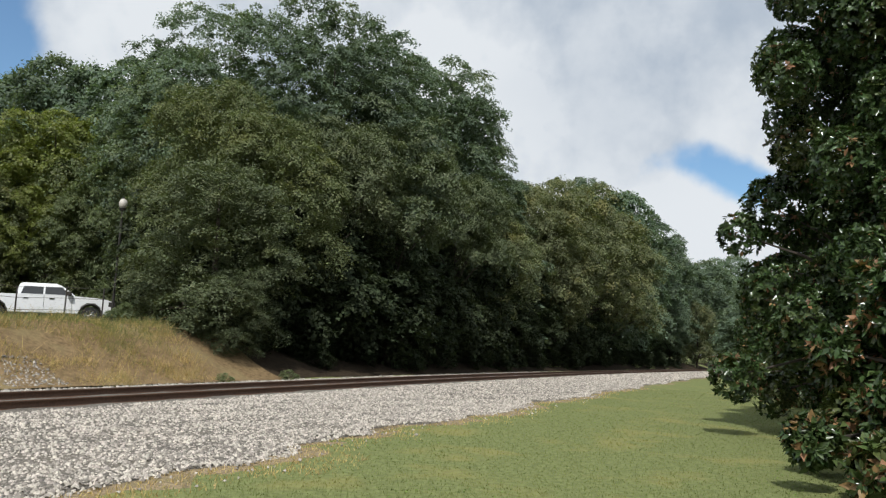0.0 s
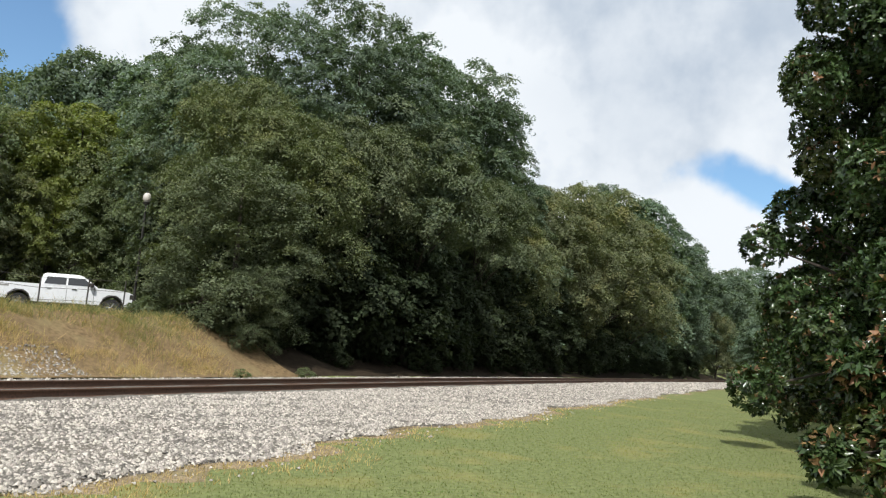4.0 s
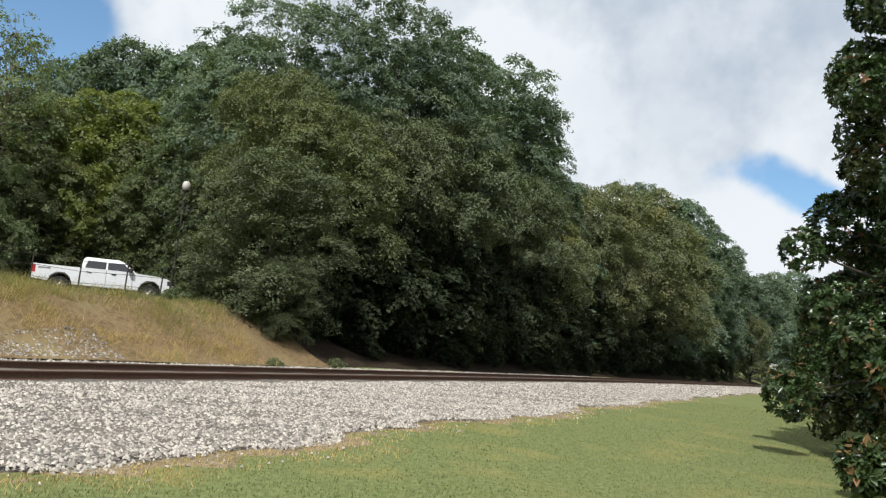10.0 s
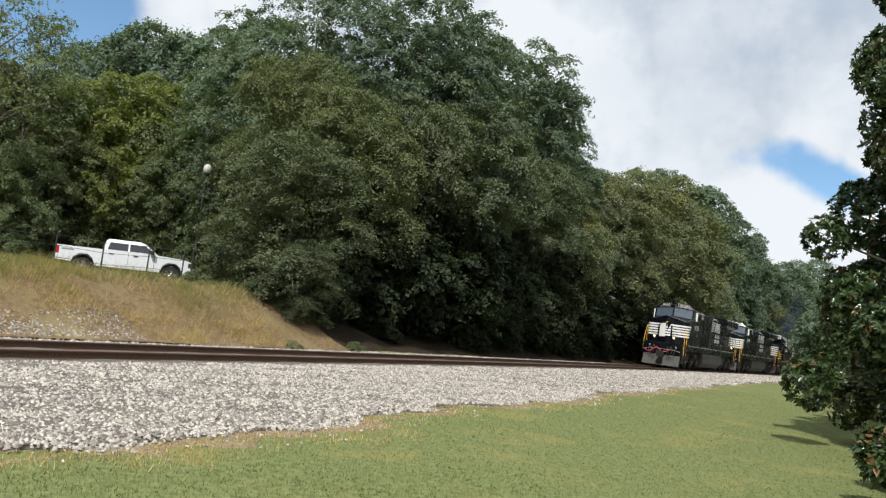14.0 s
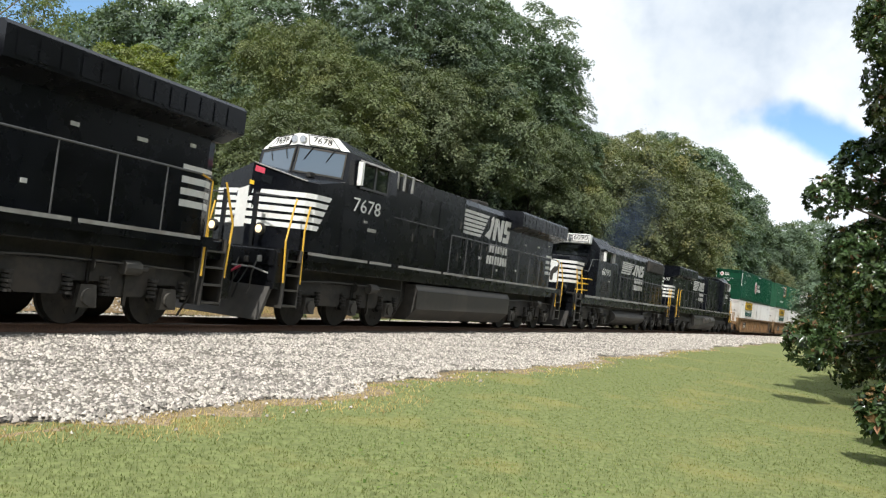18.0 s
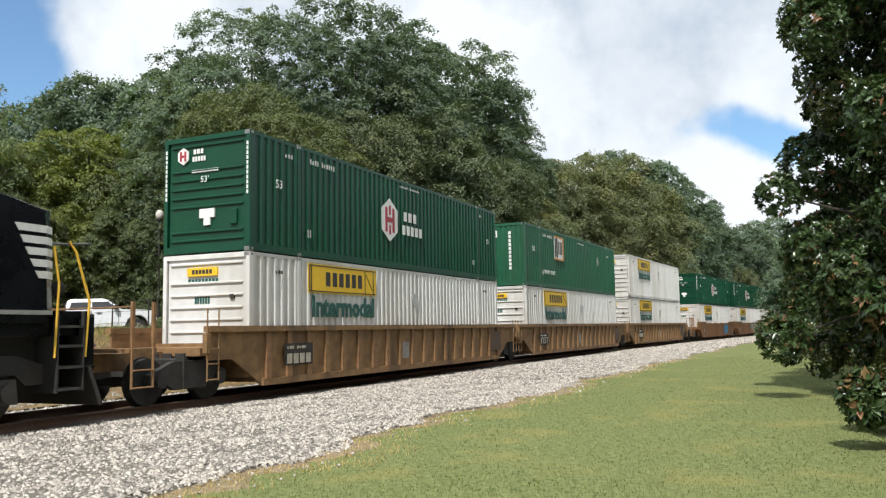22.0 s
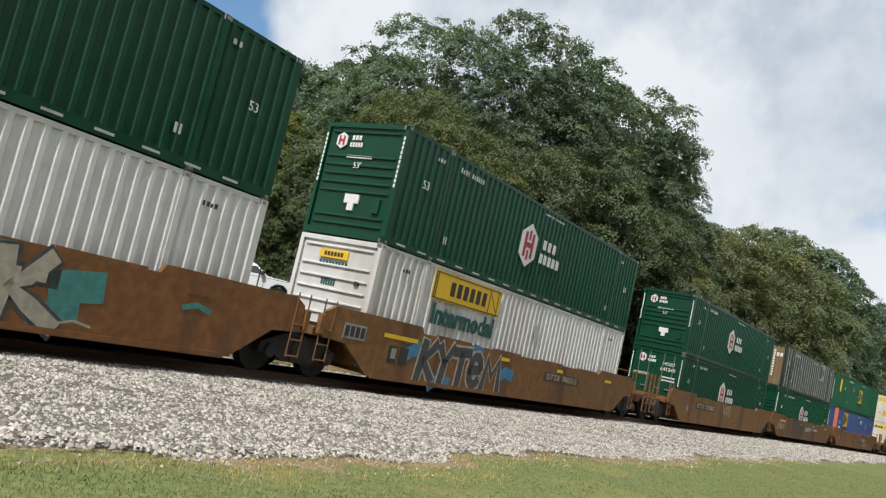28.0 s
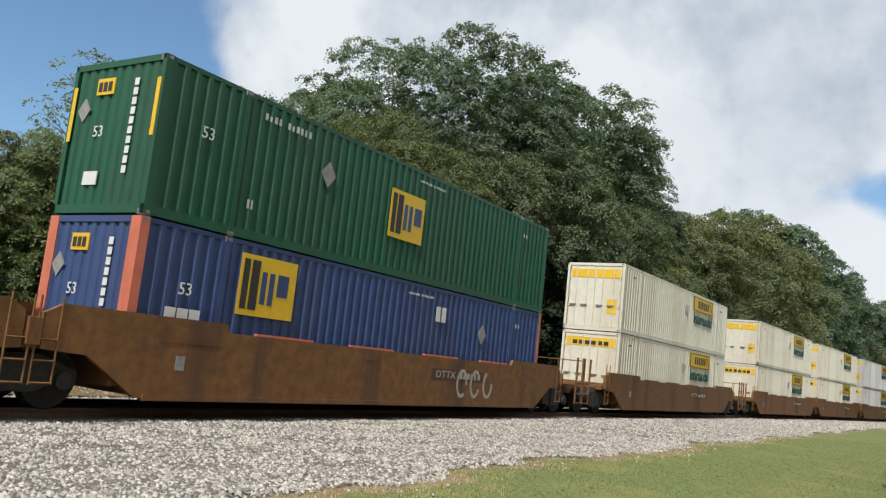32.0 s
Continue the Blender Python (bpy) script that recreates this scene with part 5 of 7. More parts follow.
    if dashes:
        for i in range(17):
            part("reflective_dash", boxed(0.5 + i * 0.90, 0.86 + i * 0.90, -CW / 2 - 0.014, -CW / 2 - 0.006, 0.08, 0.125), M_PALE, t)
    if style == "white":
        for i in range(7):
            x = 1.0 + i * 2.3
            part("reflective_dash", boxed(x, x + 0.3, -CW / 2 - 0.012, -CW / 2 - 0.004, 0.09, 0.12), M_SIGN if i % 2 else M_SILL, t)
    TRAIN.append((t, off, 0.0, CL, 0.43 + (2.896 if upper else 0.0), None))
    return t


# ---- well cars ----
def car_side(kind):
    bm = bmesh.new()
    if kind == "smooth":
        prof = [(-1.55, 0.95), (-1.55, 1.50), (-1.25, 1.66), (2.1, 1.66), (2.2, 1.50), (13.95, 1.50), (14.05, 1.66), (17.4, 1.66), (17.7, 1.50), (17.7, 0.95), (16.9, 0.90), (15.9, 0.26), (0.25, 0.26), (-0.75, 0.90)]
        prism(bm, prof, -1.47, -1.37)
        box(bm, 0.4, 15.75, -1.50, -1.36, 0.22, 0.32)
    else:
        prof = [(-1.55, 0.85), (-1.55, 1.45), (17.7, 1.45), (17.7, 0.85), (16.9, 0.85), (15.9, 0.26), (0.25, 0.26), (-0.75, 0.85)]
        prism(bm, prof, -1.40, -1.34)
        box(bm, -1.6, 17.75, -1.50, -1.32, 1.45, 1.58)
        box(bm, 0.3, 15.85, -1.46, -1.33, 0.20, 0.36)
    return bm


def rib_mesh():
    bm = bmesh.new()
    prism(bm, [(-0.09, 0.36), (0.09, 0.36), (0.09, 1.45), (-0.09, 1.45)], -1.47, -1.40)
    return mesh_of(bm, M_TANCAR)


RIB = rib_mesh()


def well_car(off, kind, first, last, number_bars=True, label="", art=0):
    paint = M_TANCAR if kind == "ribbed" else M_REDCAR
    t = tagged(new("well_car"), label, "well car", "cars of the train")
    if kind not in SIDES:
        SIDES[kind] = mesh_of(car_side(kind), paint)
    shared("side_wall", SIDES[kind], t)
    shared("side_wall", SIDES[kind], t, pose(16.15, 0, 0, 0, 0, 180))
    if kind == "ribbed":
        for i in range(19):
            shared("rib", RIB, t, pose(0.5 + i * 0.84, 0, 0))
    part("floor", boxed(0.3, 15.85, -1.34, 1.34, 0.28, 0.40), paint, t)
    for x0, x1, out_end in ((-1.75, 0.0, first), (16.15, 17.9, last)):
        part("end_deck", boxed(x0, x1, -1.36, 1.36, 0.95, 1.12), paint, t)
        part("bulkhead", boxed(x0 + 1.55 if x0 < 0 else x0 + 0.1, x1 - 0.1 if x0 < 0 else x1 - 1.55, -1.34, 1.34, 0.42, 1.2), paint, t)
        side = -1 if x0 < 0 else 1
        xe = (x0 if x0 < 0 else x1)
        # ladder at the corner
        lad = bmesh.new()
        xa = xe + (0.10 if x0 < 0 else -0.45)
        for x in (xa, xa + 0.36):
            rod(lad, [(x, -1.47, 0.42), (x, -1.47, 1.95 if out_end else 1.75)], 0.018, 5)
        for z in (0.45, 0.78, 1.10):
            rod(lad, [(xa, -1.48, z), (xa + 0.36, -1.48, z)], 0.016, 5)
        part("ladder", lad, M_TANCAR if kind == "ribbed" else M_REDCAR, t)
        part("jack_plate", boxed(xe + (0.02 if x0 < 0 else -0.16), xe + (0.16 if x0 < 0 else -0.02), -1.52, -1.40, 1.00, 1.42, bevel=0.01), paint, t)
        if out_end:
            xo = xe + side * 2.0
            a, b = min(xe, xo), max(xe, xo)
            part("draft_sill", boxed(a, b, -0.35, 0.35, 0.70, 1.05), paint, t)
            part("platform", boxed(xo - 0.7 if side > 0 else xo, xo if side > 0 else xo + 0.7, -1.42, 1.42, 1.08, 1.16), paint, t, "grated end platform")
            rails = bmesh.new()
            for x in ((xo + 0.06, xo + 0.60) if side < 0 else (xo - 0.06, xo - 0.60)):
                for y in (-1.42, 1.42):
                    rod(rails, [(x, y, 0.40), (x, y, 2.05)], 0.028, 6)
                box(rails, x - 0.035, x + 0.035, -1.46, -1.40, 1.25, 2.05)
            for z in (0.42, 0.75):
                rod(rails, [(xo + side * -0.06, -1.44, z), (xo + side * -0.60, -1.44, z)], 0.018, 5)
            rod(rails, [(xo + side * -0.06, -1.42, 1.95), (xo + side * -0.06, 1.42, 1.95)], 0.018, 5)
            part("end_railing", rails, paint, t)
            panel = bmesh.new()
            for k in range(7):
                box(panel, xe + side * 0.25, xe + side * 0.29, -1.2 + k * 0.36, -1.2 + k * 0.36 + 0.25, 0.55, 1.02)
            part("grating", panel, M_GRIME, t)
            cp = bmesh.new()
            box(cp, min(xo, xo + side * 0.35), max(xo, xo + side * 0.35), -0.13, 0.13, 0.72, 1.0, bevel=0.03)
            part("coupler", cp, M_GRIME, t)
            hs = bmesh.new()
            rod(hs, [(xo, -0.5, 0.85), (xo + side * 0.2, -0.5, 0.45), (xo + side * 0.55, -0.45, 0.35)], 0.03, 5)
            part("brake_hose", hs, M_RUBBER, t)
        else:
            cp = bmesh.new()
            box(cp, min(xe, xe + side * 0.15), max(xe, xe + side * 0.15), -0.3, 0.3, 0.70, 1.02, bevel=0.03)
            part("articulation", cp, M_GRIME, t)
    car_bogie(t, -1.80, off)
    if last:
        car_bogie(t, 17.95, off)
    # markings on the side facing the lawn
    y = -1.472 if kind == "smooth" else -1.405
    if kind == "smooth":
        for x, z, w in ((0.6, 1.22, 1.4), (6.4, 1.25, 0.5), (10.3, 1.25, 0.45), (14.6, 1.25, 0.6)):
            part("reflector", boxed(x, x + w, y - 0.008, y, z, z + 0.10), M_SIGN if art == 3 or art == 5 else M_REDCAR, t)
        part("label_plate", boxed(1.0, 1.2, y - 0.008, y, 0.75, 1.0), M_SILL, t)
        if art == 4:
            part("patch", boxed(2.3, 5.6, y - 0.004, y, 0.92, 1.28), M_PATCH, t)
        if number_bars and art == 4:
            letters("DTTX", 0.30, M_GRAF, t, side_text(3.1, y - 0.008, 1.10), "reporting_mark", depth=0.003, width=1.15)
            letters("727827", 0.30, M_GRAF, t, side_text(4.7, y - 0.008, 1.10), "reporting_mark", depth=0.003, width=1.5)
        elif number_bars and art != 1:
            part("patch", boxed(9.4, 12.2, y - 0.004, y, 0.90, 1.20), M_PATCH, t)
            letters("DTTX", 0.27, M_GRAF, t, side_text(10.1, y - 0.008, 1.05), "reporting_mark", depth=0.003, width=1.0)
            if art == 3:
                letters("766212", 0.27, M_GRAF, t, side_text(11.4, y - 0.008, 1.05), "reporting_mark", depth=0.003, width=1.2)
            else:
                bars(t, 10.85, 12.0, 1.05, 0.17, M_GRAF, 6, y - 0.006, gap=0.5)
        for x in (2.9, 5.9, 9.0, 12.0):
            part("load_guide", boxed(x, x + 1.7, -1.46, -1.38, 1.50, 1.545), M_SALMON if art == 6 else M_REDCAR, t)
    else:
        part("patch", boxed(1.1, 2.3, y - 0.075, y - 0.07, 0.62, 1.15), M_GRIME, t)
        if off == 19.8:
            letters("125T", 0.40, M_GRAF, t, side_text(1.7, y - 0.078, 0.80), "stencil", depth=0.003, width=1.0)
        else:
            bars(t, 1.2, 2.2, 0.78, 0.24, M_GRAF, 4, y - 0.076)
        bars(t, 1.2, 2.0, 1.05, 0.07, M_GRAF, 8, y - 0.076)
        for k, (a, b) in enumerate(((7.2, 7.9),)):
            part("patch", boxed(a + 0.1, b - 0.05, y - 0.004, y, 0.55, 1.05), M_SILL if k == 0 else M_GRIME, t)
        part("patch", boxed(14.8, 15.9, y - 0.075, y - 0.07, 0.55, 1.30), M_PATCH, t)
    # graffiti: rounded paint strokes
    def stroke(mat, pts, w=0.05, out=0.006):
        P = np.array(pts, dtype=float)
        d = np.diff(P, axis=0)
        d /= np.linalg.norm(d, axis=1, keepdims=True) + 1e-9
        m = np.vstack([d[:1], d[:-1] + d[1:], d[-1:]])
        m /= np.linalg.norm(m, axis=1, keepdims=True) + 1e-6
        n = np.stack([-m[:, 1], m[:, 0]], 1) * w
        P[0] -= d[0] * w * 0.6
        P[-1] += d[-1] * w * 0.6
        bm = bmesh.new()
        rows = [[bm.verts.new((q[0], y - o, q[1])) for q in (p + k, p - k) for o in (out, out - 0.004)] for p, k in zip(P, n)]
        for u, v in zip(rows, rows[1:]):
            for i, j in ((0, 2), (2, 3), (3, 1), (1, 0)):
                bm.faces.new((u[i], u[j], v[j], v[i]))
        part("graffiti", bm, mat, t, "sprayed graffiti stroke")
    def outlined(inner, outer, pts, w):
        stroke(outer, pts, w * 1.45, 0.006)
        stroke(inner, pts, w, 0.011)
    def ring(cx, cz, rx, rz, a0=0, a1=360, n=12):
        return [(cx + rx * math.cos(radians(a0 + (a1 - a0) * i / n)), cz + rz * math.sin(radians(a0 + (a1 - a0) * i / n))) for i in range(n + 1)]
    if art == 1:      # blue block
        part("graffiti", boxed(11.0, 13.2, y - 0.006, y, 0.45, 1.35), M_GRAF_BLUE, t, "faded blue sprayed block")
    if art == 2:      # wide pale letters
        for x, z, w in ((7.9, 1.1, 0.22), (9.3, 1.2, 0.2), (12.5, 1.0, 0.25), (12.2, 0.55, 0.16), (10.9, 1.28, 0.14)):
            stroke(M_TEAL_SPRAY, [(x - 0.3, z - 0.05), (x, z), (x + 0.35, z + 0.04)], w, 0.004)
        outlined(M_GRAF, M_GRAF_DARK, [(8.45, 0.36), (8.50, 0.85), (8.42, 1.30)], 0.15)
        outlined(M_GRAF, M_GRAF_DARK, [(8.45, 1.28)] + ring(8.75, 1.05, 0.32, 0.22, 80, -80, 7) + [(8.5, 0.80)], 0.11)
        outlined(M_GRAF, M_GRAF_DARK, [(9.25, 0.36), (9.40, 0.70), (9.62, 1.02), (9.80, 0.70), (9.92, 0.36)], 0.14)
        outlined(M_GRAF, M_GRAF_DARK, [(9.38, 0.55), (9.82, 0.57)], 0.08)
        outlined(M_GRAF, M_GRAF_DARK, [(10.85, 1.22), (10.6, 1.32), (10.32, 1.18), (10.40, 0.92), (10.75, 0.78), (10.88, 0.56), (10.6, 0.36), (10.25, 0.46)], 0.13)
        outlined(M_GRAF, M_GRAF_DARK, [(11.30, 0.34), (11.36, 0.85), (11.30, 1.32)], 0.15)
        outlined(M_GRAF, M_GRAF_DARK, [(12.0, 1.34), (11.7, 1.0), (11.48, 0.84), (11.8, 0.62), (12.25, 0.34)], 0.13)
        stroke(M_GRAF, [(12.3, 0.40), (12.6, 0.48), (12.9, 0.42)], 0.02)
        stroke(M_TEAL_SPRAY, [(14.6, 1.0), (14.9, 1.08), (15.2, 1.0)], 0.05)
    if art == 3:
        for x, z in ((4.1, 1.0), (8.9, 0.85), (6.9, 1.3), (5.4, 0.36)):
            stroke(M_GRAF_BLUE, [(x - 2.5, z - 0.1), (x - 2.1, z + 0.08), (x - 1.7, z)], 0.17, 0.004)
        for pts in ([(4.35, 0.36), (4.48, 1.30)], [(5.0, 1.30), (4.52, 0.85), (5.0, 0.38)], [(5.2, 1.28), (5.5, 0.9), (5.85, 1.30)], [(5.5, 0.9), (5.42, 0.36)],
                    [(5.95, 1.22), (6.72, 1.26)], [(6.33, 1.2), (6.30, 0.36)], ring(7.12, 0.82, 0.30, 0.40, 10, 320, 9), [(6.85, 0.82), (7.36, 0.86)],
                    [(7.62, 0.36), (7.75, 1.22), (8.08, 0.72), (8.40, 1.24), (8.56, 0.36)]):
            outlined(M_GRAF_DARK, M_GRAF, [(p[0] - 2.1, p[1]) for p in pts], 0.135)
        part("unit_digits", boxed(-0.9, -0.1, y - 0.012, y - 0.004, 1.02, 1.36), M_SILL, t)
        bars(t, -0.85, -0.15, 1.19, 0.24, M_INK, 4, y - 0.010)
        bars(t, 0.9, 1.7, 0.85, 0.42, M_INK, 2, y, gap=0.3)
        stroke(M_TEAL_SPRAY, [(1.5, 1.22), (1.9, 1.28), (2.3, 1.18)], 0.05)
    if art == 4:
        stroke(M_GRAF, [(6.9, 1.40), (7.1, 0.95), (7.25, 1.25), (7.4, 0.92), (7.6, 1.38)], 0.022)
        stroke(M_GRAF, ring(7.85, 1.15, 0.18, 0.20), 0.022)
        stroke(M_GRAF, ring(8.25, 1.12, 0.20, 0.26), 0.022)
    if art == 5:
        for pts in ([(4.25, 0.42), (4.35, 1.28)], [(4.35, 1.26)] + ring(4.65, 0.85, 0.5, 0.40, 80, -80, 7) + [(4.3, 0.44)],
                    [(5.65, 1.26), (5.95, 0.50), (6.05, 0.50), (6.40, 1.26)], [(6.85, 1.2), (7.25, 1.28), (7.5, 1.08), (7.17, 0.88), (7.57, 0.66), (7.3, 0.42), (6.85, 0.50)]):
            outlined(M_GRAF_DARK, M_GRIME, pts, 0.15)
        part("patch", boxed(7.95, 9.75, y - 0.006, y, 0.78, 1.22), M_GRAF_DARK, t)
        bars(t, 8.1, 9.6, 1.0, 0.30, M_GRAF, 3, y - 0.007, gap=0.5)
        stroke(M_GRAF, ring(1.3, 0.85, 0.3, 0.2), 0.022)
        stroke(M_GRAF, [(0.1, 0.6), (0.35, 1.1), (0.6, 0.7), (0.85, 1.15), (1.0, 0.75)], 0.022)
        stroke(M_GRAF, ring(1.9, 1.0, 0.22, 0.26), 0.022)
    if art == 6:
        for k in range(3):
            stroke(M_GRAF, ring(11.0 + k * 0.75, 0.85, 0.25, 0.35, 60 * k, 300 + 30 * k), 0.05)
    TRAIN.append((t, off, -1.8, 17.95, 0.0, None))
    return t


HUB = "dark green corrugated container with a white hexagon logo"
JBW = "white corrugated container with a yellow sign"
# front, kind of car, ends of the articulated set, art, lower load, upper load; a load is style, doors first, label
CONSIST = [
    (0.0, "ribbed", 1, 0, 0, ("white", 0, JBW), ("hub", 0, HUB)),
    (19.8, "ribbed", 0, 0, 0, ("white", 0, JBW), ("emp", 0, "green corrugated container with a white and orange square logo")),
    (39.75, "ribbed", 0, 1, 0, ("white", 0, JBW), ("white", 0, JBW + ", rust streaks on its end")),
    (63.85, "smooth", 1, 0, 1, ("white", 0, JBW), ("hub", 0, HUB)),
    (83.4, "smooth", 0, 0, 2, ("white", 0, JBW + " above graffiti"), ("hub", 0, HUB)),
    (103.4, "smooth", 0, 1, 3, ("white", 0, JBW + " above graffiti"), ("hub", 0, HUB)),
    (127.4, "smooth", 1, 0, 4, ("hub", 1, HUB + " and doors"), ("hub", 0, HUB)),
    (147.0, "smooth", 0, 0, 5, ("hub", 0, HUB), ("old", 0, "faded dark green container with pale side posts and tan end")),
    (166.6, "smooth", 0, 1, 6, ("blue", 0, "blue corrugated container with salmon pink corner posts"), ("emp", 0, "green container with a yellow square logo on a blue box")),
    (190.3, "smooth", 1, 1, 0, ("cream", 1, "cream white container with yellow patches on its doors"), ("cream", 1, "cream white container with yellow patches on its doors")),
    (214.3, "smooth", 1, 0, 0, ("cream", 1, "cream white container with yellow patches on its doors"), ("cream", 1, "cream white container with yellow patches on its doors")),
    (233.7, "smooth", 0, 0, 0, ("cream", 1, "cream white container with yellow patches on its doors"), ("cream", 1, "cream white container with yellow patches on its doors")),
    (253.3, "smooth", 0, 1, 0, ("white", 1, JBW + " and doors to the front"), ("white", 1, JBW + " and doors to the front")),
    (277.3, "smooth", 1, 1, 0, ("white", 0, JBW), ("hub", 0, HUB)),
]
for off, kind, first, last, art, low, high in CONSIST:
    word = "yellow-brown ribbed steel well car carrying two stacked containers" if kind == "ribbed" else "rusty red-brown well car" + (" with graffiti" if art else "") + ", stacked containers on it"
    well_car(off, kind, bool(first), bool(last), True, word, art)
    container(off, False, low[0], bool(low[1]), low[2])
    container(off, True, high[0], bool(high[1]), high[2], off in (83.4, 103.4))


# ---- locomotives ----
def loft(bm, sections):
    """A closed body through rings of the same number of points."""
    rings = [[bm.verts.new(p) for p in s] for s in sections]
    n = len(rings[0])
    for a, b in zip(rings, rings[1:]):
        for k in range(n):
            bm.faces.new((a[k], a[(k + 1) % n], b[(k + 1) % n], b[k]))
    bm.faces.new(rings[0][::-1])
    bm.faces.new(rings[-1])
    bmesh.ops.recalc_face_normals(bm, faces=bm.faces)
    return bm


def stretch(t, xs, zs):
    """Sets the lengths and heights of a body by two rulers: pairs of drawn and true values, along and up."""
    seen = set()
    for ob in t.children_recursive:
        if ob.type != "MESH" or ob.name.startswith(("bogie", "axle_box", "wheel", "spring", "axle")):
            continue
        if ob.matrix_basis != Matrix():
            p = ob.matrix_basis.translation
            ob.matrix_basis.translation = (float(np.interp(p.x, *xs)), p.y, float(np.interp(p.z, *zs)) if p.z > 0.01 else p.z)
            if p.z > 0.01 or ob.data.name in seen:
                continue
            seen.add(ob.data.name)
            lengths = False
        else:
            lengths = True
        v = np.empty(len(ob.data.vertices) * 3)
        ob.data.vertices.foreach_get("co", v)
        v = v.reshape(-1, 3)
        if lengths:
            v[:, 0] = np.interp(v[:, 0], *xs)
        v[:, 2] = np.interp(v[:, 2], *zs)
        ob.data.vertices.foreach_set("co", v.ravel())
        ob.data.update()


def loco_bogie(parent, x, off, back=False):
    bm = bmesh.new()
    for y in (-1.20, 1.06):
        prof = [(-2.75, 0.62), (-2.75, 0.95), (-2.2, 1.12), (2.2, 1.12), (2.75, 0.95), (2.75, 0.62), (2.4, 0.62), (2.2, 0.80), (1.6, 0.80), (1.35, 0.55), (0.55, 0.55), (0.3, 0.80), (-0.3, 0.80), (-0.55, 0.55), (-1.35, 0.55), (-1.6, 0.80), (-2.2, 0.80), (-2.4, 0.62)]
        prism(bm, prof, y, y + 0.14)
    box(bm, -2.5, 2.5, -1.06, 1.06, 0.7, 1.0)
    b = part("bogie", bm, M_GRIME, parent)
    b.matrix_basis = pose(x, 0, 0)
    for dx in (-1.95, 0.0, 1.95):
        for y in (-1.27, 1.27):
            o = bmesh.new()
            prism(o, [(dx - 0.22, 0.34), (dx - 0.17, 0.74), (dx + 0.17, 0.74), (dx + 0.22, 0.34)], y - 0.05, y + 0.05)
            disc(o, (dx, y * 1.065, 0.53), "y", 0.15, 0.06, 12)
            part("axle_box", o, M_TANK, b)
        add_wheelset(b, dx, off + (22.3 - x if back else x), WHEEL_BIG, 0.53, 1 if back else -1)
    for dx in (-2.35, -1.55, -0.40, 0.40, 1.55, 2.35):
        o = bmesh.new()
        for k in range(5):
            disc(o, (dx, -1.25, 0.58 + k * 0.075), "z", 0.085 if k % 2 else 0.10, 0.05, 10)
        part("spring", o, M_GRIME, b)
    for dx in (-0.98, 0.98):
        o = disc(bmesh.new(), (dx, -1.30, 0.98), "x", 0.12, 0.42, 12)
        disc(o, (dx + 0.30, -1.30, 0.98), "x", 0.035, 0.3, 8)
        part("brake_cylinder", o, M_TANK, b)
        part("brake_lever", boxed(dx - 0.04, dx + 0.04, -1.24, -1.20, 0.35, 0.98), M_GRIME, b)
    part("sand_pipe", rod(bmesh.new(), [(-2.75, -1.30, 1.25), (-2.85, -1.28, 0.7), (-2.65, -1.1, 0.18)], 0.022, 5), M_GRIME, b)
    part("sand_pipe", rod(bmesh.new(), [(2.75, -1.30, 1.25), (2.85, -1.28, 0.7), (2.65, -1.1, 0.18)], 0.022, 5), M_GRIME, b)
    part("bogie_pipe", rod(bmesh.new(), [(-2.6, -1.28, 1.12), (-1.0, -1.30, 1.18), (1.0, -1.30, 1.16), (2.6, -1.28, 1.12)], 0.018, 5), M_TANK, b)


def stanchions(parent, xs, y, z0, z1, mat, name="handrail"):
    bm = bmesh.new()
    for x in xs:
        rod(bm, [(x, y, z0), (x, y, z1)], 0.017, 5)
    rod(bm, [(xs[0], y, z1), (xs[-1], y, z1)], 0.019, 5)
    return part(name, bm, mat, parent)


def step_well(parent, x, y, side, front=True):
    """Corner steps with side plates."""
    o = -1 if y < 0 else 1
    ya, yb = (min(y, y - o * 0.55), max(y, y - o * 0.55))
    for z in (0.45, 0.78, 1.10, 1.42):
        part("step", boxed(x - 0.28, x + 0.28, ya, yb, z, z + 0.04), M_TANK, parent)
    for xa in (x - 0.31, x + 0.28):
        part("step_plate", boxed(xa, xa + 0.03, ya, yb, 0.42, 1.7), M_GRIME, parent)


def grab(parent, pts, mat=None, r=0.024, name="grab_rail"):
    return part(name, rod(bmesh.new(), pts, r, 6), mat or M_YELLOW, parent)


def pony(bm, x, y0, z0, k, flat_axis="x"):
    """A rearing four-legged shape, plainly cut."""
    pts = [(0.0, 0.0), (0.12, 0.0), (0.16, 0.28), (0.30, 0.34), (0.44, 0.62), (0.36, 0.70), (0.30, 0.58), (0.20, 0.60), (0.08, 0.48), (-0.06, 0.30)]
    prism(bm, [(y0 - p[0] * k, z0 + p[1] * k) for p in pts], x - 0.006, x, "x")
    return bm


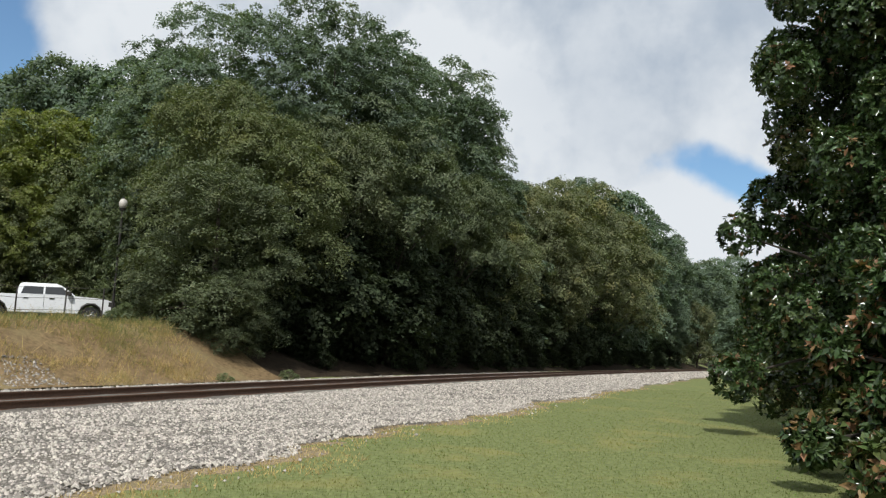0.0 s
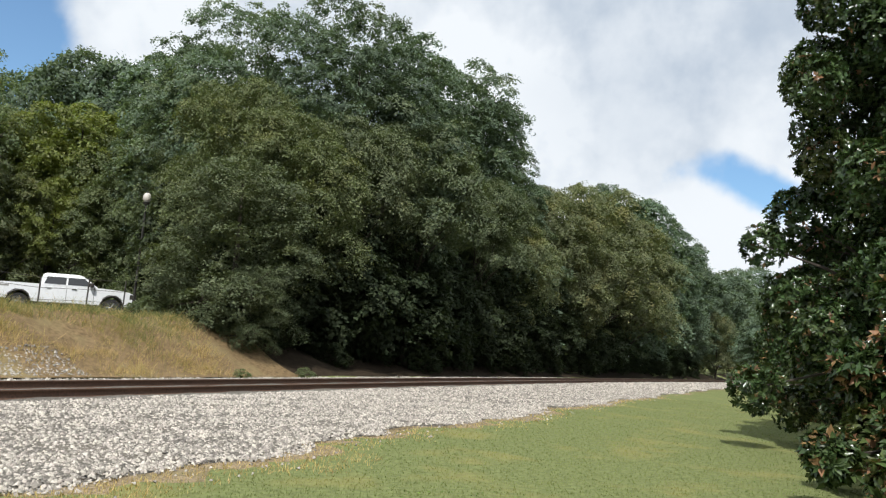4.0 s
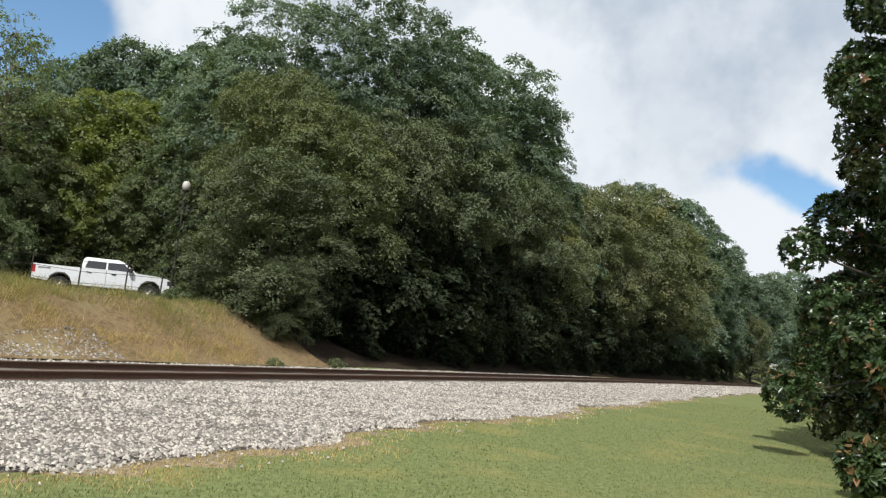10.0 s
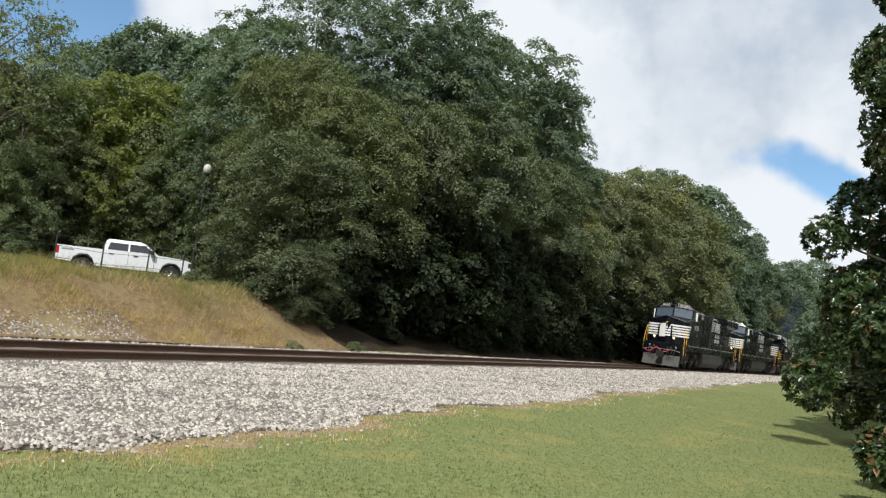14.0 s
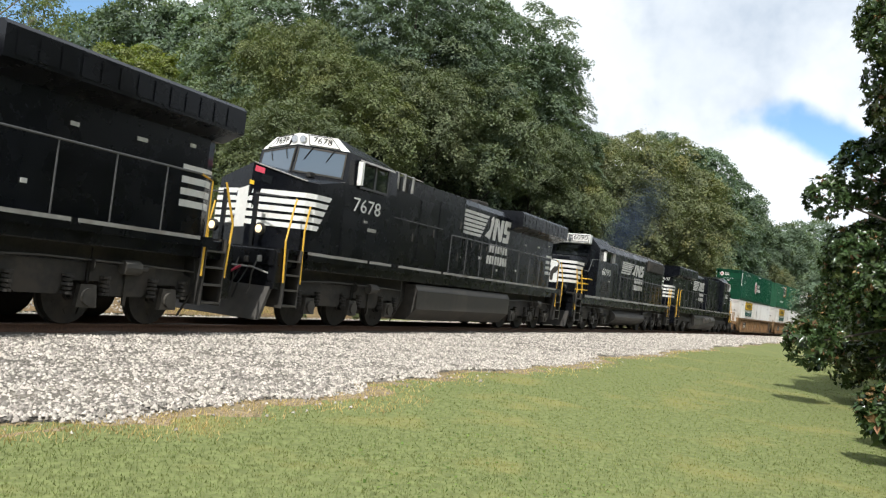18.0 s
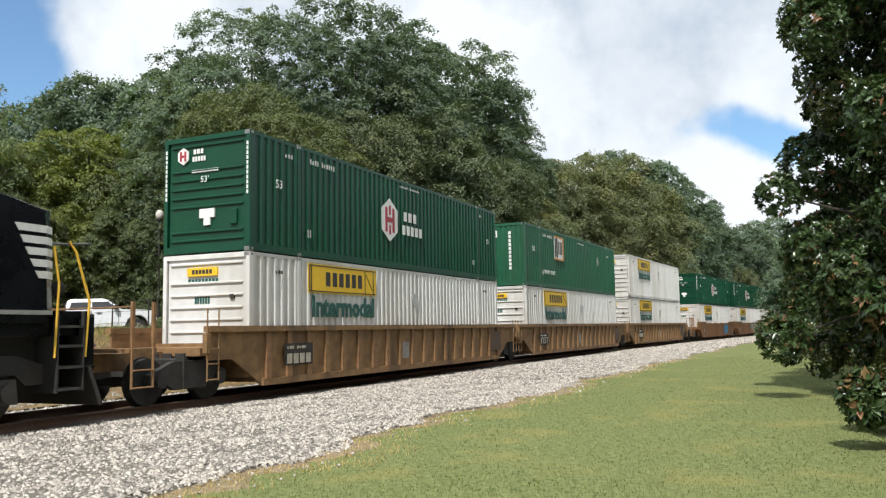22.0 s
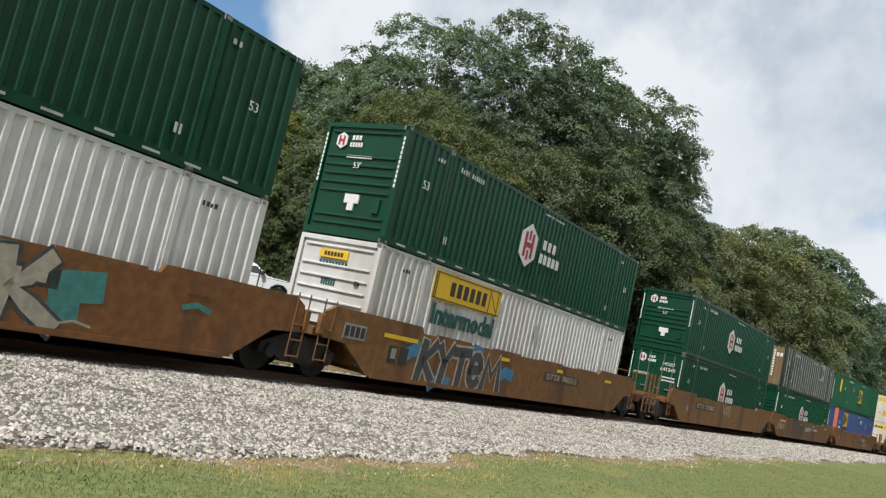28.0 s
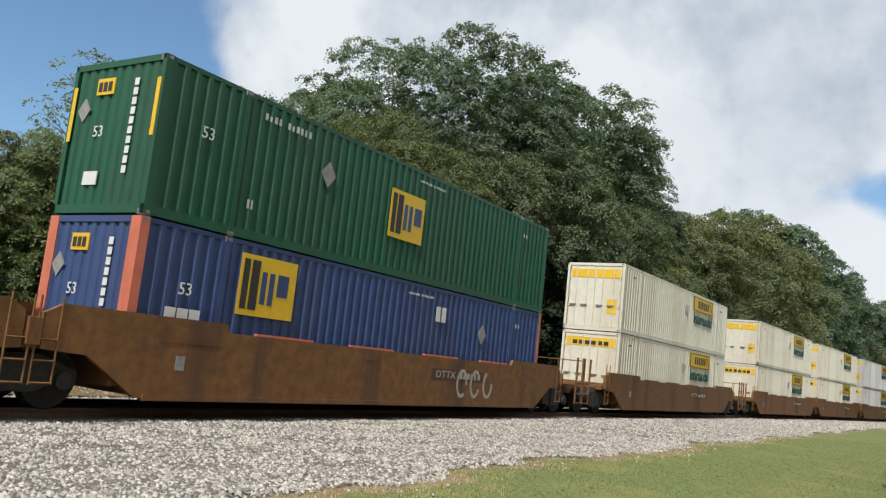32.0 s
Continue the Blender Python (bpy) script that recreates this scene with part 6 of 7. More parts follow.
def side_logo(t, x0, z0, k, y, o):
    """Speed bars, a leaping shape and bars for the railway's name, on the side that faces o (-1: lawn)."""
    def flat(pts, mat, name, parent=t):
        bm = bmesh.new()
        prism(bm, pts, y, y + o * 0.006)
        return part(name, bm, mat, parent)
    def X(v):
        return x0 + (v if o < 0 else 4.0 - v) * k
    for i in range(6):
        z = z0 + (0.64 - i * 0.125) * k
        cut = 0.10 * i
        flat([(X(0.16 - 0.02 * i), z), (X(2.02 - cut), z), (X(2.12 - cut), z + 0.088 * k), (X(0.16 - 0.02 * i), z + 0.088 * k)], M_PALE, "speed_bar")
    # a swept shape before two bold slanted blocks
    flat([(X(1.86), z0 + 0.10 * k), (X(2.28), z0 + 0.02 * k), (X(2.40), z0 + 0.30 * k), (X(2.52), z0 + 0.62 * k), (X(2.44), z0 + 0.76 * k), (X(2.30), z0 + 0.66 * k), (X(2.22), z0 + 0.34 * k)], M_PALE, "logo_shape", t)
    for quad in (((2.50, 0.02), (2.74, 0.02), (2.86, 0.72), (2.60, 0.72)), ((2.84, 0.50), (3.02, 0.02), (3.12, 0.20), (2.92, 0.72)), ((3.06, 0.02), (3.28, 0.02), (3.38, 0.72), (3.14, 0.72)),
                 ((3.36, 0.02), (3.86, 0.02), (3.92, 0.19), (3.39, 0.19)), ((3.68, 0.19), (3.92, 0.19), (3.94, 0.43), (3.71, 0.43)), ((3.43, 0.31), (3.71, 0.31), (3.71, 0.43), (3.45, 0.43)),
                 ((3.43, 0.43), (3.67, 0.43), (3.69, 0.57), (3.46, 0.57)), ((3.46, 0.57), (3.98, 0.57), (4.00, 0.74), (3.48, 0.74))):
        flat([(X(q[0]), z0 + q[1] * k) for q in quad], M_PALE, "logo_shape", t)
    for z, n, a0 in ((-0.22, 7, 2.35), (-0.56, 8, 2.20)):
        for i in range(n):
            a = a0 + i * 0.225
            lo = z0 + z * k - 0.12 * k
            flat([(X(a), lo), (X(a + 0.16), lo), (X(a + 0.17), lo + 0.24 * k), (X(a + 0.01), lo + 0.24 * k)], M_PALE, "name_bar")


def from_axes(at, along_x, along_y):
    """A pose at a point from two directions that lie in a face."""
    ex = Vector(along_x).normalized()
    ez = ex.cross(Vector(along_y)).normalized()
    ey = ez.cross(ex)
    m = Matrix((ex, ey, ez)).transposed().to_4x4()
    m.translation = at
    return m


def hull_faces(bm, faces):
    """Faces from lists of points; equal points become one corner."""
    seen = {}
    for f in faces:
        vs = []
        for p in f:
            key = tuple(round(c, 4) for c in p)
            if key not in seen:
                seen[key] = bm.verts.new(key)
            vs.append(seen[key])
        bm.faces.new(vs)
    bmesh.ops.recalc_face_normals(bm, faces=bm.faces)
    return bm


def wide_nose(t, number, white_board):
    """The pointed full-width nose, the cab behind it and what they carry."""
    def mirror(p):
        return (p[0], -p[1], p[2])
    A0, A1 = (1.20, 0, 1.86), (1.26, 0, 3.90)
    N0, N1 = (1.62, -1.38, 1.86), (1.70, -1.36, 3.54)
    S0, S1 = (1.84, -1.52, 1.86), (1.92, -1.50, 3.52)
    B0, B1, BC, BM = (3.25, -1.52, 1.86), (3.25, -1.50, 3.78), (3.25, 0, 3.94), (3.25, 0, 1.86)
    faces = []
    for f in ([A0, N0, N1, A1], [N0, S0, S1, N1], [S0, B0, B1, S1], [A1, N1, S1, B1, BC], [A0, BM, B0, S0, N0], [BM, BC, B1, B0]):
        faces += [f, [mirror(p) for p in f][::-1]]
    nose = part("nose", hull_faces(bmesh.new(), faces), M_BLACK, t, "black pointed wide nose with white bars")
    C0, C1, C2 = (2.72, 0, 3.86), (2.90, 0, 4.66), (2.93, 0, 4.99)
    W0, W1, W2 = (3.10, -1.50, 3.74), (3.24, -1.47, 4.54), (3.26, -1.00, 4.92)
    L0, R0, R1, R2, R3, R4 = (3.10, -1.545, 1.86), (5.62, -1.545, 1.86), (5.62, -1.545, 3.78), (5.62, -1.50, 4.46), (5.62, -1.00, 4.70), (5.62, 0, 4.74)
    F0, RM = (3.10, 0, 1.86), (5.62, 0, 1.86)
    faces = []
    for f in ([C0, W0, W1, C1], [C1, W1, W2, C2], [L0, R0, R1, W0], [W0, R1, R2, W1], [W1, R2, R3, W2], [W2, R3, R4, C2], [F0, L0, W0, C0], [R0, RM, R4, R3, R2, R1], [F0, RM, R0, L0]):
        faces += [f, [mirror(p) for p in f][::-1]]
    cab = part("cab", hull_faces(bmesh.new(), faces), M_BLACK, t)

    def on_face(q, u, v, out):
        a, b, c, d = (Vector(p) for p in q)
        n = (b - a).cross(d - a).normalized()
        if n.x > 0:
            n = -n
        return a.lerp(b, u).lerp(d.lerp(c, u), v) + n * out

    def plate(q, u0, u1, v0, v1, lo, hi):
        c = ((u0, v0), (u1, v0), (u1, v1), (u0, v1))
        return loft(bmesh.new(), [[on_face(q, u, v, lo) for u, v in c], [on_face(q, u, v, hi) for u, v in c]])

    face = M_WHITE if white_board else M_BLACK
    for o in (1, -1):
        flip = (lambda p: p) if o > 0 else mirror
        q = [flip(p) for p in (C0, W0, W1, C1)]
        pane = part("windscreen", plate(q, 0.05, 0.90, 0.14, 0.90, -0.01, 0.014), M_SCREEN, cab, "windscreen pane with pale sky reflection put into its tint")
        rim = bmesh.new()
        for u0, u1, v0, v1 in ((0.02, 0.93, 0.08, 0.14), (0.02, 0.93, 0.90, 0.96), (0.02, 0.05, 0.14, 0.90), (0.90, 0.93, 0.14, 0.90)):
            c = ((u0, v0), (u1, v0), (u1, v1), (u0, v1))
            loft(rim, [[on_face(q, u, v, -0.01) for u, v in c], [on_face(q, u, v, 0.022) for u, v in c]])
        part("windscreen_rim", rim, M_GRIME, cab)
        for u in (0.30, 0.70):
            part("wiper", rod(bmesh.new(), [on_face(q, u, 1.0, 0.04), on_face(q, u - 0.12, 0.55, 0.03)], 0.014, 4), M_RUBBER, pane)
        q = [flip(p) for p in (C1, W1, W2, C2)]
        band = part("number_board", plate(q, 0.0, 0.98, 0.04, 0.96, -0.02, 0.02), face, t)
        part("number_box", plate(q, 0.24, 0.80, 0.14, 0.86, 0.0, 0.035), M_WHITE if white_board else M_INK, band)
        ed = bmesh.new()
        for u0, u1, v0, v1 in ((0.22, 0.82, 0.08, 0.14), (0.22, 0.82, 0.86, 0.92), (0.22, 0.24, 0.14, 0.86), (0.80, 0.82, 0.14, 0.86)):
            c = ((u0, v0), (u1, v0), (u1, v1), (u0, v1))
            loft(ed, [[on_face(q, u, v, 0.0) for u, v in c], [on_face(q, u, v, 0.042) for u, v in c]])
        part("box_border", ed, M_INK if white_board else M_SILL, band)
        ex = (Vector(q[1]) - Vector(q[0])) * o
        ey = Vector(q[3]) - Vector(q[0])
        letters(number, 0.25, M_INK if white_board else M_PALE, band, from_axes(on_face(q, 0.52, 0.5, 0.038), ex, ey), "board_number", depth=0.004, width=0.54)
        part("headlight", disc(bmesh.new(), on_face(q, 0.10, 0.5, 0.03), "x", 0.095, 0.07, 14), M_CHROME, band)
        # bars round the nose, cut slantwise on the sides
        def level(x, y, z):
            return (x + 0.04 * (z - 1.86), flip((0, y, 0))[1], z)
        for i in range(5):
            z1 = 3.26 - i * 0.19
            z0 = z1 - 0.122
            tip = 2.46 - 0.095 * i
            bm = bmesh.new()
            for pa, pb, cut in (((1.20, 0.0), (1.62, -1.38), 0.0), ((1.62, -1.38), (1.84, -1.52), 0.0), ((1.84, -1.52), (tip, -1.524), 0.075)):
                d = Vector((pb[0] - pa[0], pb[1] - pa[1], 0)).normalized()
                n = Vector((d.y, -d.x, 0))
                if n.y > 0:
                    n = -n
                rings = []
                for off in (-0.008, 0.012):
                    rings.append([level(p[0] + n.x * off + c, p[1] + n.y * off, z) for p, z, c in ((pa, z0, 0), (pb, z0, -cut), (pb, z1, 0), (pa, z1, 0))])
                loft(bm, rings)
            part("nose_bar", bm, M_WHITE, nose, "white bar round the nose")
    q = [A0, mirror(N0), mirror(N1), A1]
    part("nose_panel", plate(q, 0.04, 0.36, 0.22, 0.72, 0.0, 0.018), M_WHITE, nose)
    em = pony(bmesh.new(), 1.24, 0.44, 2.42, 0.95)
    for v in em.verts:
        v.co.x += 0.29 * v.co.y - 0.03 + 0.04 * (v.co.z - 1.86)
    part("leaping_emblem", em, M_INK, nose)
    q = [A0, N0, N1, A1]
    part("nose_door", plate(q, 0.06, 0.44, 0.04, 0.93, -0.01, 0.004), M_BLACK, nose)
    part("door_window", plate(q, 0.18, 0.36, 0.80, 0.90, 0.0, 0.02), M_DARKGLASS, nose)
    part("nose_marker", plate(q, -0.02, 0.06, 0.73, 0.78, 0.0, 0.03), M_SIGN, nose)
    if white_board:
        part("nose_flag", plate(q, 0.05, 0.22, 0.90, 0.97, 0.0, 0.03), M_RED, nose, "small red sign on the nose")
    part("nose_light", boxed(2.6, 2.8, -0.72, -0.58, 3.78, 3.92, bevel=0.02), M_GRIME, nose)
    part("nose_rail", rod(bmesh.new(), [on_face(q, 0.02, 1.0, 0.03), on_face(q, 1.0, 1.0, 0.03)], 0.018, 5), M_SILL, nose)


def wide_cab_loco(off, number, white_board=False, back=False, label=""):
    L = 22.3
    t = tagged(new("locomotive"), label, "locomotive", "locomotives of the train")
    # frame
    part("underframe", boxed(0.75, L - 0.75, -1.40, 1.40, 1.28, 1.66, bevel=0.02), M_BLACK, t)
    for y in (-1.55, 1.49):
        part("sill", boxed(2.0, L - 1.6, y, y + 0.06, 1.50, 1.70), M_BLACK, t)
    for o in (-1, 1):
        bm = bmesh.new()
        for a, b in ((1.9, 4.9), (5.05, 6.3), (6.6, 8.9), (9.1, 12.3), (12.45, 14.3), (14.4, 17.2), (17.35, 20.3)):
            box(bm, a, b, min(o * 1.55, o * 1.562), max(o * 1.55, o * 1.562), 1.63, 1.70)
        part("sill_stripe", bm, M_SILL, t, "pale grey stripe along the sill")
    # plow
    bm = bmesh.new()
    loft(bm, [[(0.45, -1.35, 0.16), (0.45, 1.35, 0.16), (0.85, 1.35, 0.95), (0.85, -1.35, 0.95)], [(0.55, -1.35, 0.16), (0.55, 1.35, 0.16), (0.95, 1.35, 0.95), (0.95, -1.35, 0.95)]])
    part("plow", bm, M_TANK, t, "grey-black snow plow")
    part("pilot", boxed(0.80, 1.05, -1.45, 1.45, 0.80, 1.62, bevel=0.02), M_BLACK, t)
    part("rear_pilot", boxed(L - 1.05, L - 0.80, -1.45, 1.45, 0.55, 1.62, bevel=0.02), M_BLACK, t)
    for x, d in ((0.35, -1), (L - 0.35, 1)):
        bm = boxed(x - 0.5, x + 0.5, -0.16, 0.16, 0.75, 1.05, bevel=0.04)
        box(bm, x + d * 0.28 - 0.15, x + d * 0.28 + 0.15, -0.24, 0.24, 0.70, 1.10, bevel=0.05)
        part("coupler", bm, M_GRIME, t)
        for y in (-0.75, -0.55, 0.55, 0.75):
            hs = bmesh.new()
            rod(hs, [(x - d * 0.35, y, 1.25), (x + d * 0.0, y, 0.85), (x - d * 0.05, y * 0.8, 0.55)], 0.022, 5)
            part("air_hose", hs, M_RUBBER, t)
    for y, z, mat in ((-1.0, 1.42, M_SILL), (-0.62, 1.38, M_TANK), (0.62, 1.40, M_TANK), (0.95, 1.44, M_SILL)):
        part("air_valve", boxed(0.70, 0.82, y - 0.06, y + 0.06, z - 0.07, z + 0.07, bevel=0.015), mat, t)
    for y in (-0.95, -0.40, 0.42, 0.98):
        part("hose_end", rod(bmesh.new(), [(0.72, y, 1.40), (0.60, y * 0.98, 1.10), (0.62, y * 0.93, 0.78), (0.56, y * 0.9, 0.66)], [0.02, 0.02, 0.02, 0.035], 5), M_TANK, t)
    part("uncoupling_lever", rod(bmesh.new(), [(0.66, -1.35, 1.12), (0.60, -0.9, 1.22), (0.55, -0.25, 1.22), (0.55, 0.25, 1.22), (0.60, 0.9, 1.22), (0.66, 1.35, 1.12)], 0.018, 5), M_SILL, t)
    hose = bmesh.new()
    rod(hose, [(0.62, 1.25, 1.10), (0.55, 1.05, 0.98), (0.52, 0.75, 1.05), (0.5, 0.45, 1.30), (0.5, 0.25, 1.28), (0.5, 0.05, 1.08), (0.52, -0.3, 1.05), (0.58, -0.6, 1.22)], 0.03, 6)
    part("mu_cable", hose, M_RED, t, "red cable looped across the pilot")
    part("front_deck", boxed(0.92, 1.9, -1.45, 1.45, 1.60, 1.70), M_BLACK, t)
    for o in (-1, 1):
        y = o * 1.545
        ylo, yhi = min(y, y + o * 0.012), max(y, y + o * 0.012)
        for a, b in ((4.05, 4.75), (4.85, 5.55)):
            part("side_window", boxed(a, b, ylo, yhi, 3.42, 4.02), M_DARKGLASS, t)
        fr = bmesh.new()
        for a, b, c, d in ((3.98, 5.62, 3.36, 3.42), (3.98, 5.62, 4.0, 4.06), (3.98, 4.05, 3.42, 4.0), (4.75, 4.85, 3.42, 4.0), (5.55, 5.62, 3.42, 4.0)):
            box(fr, a, b, min(y, y + o * 0.03), max(y, y + o * 0.03), c, d)
        part("window_frame", fr, M_RAILING, t)
        part("wind_deflector", boxed(3.80, 3.90, min(y, y + o * 0.14), max(y, y + o * 0.14), 3.42, 4.0), M_WHITE, t)
        bm = bmesh.new()
        prism(bm, [(o * 1.545, 4.05), (o * 1.72, 3.98), (o * 1.70, 4.03), (o * 1.545, 4.11)], 3.9, 5.7, "x")
        part("sun_visor", bm, M_SILL, t)
        m = side_text(4.55, y - 0.004, 2.92) if o < 0 else pose(4.55, y + 0.004, 2.92, 90, 0, 180)
        letters(number, 0.52, M_WHITE, t, m, "road_number", "white road number", 0.004, 1.35)
        bm = bmesh.new()
        box(bm, 4.7, 5.2, ylo, yhi, 2.38, 2.46)
        box(bm, 4.45, 4.65, ylo, yhi, 2.56, 2.62)
        part("marking", bm, M_SILL, t)
    for y in (-0.72, 0.72):
        ln = bmesh.new()
        disc(ln, (0.98, y, 2.06), "x", 0.13, 0.10, 14)
        lamp = part("ditch_light", ln, M_GRIME, t)
        part("lens", disc(bmesh.new(), (0.92, y, 2.06), "x", 0.085, 0.04, 14), M_LAMP, lamp)
    # hood
    part("equipment_cabinet", boxed(6.15, 10.8, -1.28, 1.28, 1.70, 4.10, bevel=0.03), M_BLACK, t)
    bm = bmesh.new()
    prism(bm, [(-0.98, 1.70), (0.98, 1.70), (0.98, 3.95), (0.72, 4.30), (-0.72, 4.30), (-0.98, 3.95)], 10.75, 15.7, "x")
    hood = part("engine_hood", bm, M_BLACK, t)
    door = mesh_of(boxed(0.0, 0.64, -0.01, 0.01, 1.85, 3.75, bevel=0.006), M_BLACK)
    for o in (-1, 1):
        for i in range(7):
            shared("hood_door", door, hood, pose(10.9 + i * 0.68, o * 0.99, 0))
    for o in (-1, 1):
        for x, z, w in ((11.2, 2.2, 0.16), (12.9, 2.3, 0.22), (14.6, 2.0, 0.14), (15.3, 3.4, 0.20), (17.4, 3.1, 0.18), (18.9, 3.15, 0.26), (20.3, 3.3, 0.16), (16.6, 2.1, 0.12)):
            part("stencil", boxed(x, x + w, min(o * 0.995, o * 1.012), max(o * 0.995, o * 1.012), z, z + 0.07), M_PALE, hood)
        for i in range(7):
            part("door_latch", boxed(11.46 + i * 0.68, 11.50 + i * 0.68, min(o * 0.99, o * 1.02), max(o * 0.99, o * 1.02), 2.6, 2.75), M_TANK, hood)
    for i in range(4):
        part("roof_cover", boxed(11.0 + i * 0.5, 11.35 + i * 0.5, -0.5, 0.5, 4.28, 4.40), M_GRIME, hood)
    part("exhaust_stack", boxed(13.3, 14.3, -0.55, 0.55, 4.28, 4.50, bevel=0.04), M_GRIME, hood)
    bm = bmesh.new()
    for i in range(8):
        box(bm, 6.5 + i * 0.5, 6.9 + i * 0.5, -1.0, 1.0, 4.10, 4.18)
    part("roof_hatches", bm, M_BLACK, t)
    part("rear_hood", boxed(15.65, 20.9, -0.98, 0.98, 1.70, 3.60), M_BLACK, t)
    bm = bmesh.new()
    prism(bm, [(0.98, 3.55), (1.50, 3.74), (1.50, 4.34), (1.42, 4.42), (-1.42, 4.42), (-1.50, 4.34), (-1.50, 3.74), (-0.98, 3.55)], 15.65, 21.3, "x")
    rad = part("radiator_section", bm, M_BLACK, t, "flared black radiator wings")
    for o in (-1, 1):
        bm = bmesh.new()
        for i in range(13):
            box(bm, 15.85 + i * 0.405, 16.2 + i * 0.405, min(o * 1.49, o * 1.52), max(o * 1.49, o * 1.506), 3.80, 4.28)
        part("radiator_louvre", bm, M_BLACK, rad)
    bm = bmesh.new()
    loft(bm, [[(20.9, -0.98, 1.70), (20.9, 0.98, 1.70), (20.9, 0.98, 3.7), (20.9, -0.98, 3.7)], [(21.25, -0.80, 1.70), (21.25, 0.80, 1.70), (21.25, 0.80, 3.6), (21.25, -0.80, 3.6)]])
    part("rear_end", bm, M_BLACK, t)
    for i in range(4):
        bm = bmesh.new()
        z = 2.95 - i * 0.21
        box(bm, 21.25, 21.262, -0.78, 0.78, z - 0.12, z)
        for o in (-1, 1):
            box(bm, 20.2, 20.88, min(o * 0.98, o * 0.995), max(o * 0.98, o * 0.995), z - 0.12, z)
            loft(bm, [[(20.90, o * 0.992, z - 0.12), (21.262, o * 0.80, z - 0.12), (21.262, o * 0.80, z), (20.90, o * 0.992, z)],
                      [(20.90, o * 0.975, z - 0.12), (21.25, o * 0.79, z - 0.12), (21.25, o * 0.79, z), (20.90, o * 0.975, z)]])
        part("tail_bar", bm, M_WHITE, t, "white bar round the rear end")
    bm = bmesh.new()
    box(bm, 21.245, 21.268, -0.12, 0.36, 2.2, 2.95)
    part("tail_panel", bm, M_WHITE, t)
    part("leaping_emblem", pony(bmesh.new(), 21.276, 0.20, 2.25, 0.9), M_INK, t)
    for y, n in ((-0.52, "tail_number"), (0.52, "tail_number")):
        letters(number, 0.30, M_WHITE, t, pose(21.256, y, 3.34, 90, 0, 90), n, depth=0.004, width=0.62)
    part("tail_headlight", boxed(21.28, 21.40, -0.12, 0.12, 3.70, 4.20, bevel=0.03), M_SILL, t)
    for z in (3.83, 4.06):
        part("lens", disc(bmesh.new(), (21.41, 0, z), "x", 0.07, 0.03, 12), M_CHROME, t)
    # tank, bogies
    bm = bmesh.new()
    prism(bm, [(-1.35, 1.22), (-1.45, 1.05), (-1.45, 0.55), (-1.10, 0.22), (1.10, 0.22), (1.45, 0.55), (1.45, 1.05), (1.35, 1.22)], 7.7, 15.2, "x")
    tank = part("fuel_tank", bm, M_TANK, t, "dusty grey fuel tank")
    if back:
        for x in (9.4, 11.4):
            part("air_reservoir", disc(bmesh.new(), (x, 1.47, 0.92), "x", 0.20, 1.6, 14), M_TANK, tank)
    loco_bogie(t, 4.35, off, back)
    loco_bogie(t, 17.95, off, back)
    # steps, handrails
    for x in (1.42, L - 1.42):
        for y in (-1.52, 1.52):
            step_well(t, x, y, 0)
    for y in (-1.50, 1.50):
        stanchions(t, [9.5 + i * 1.22 for i in range(10)], y, 1.70, 2.78, M_RAILING)
        o = -1 if y < 0 else 1
        grab(t, [(1.08, y, 0.95), (1.00, y, 1.85), (1.28, y - o * 0.06, 2.60), (1.40, y - o * 0.10, 2.75)])
        grab(t, [(1.78, y, 0.95), (1.72, y, 2.1), (1.85, y, 2.65)])
        grab(t, [(L - 1.08, y, 0.95), (L - 1.0, y, 2.0), (L - 1.30, y - o * 0.05, 2.75)])
        grab(t, [(L - 1.78, y, 0.95), (L - 1.78, y, 2.70), (L - 2.1, y, 2.78)])
    for y in (-0.48, 0.48):
        part("front_post", boxed(0.98, 1.05, y - 0.05, y + 0.05, 1.7, 2.85), M_BLACK, t)
    rl = bmesh.new()
    rod(rl, [(0.95, -1.42, 2.75), (0.95, -0.5, 2.80)], 0.018, 5)
    rod(rl, [(0.95, 0.5, 2.80), (0.95, 1.42, 2.75)], 0.018, 5)
    part("end_rail", rl, M_RAILING, t)
    grab(t, [(6.3, -1.30, 2.9), (9.2, -1.30, 2.9)], M_RAILING, 0.015)
    for o in (-1, 1):
        y = o * 1.002
        side_logo(t, 10.8 if back else 11.1, 2.95 if back else 2.98, 0.98 if back else 1.14, y, o)
    stretch(t, ((0.0, 2.65, 3.17, 3.98, 5.62, 6.20, 7.5, 22.3), (0.0, 2.46, 2.97, 3.67, 5.08, 5.60, 7.5, 22.3)),
            ((0.0, 1.22, 1.70, 2.92, 3.42, 4.02, 4.30, 4.64), (0.0, 1.36, 1.85, 3.24, 3.76, 4.40, 4.56, 4.88)))
    wide_nose(t, number, white_board)
    for x in (5.85, 6.25, 6.75):
        part("roof_post", boxed(x, x + 0.07, -1.40, -1.34, 4.02, 4.52), M_SILL, t)
    part("roof_rail", rod(bmesh.new(), [(5.65, -1.37, 4.50), (7.4, -1.37, 4.46)], 0.018, 5), M_SILL, t)
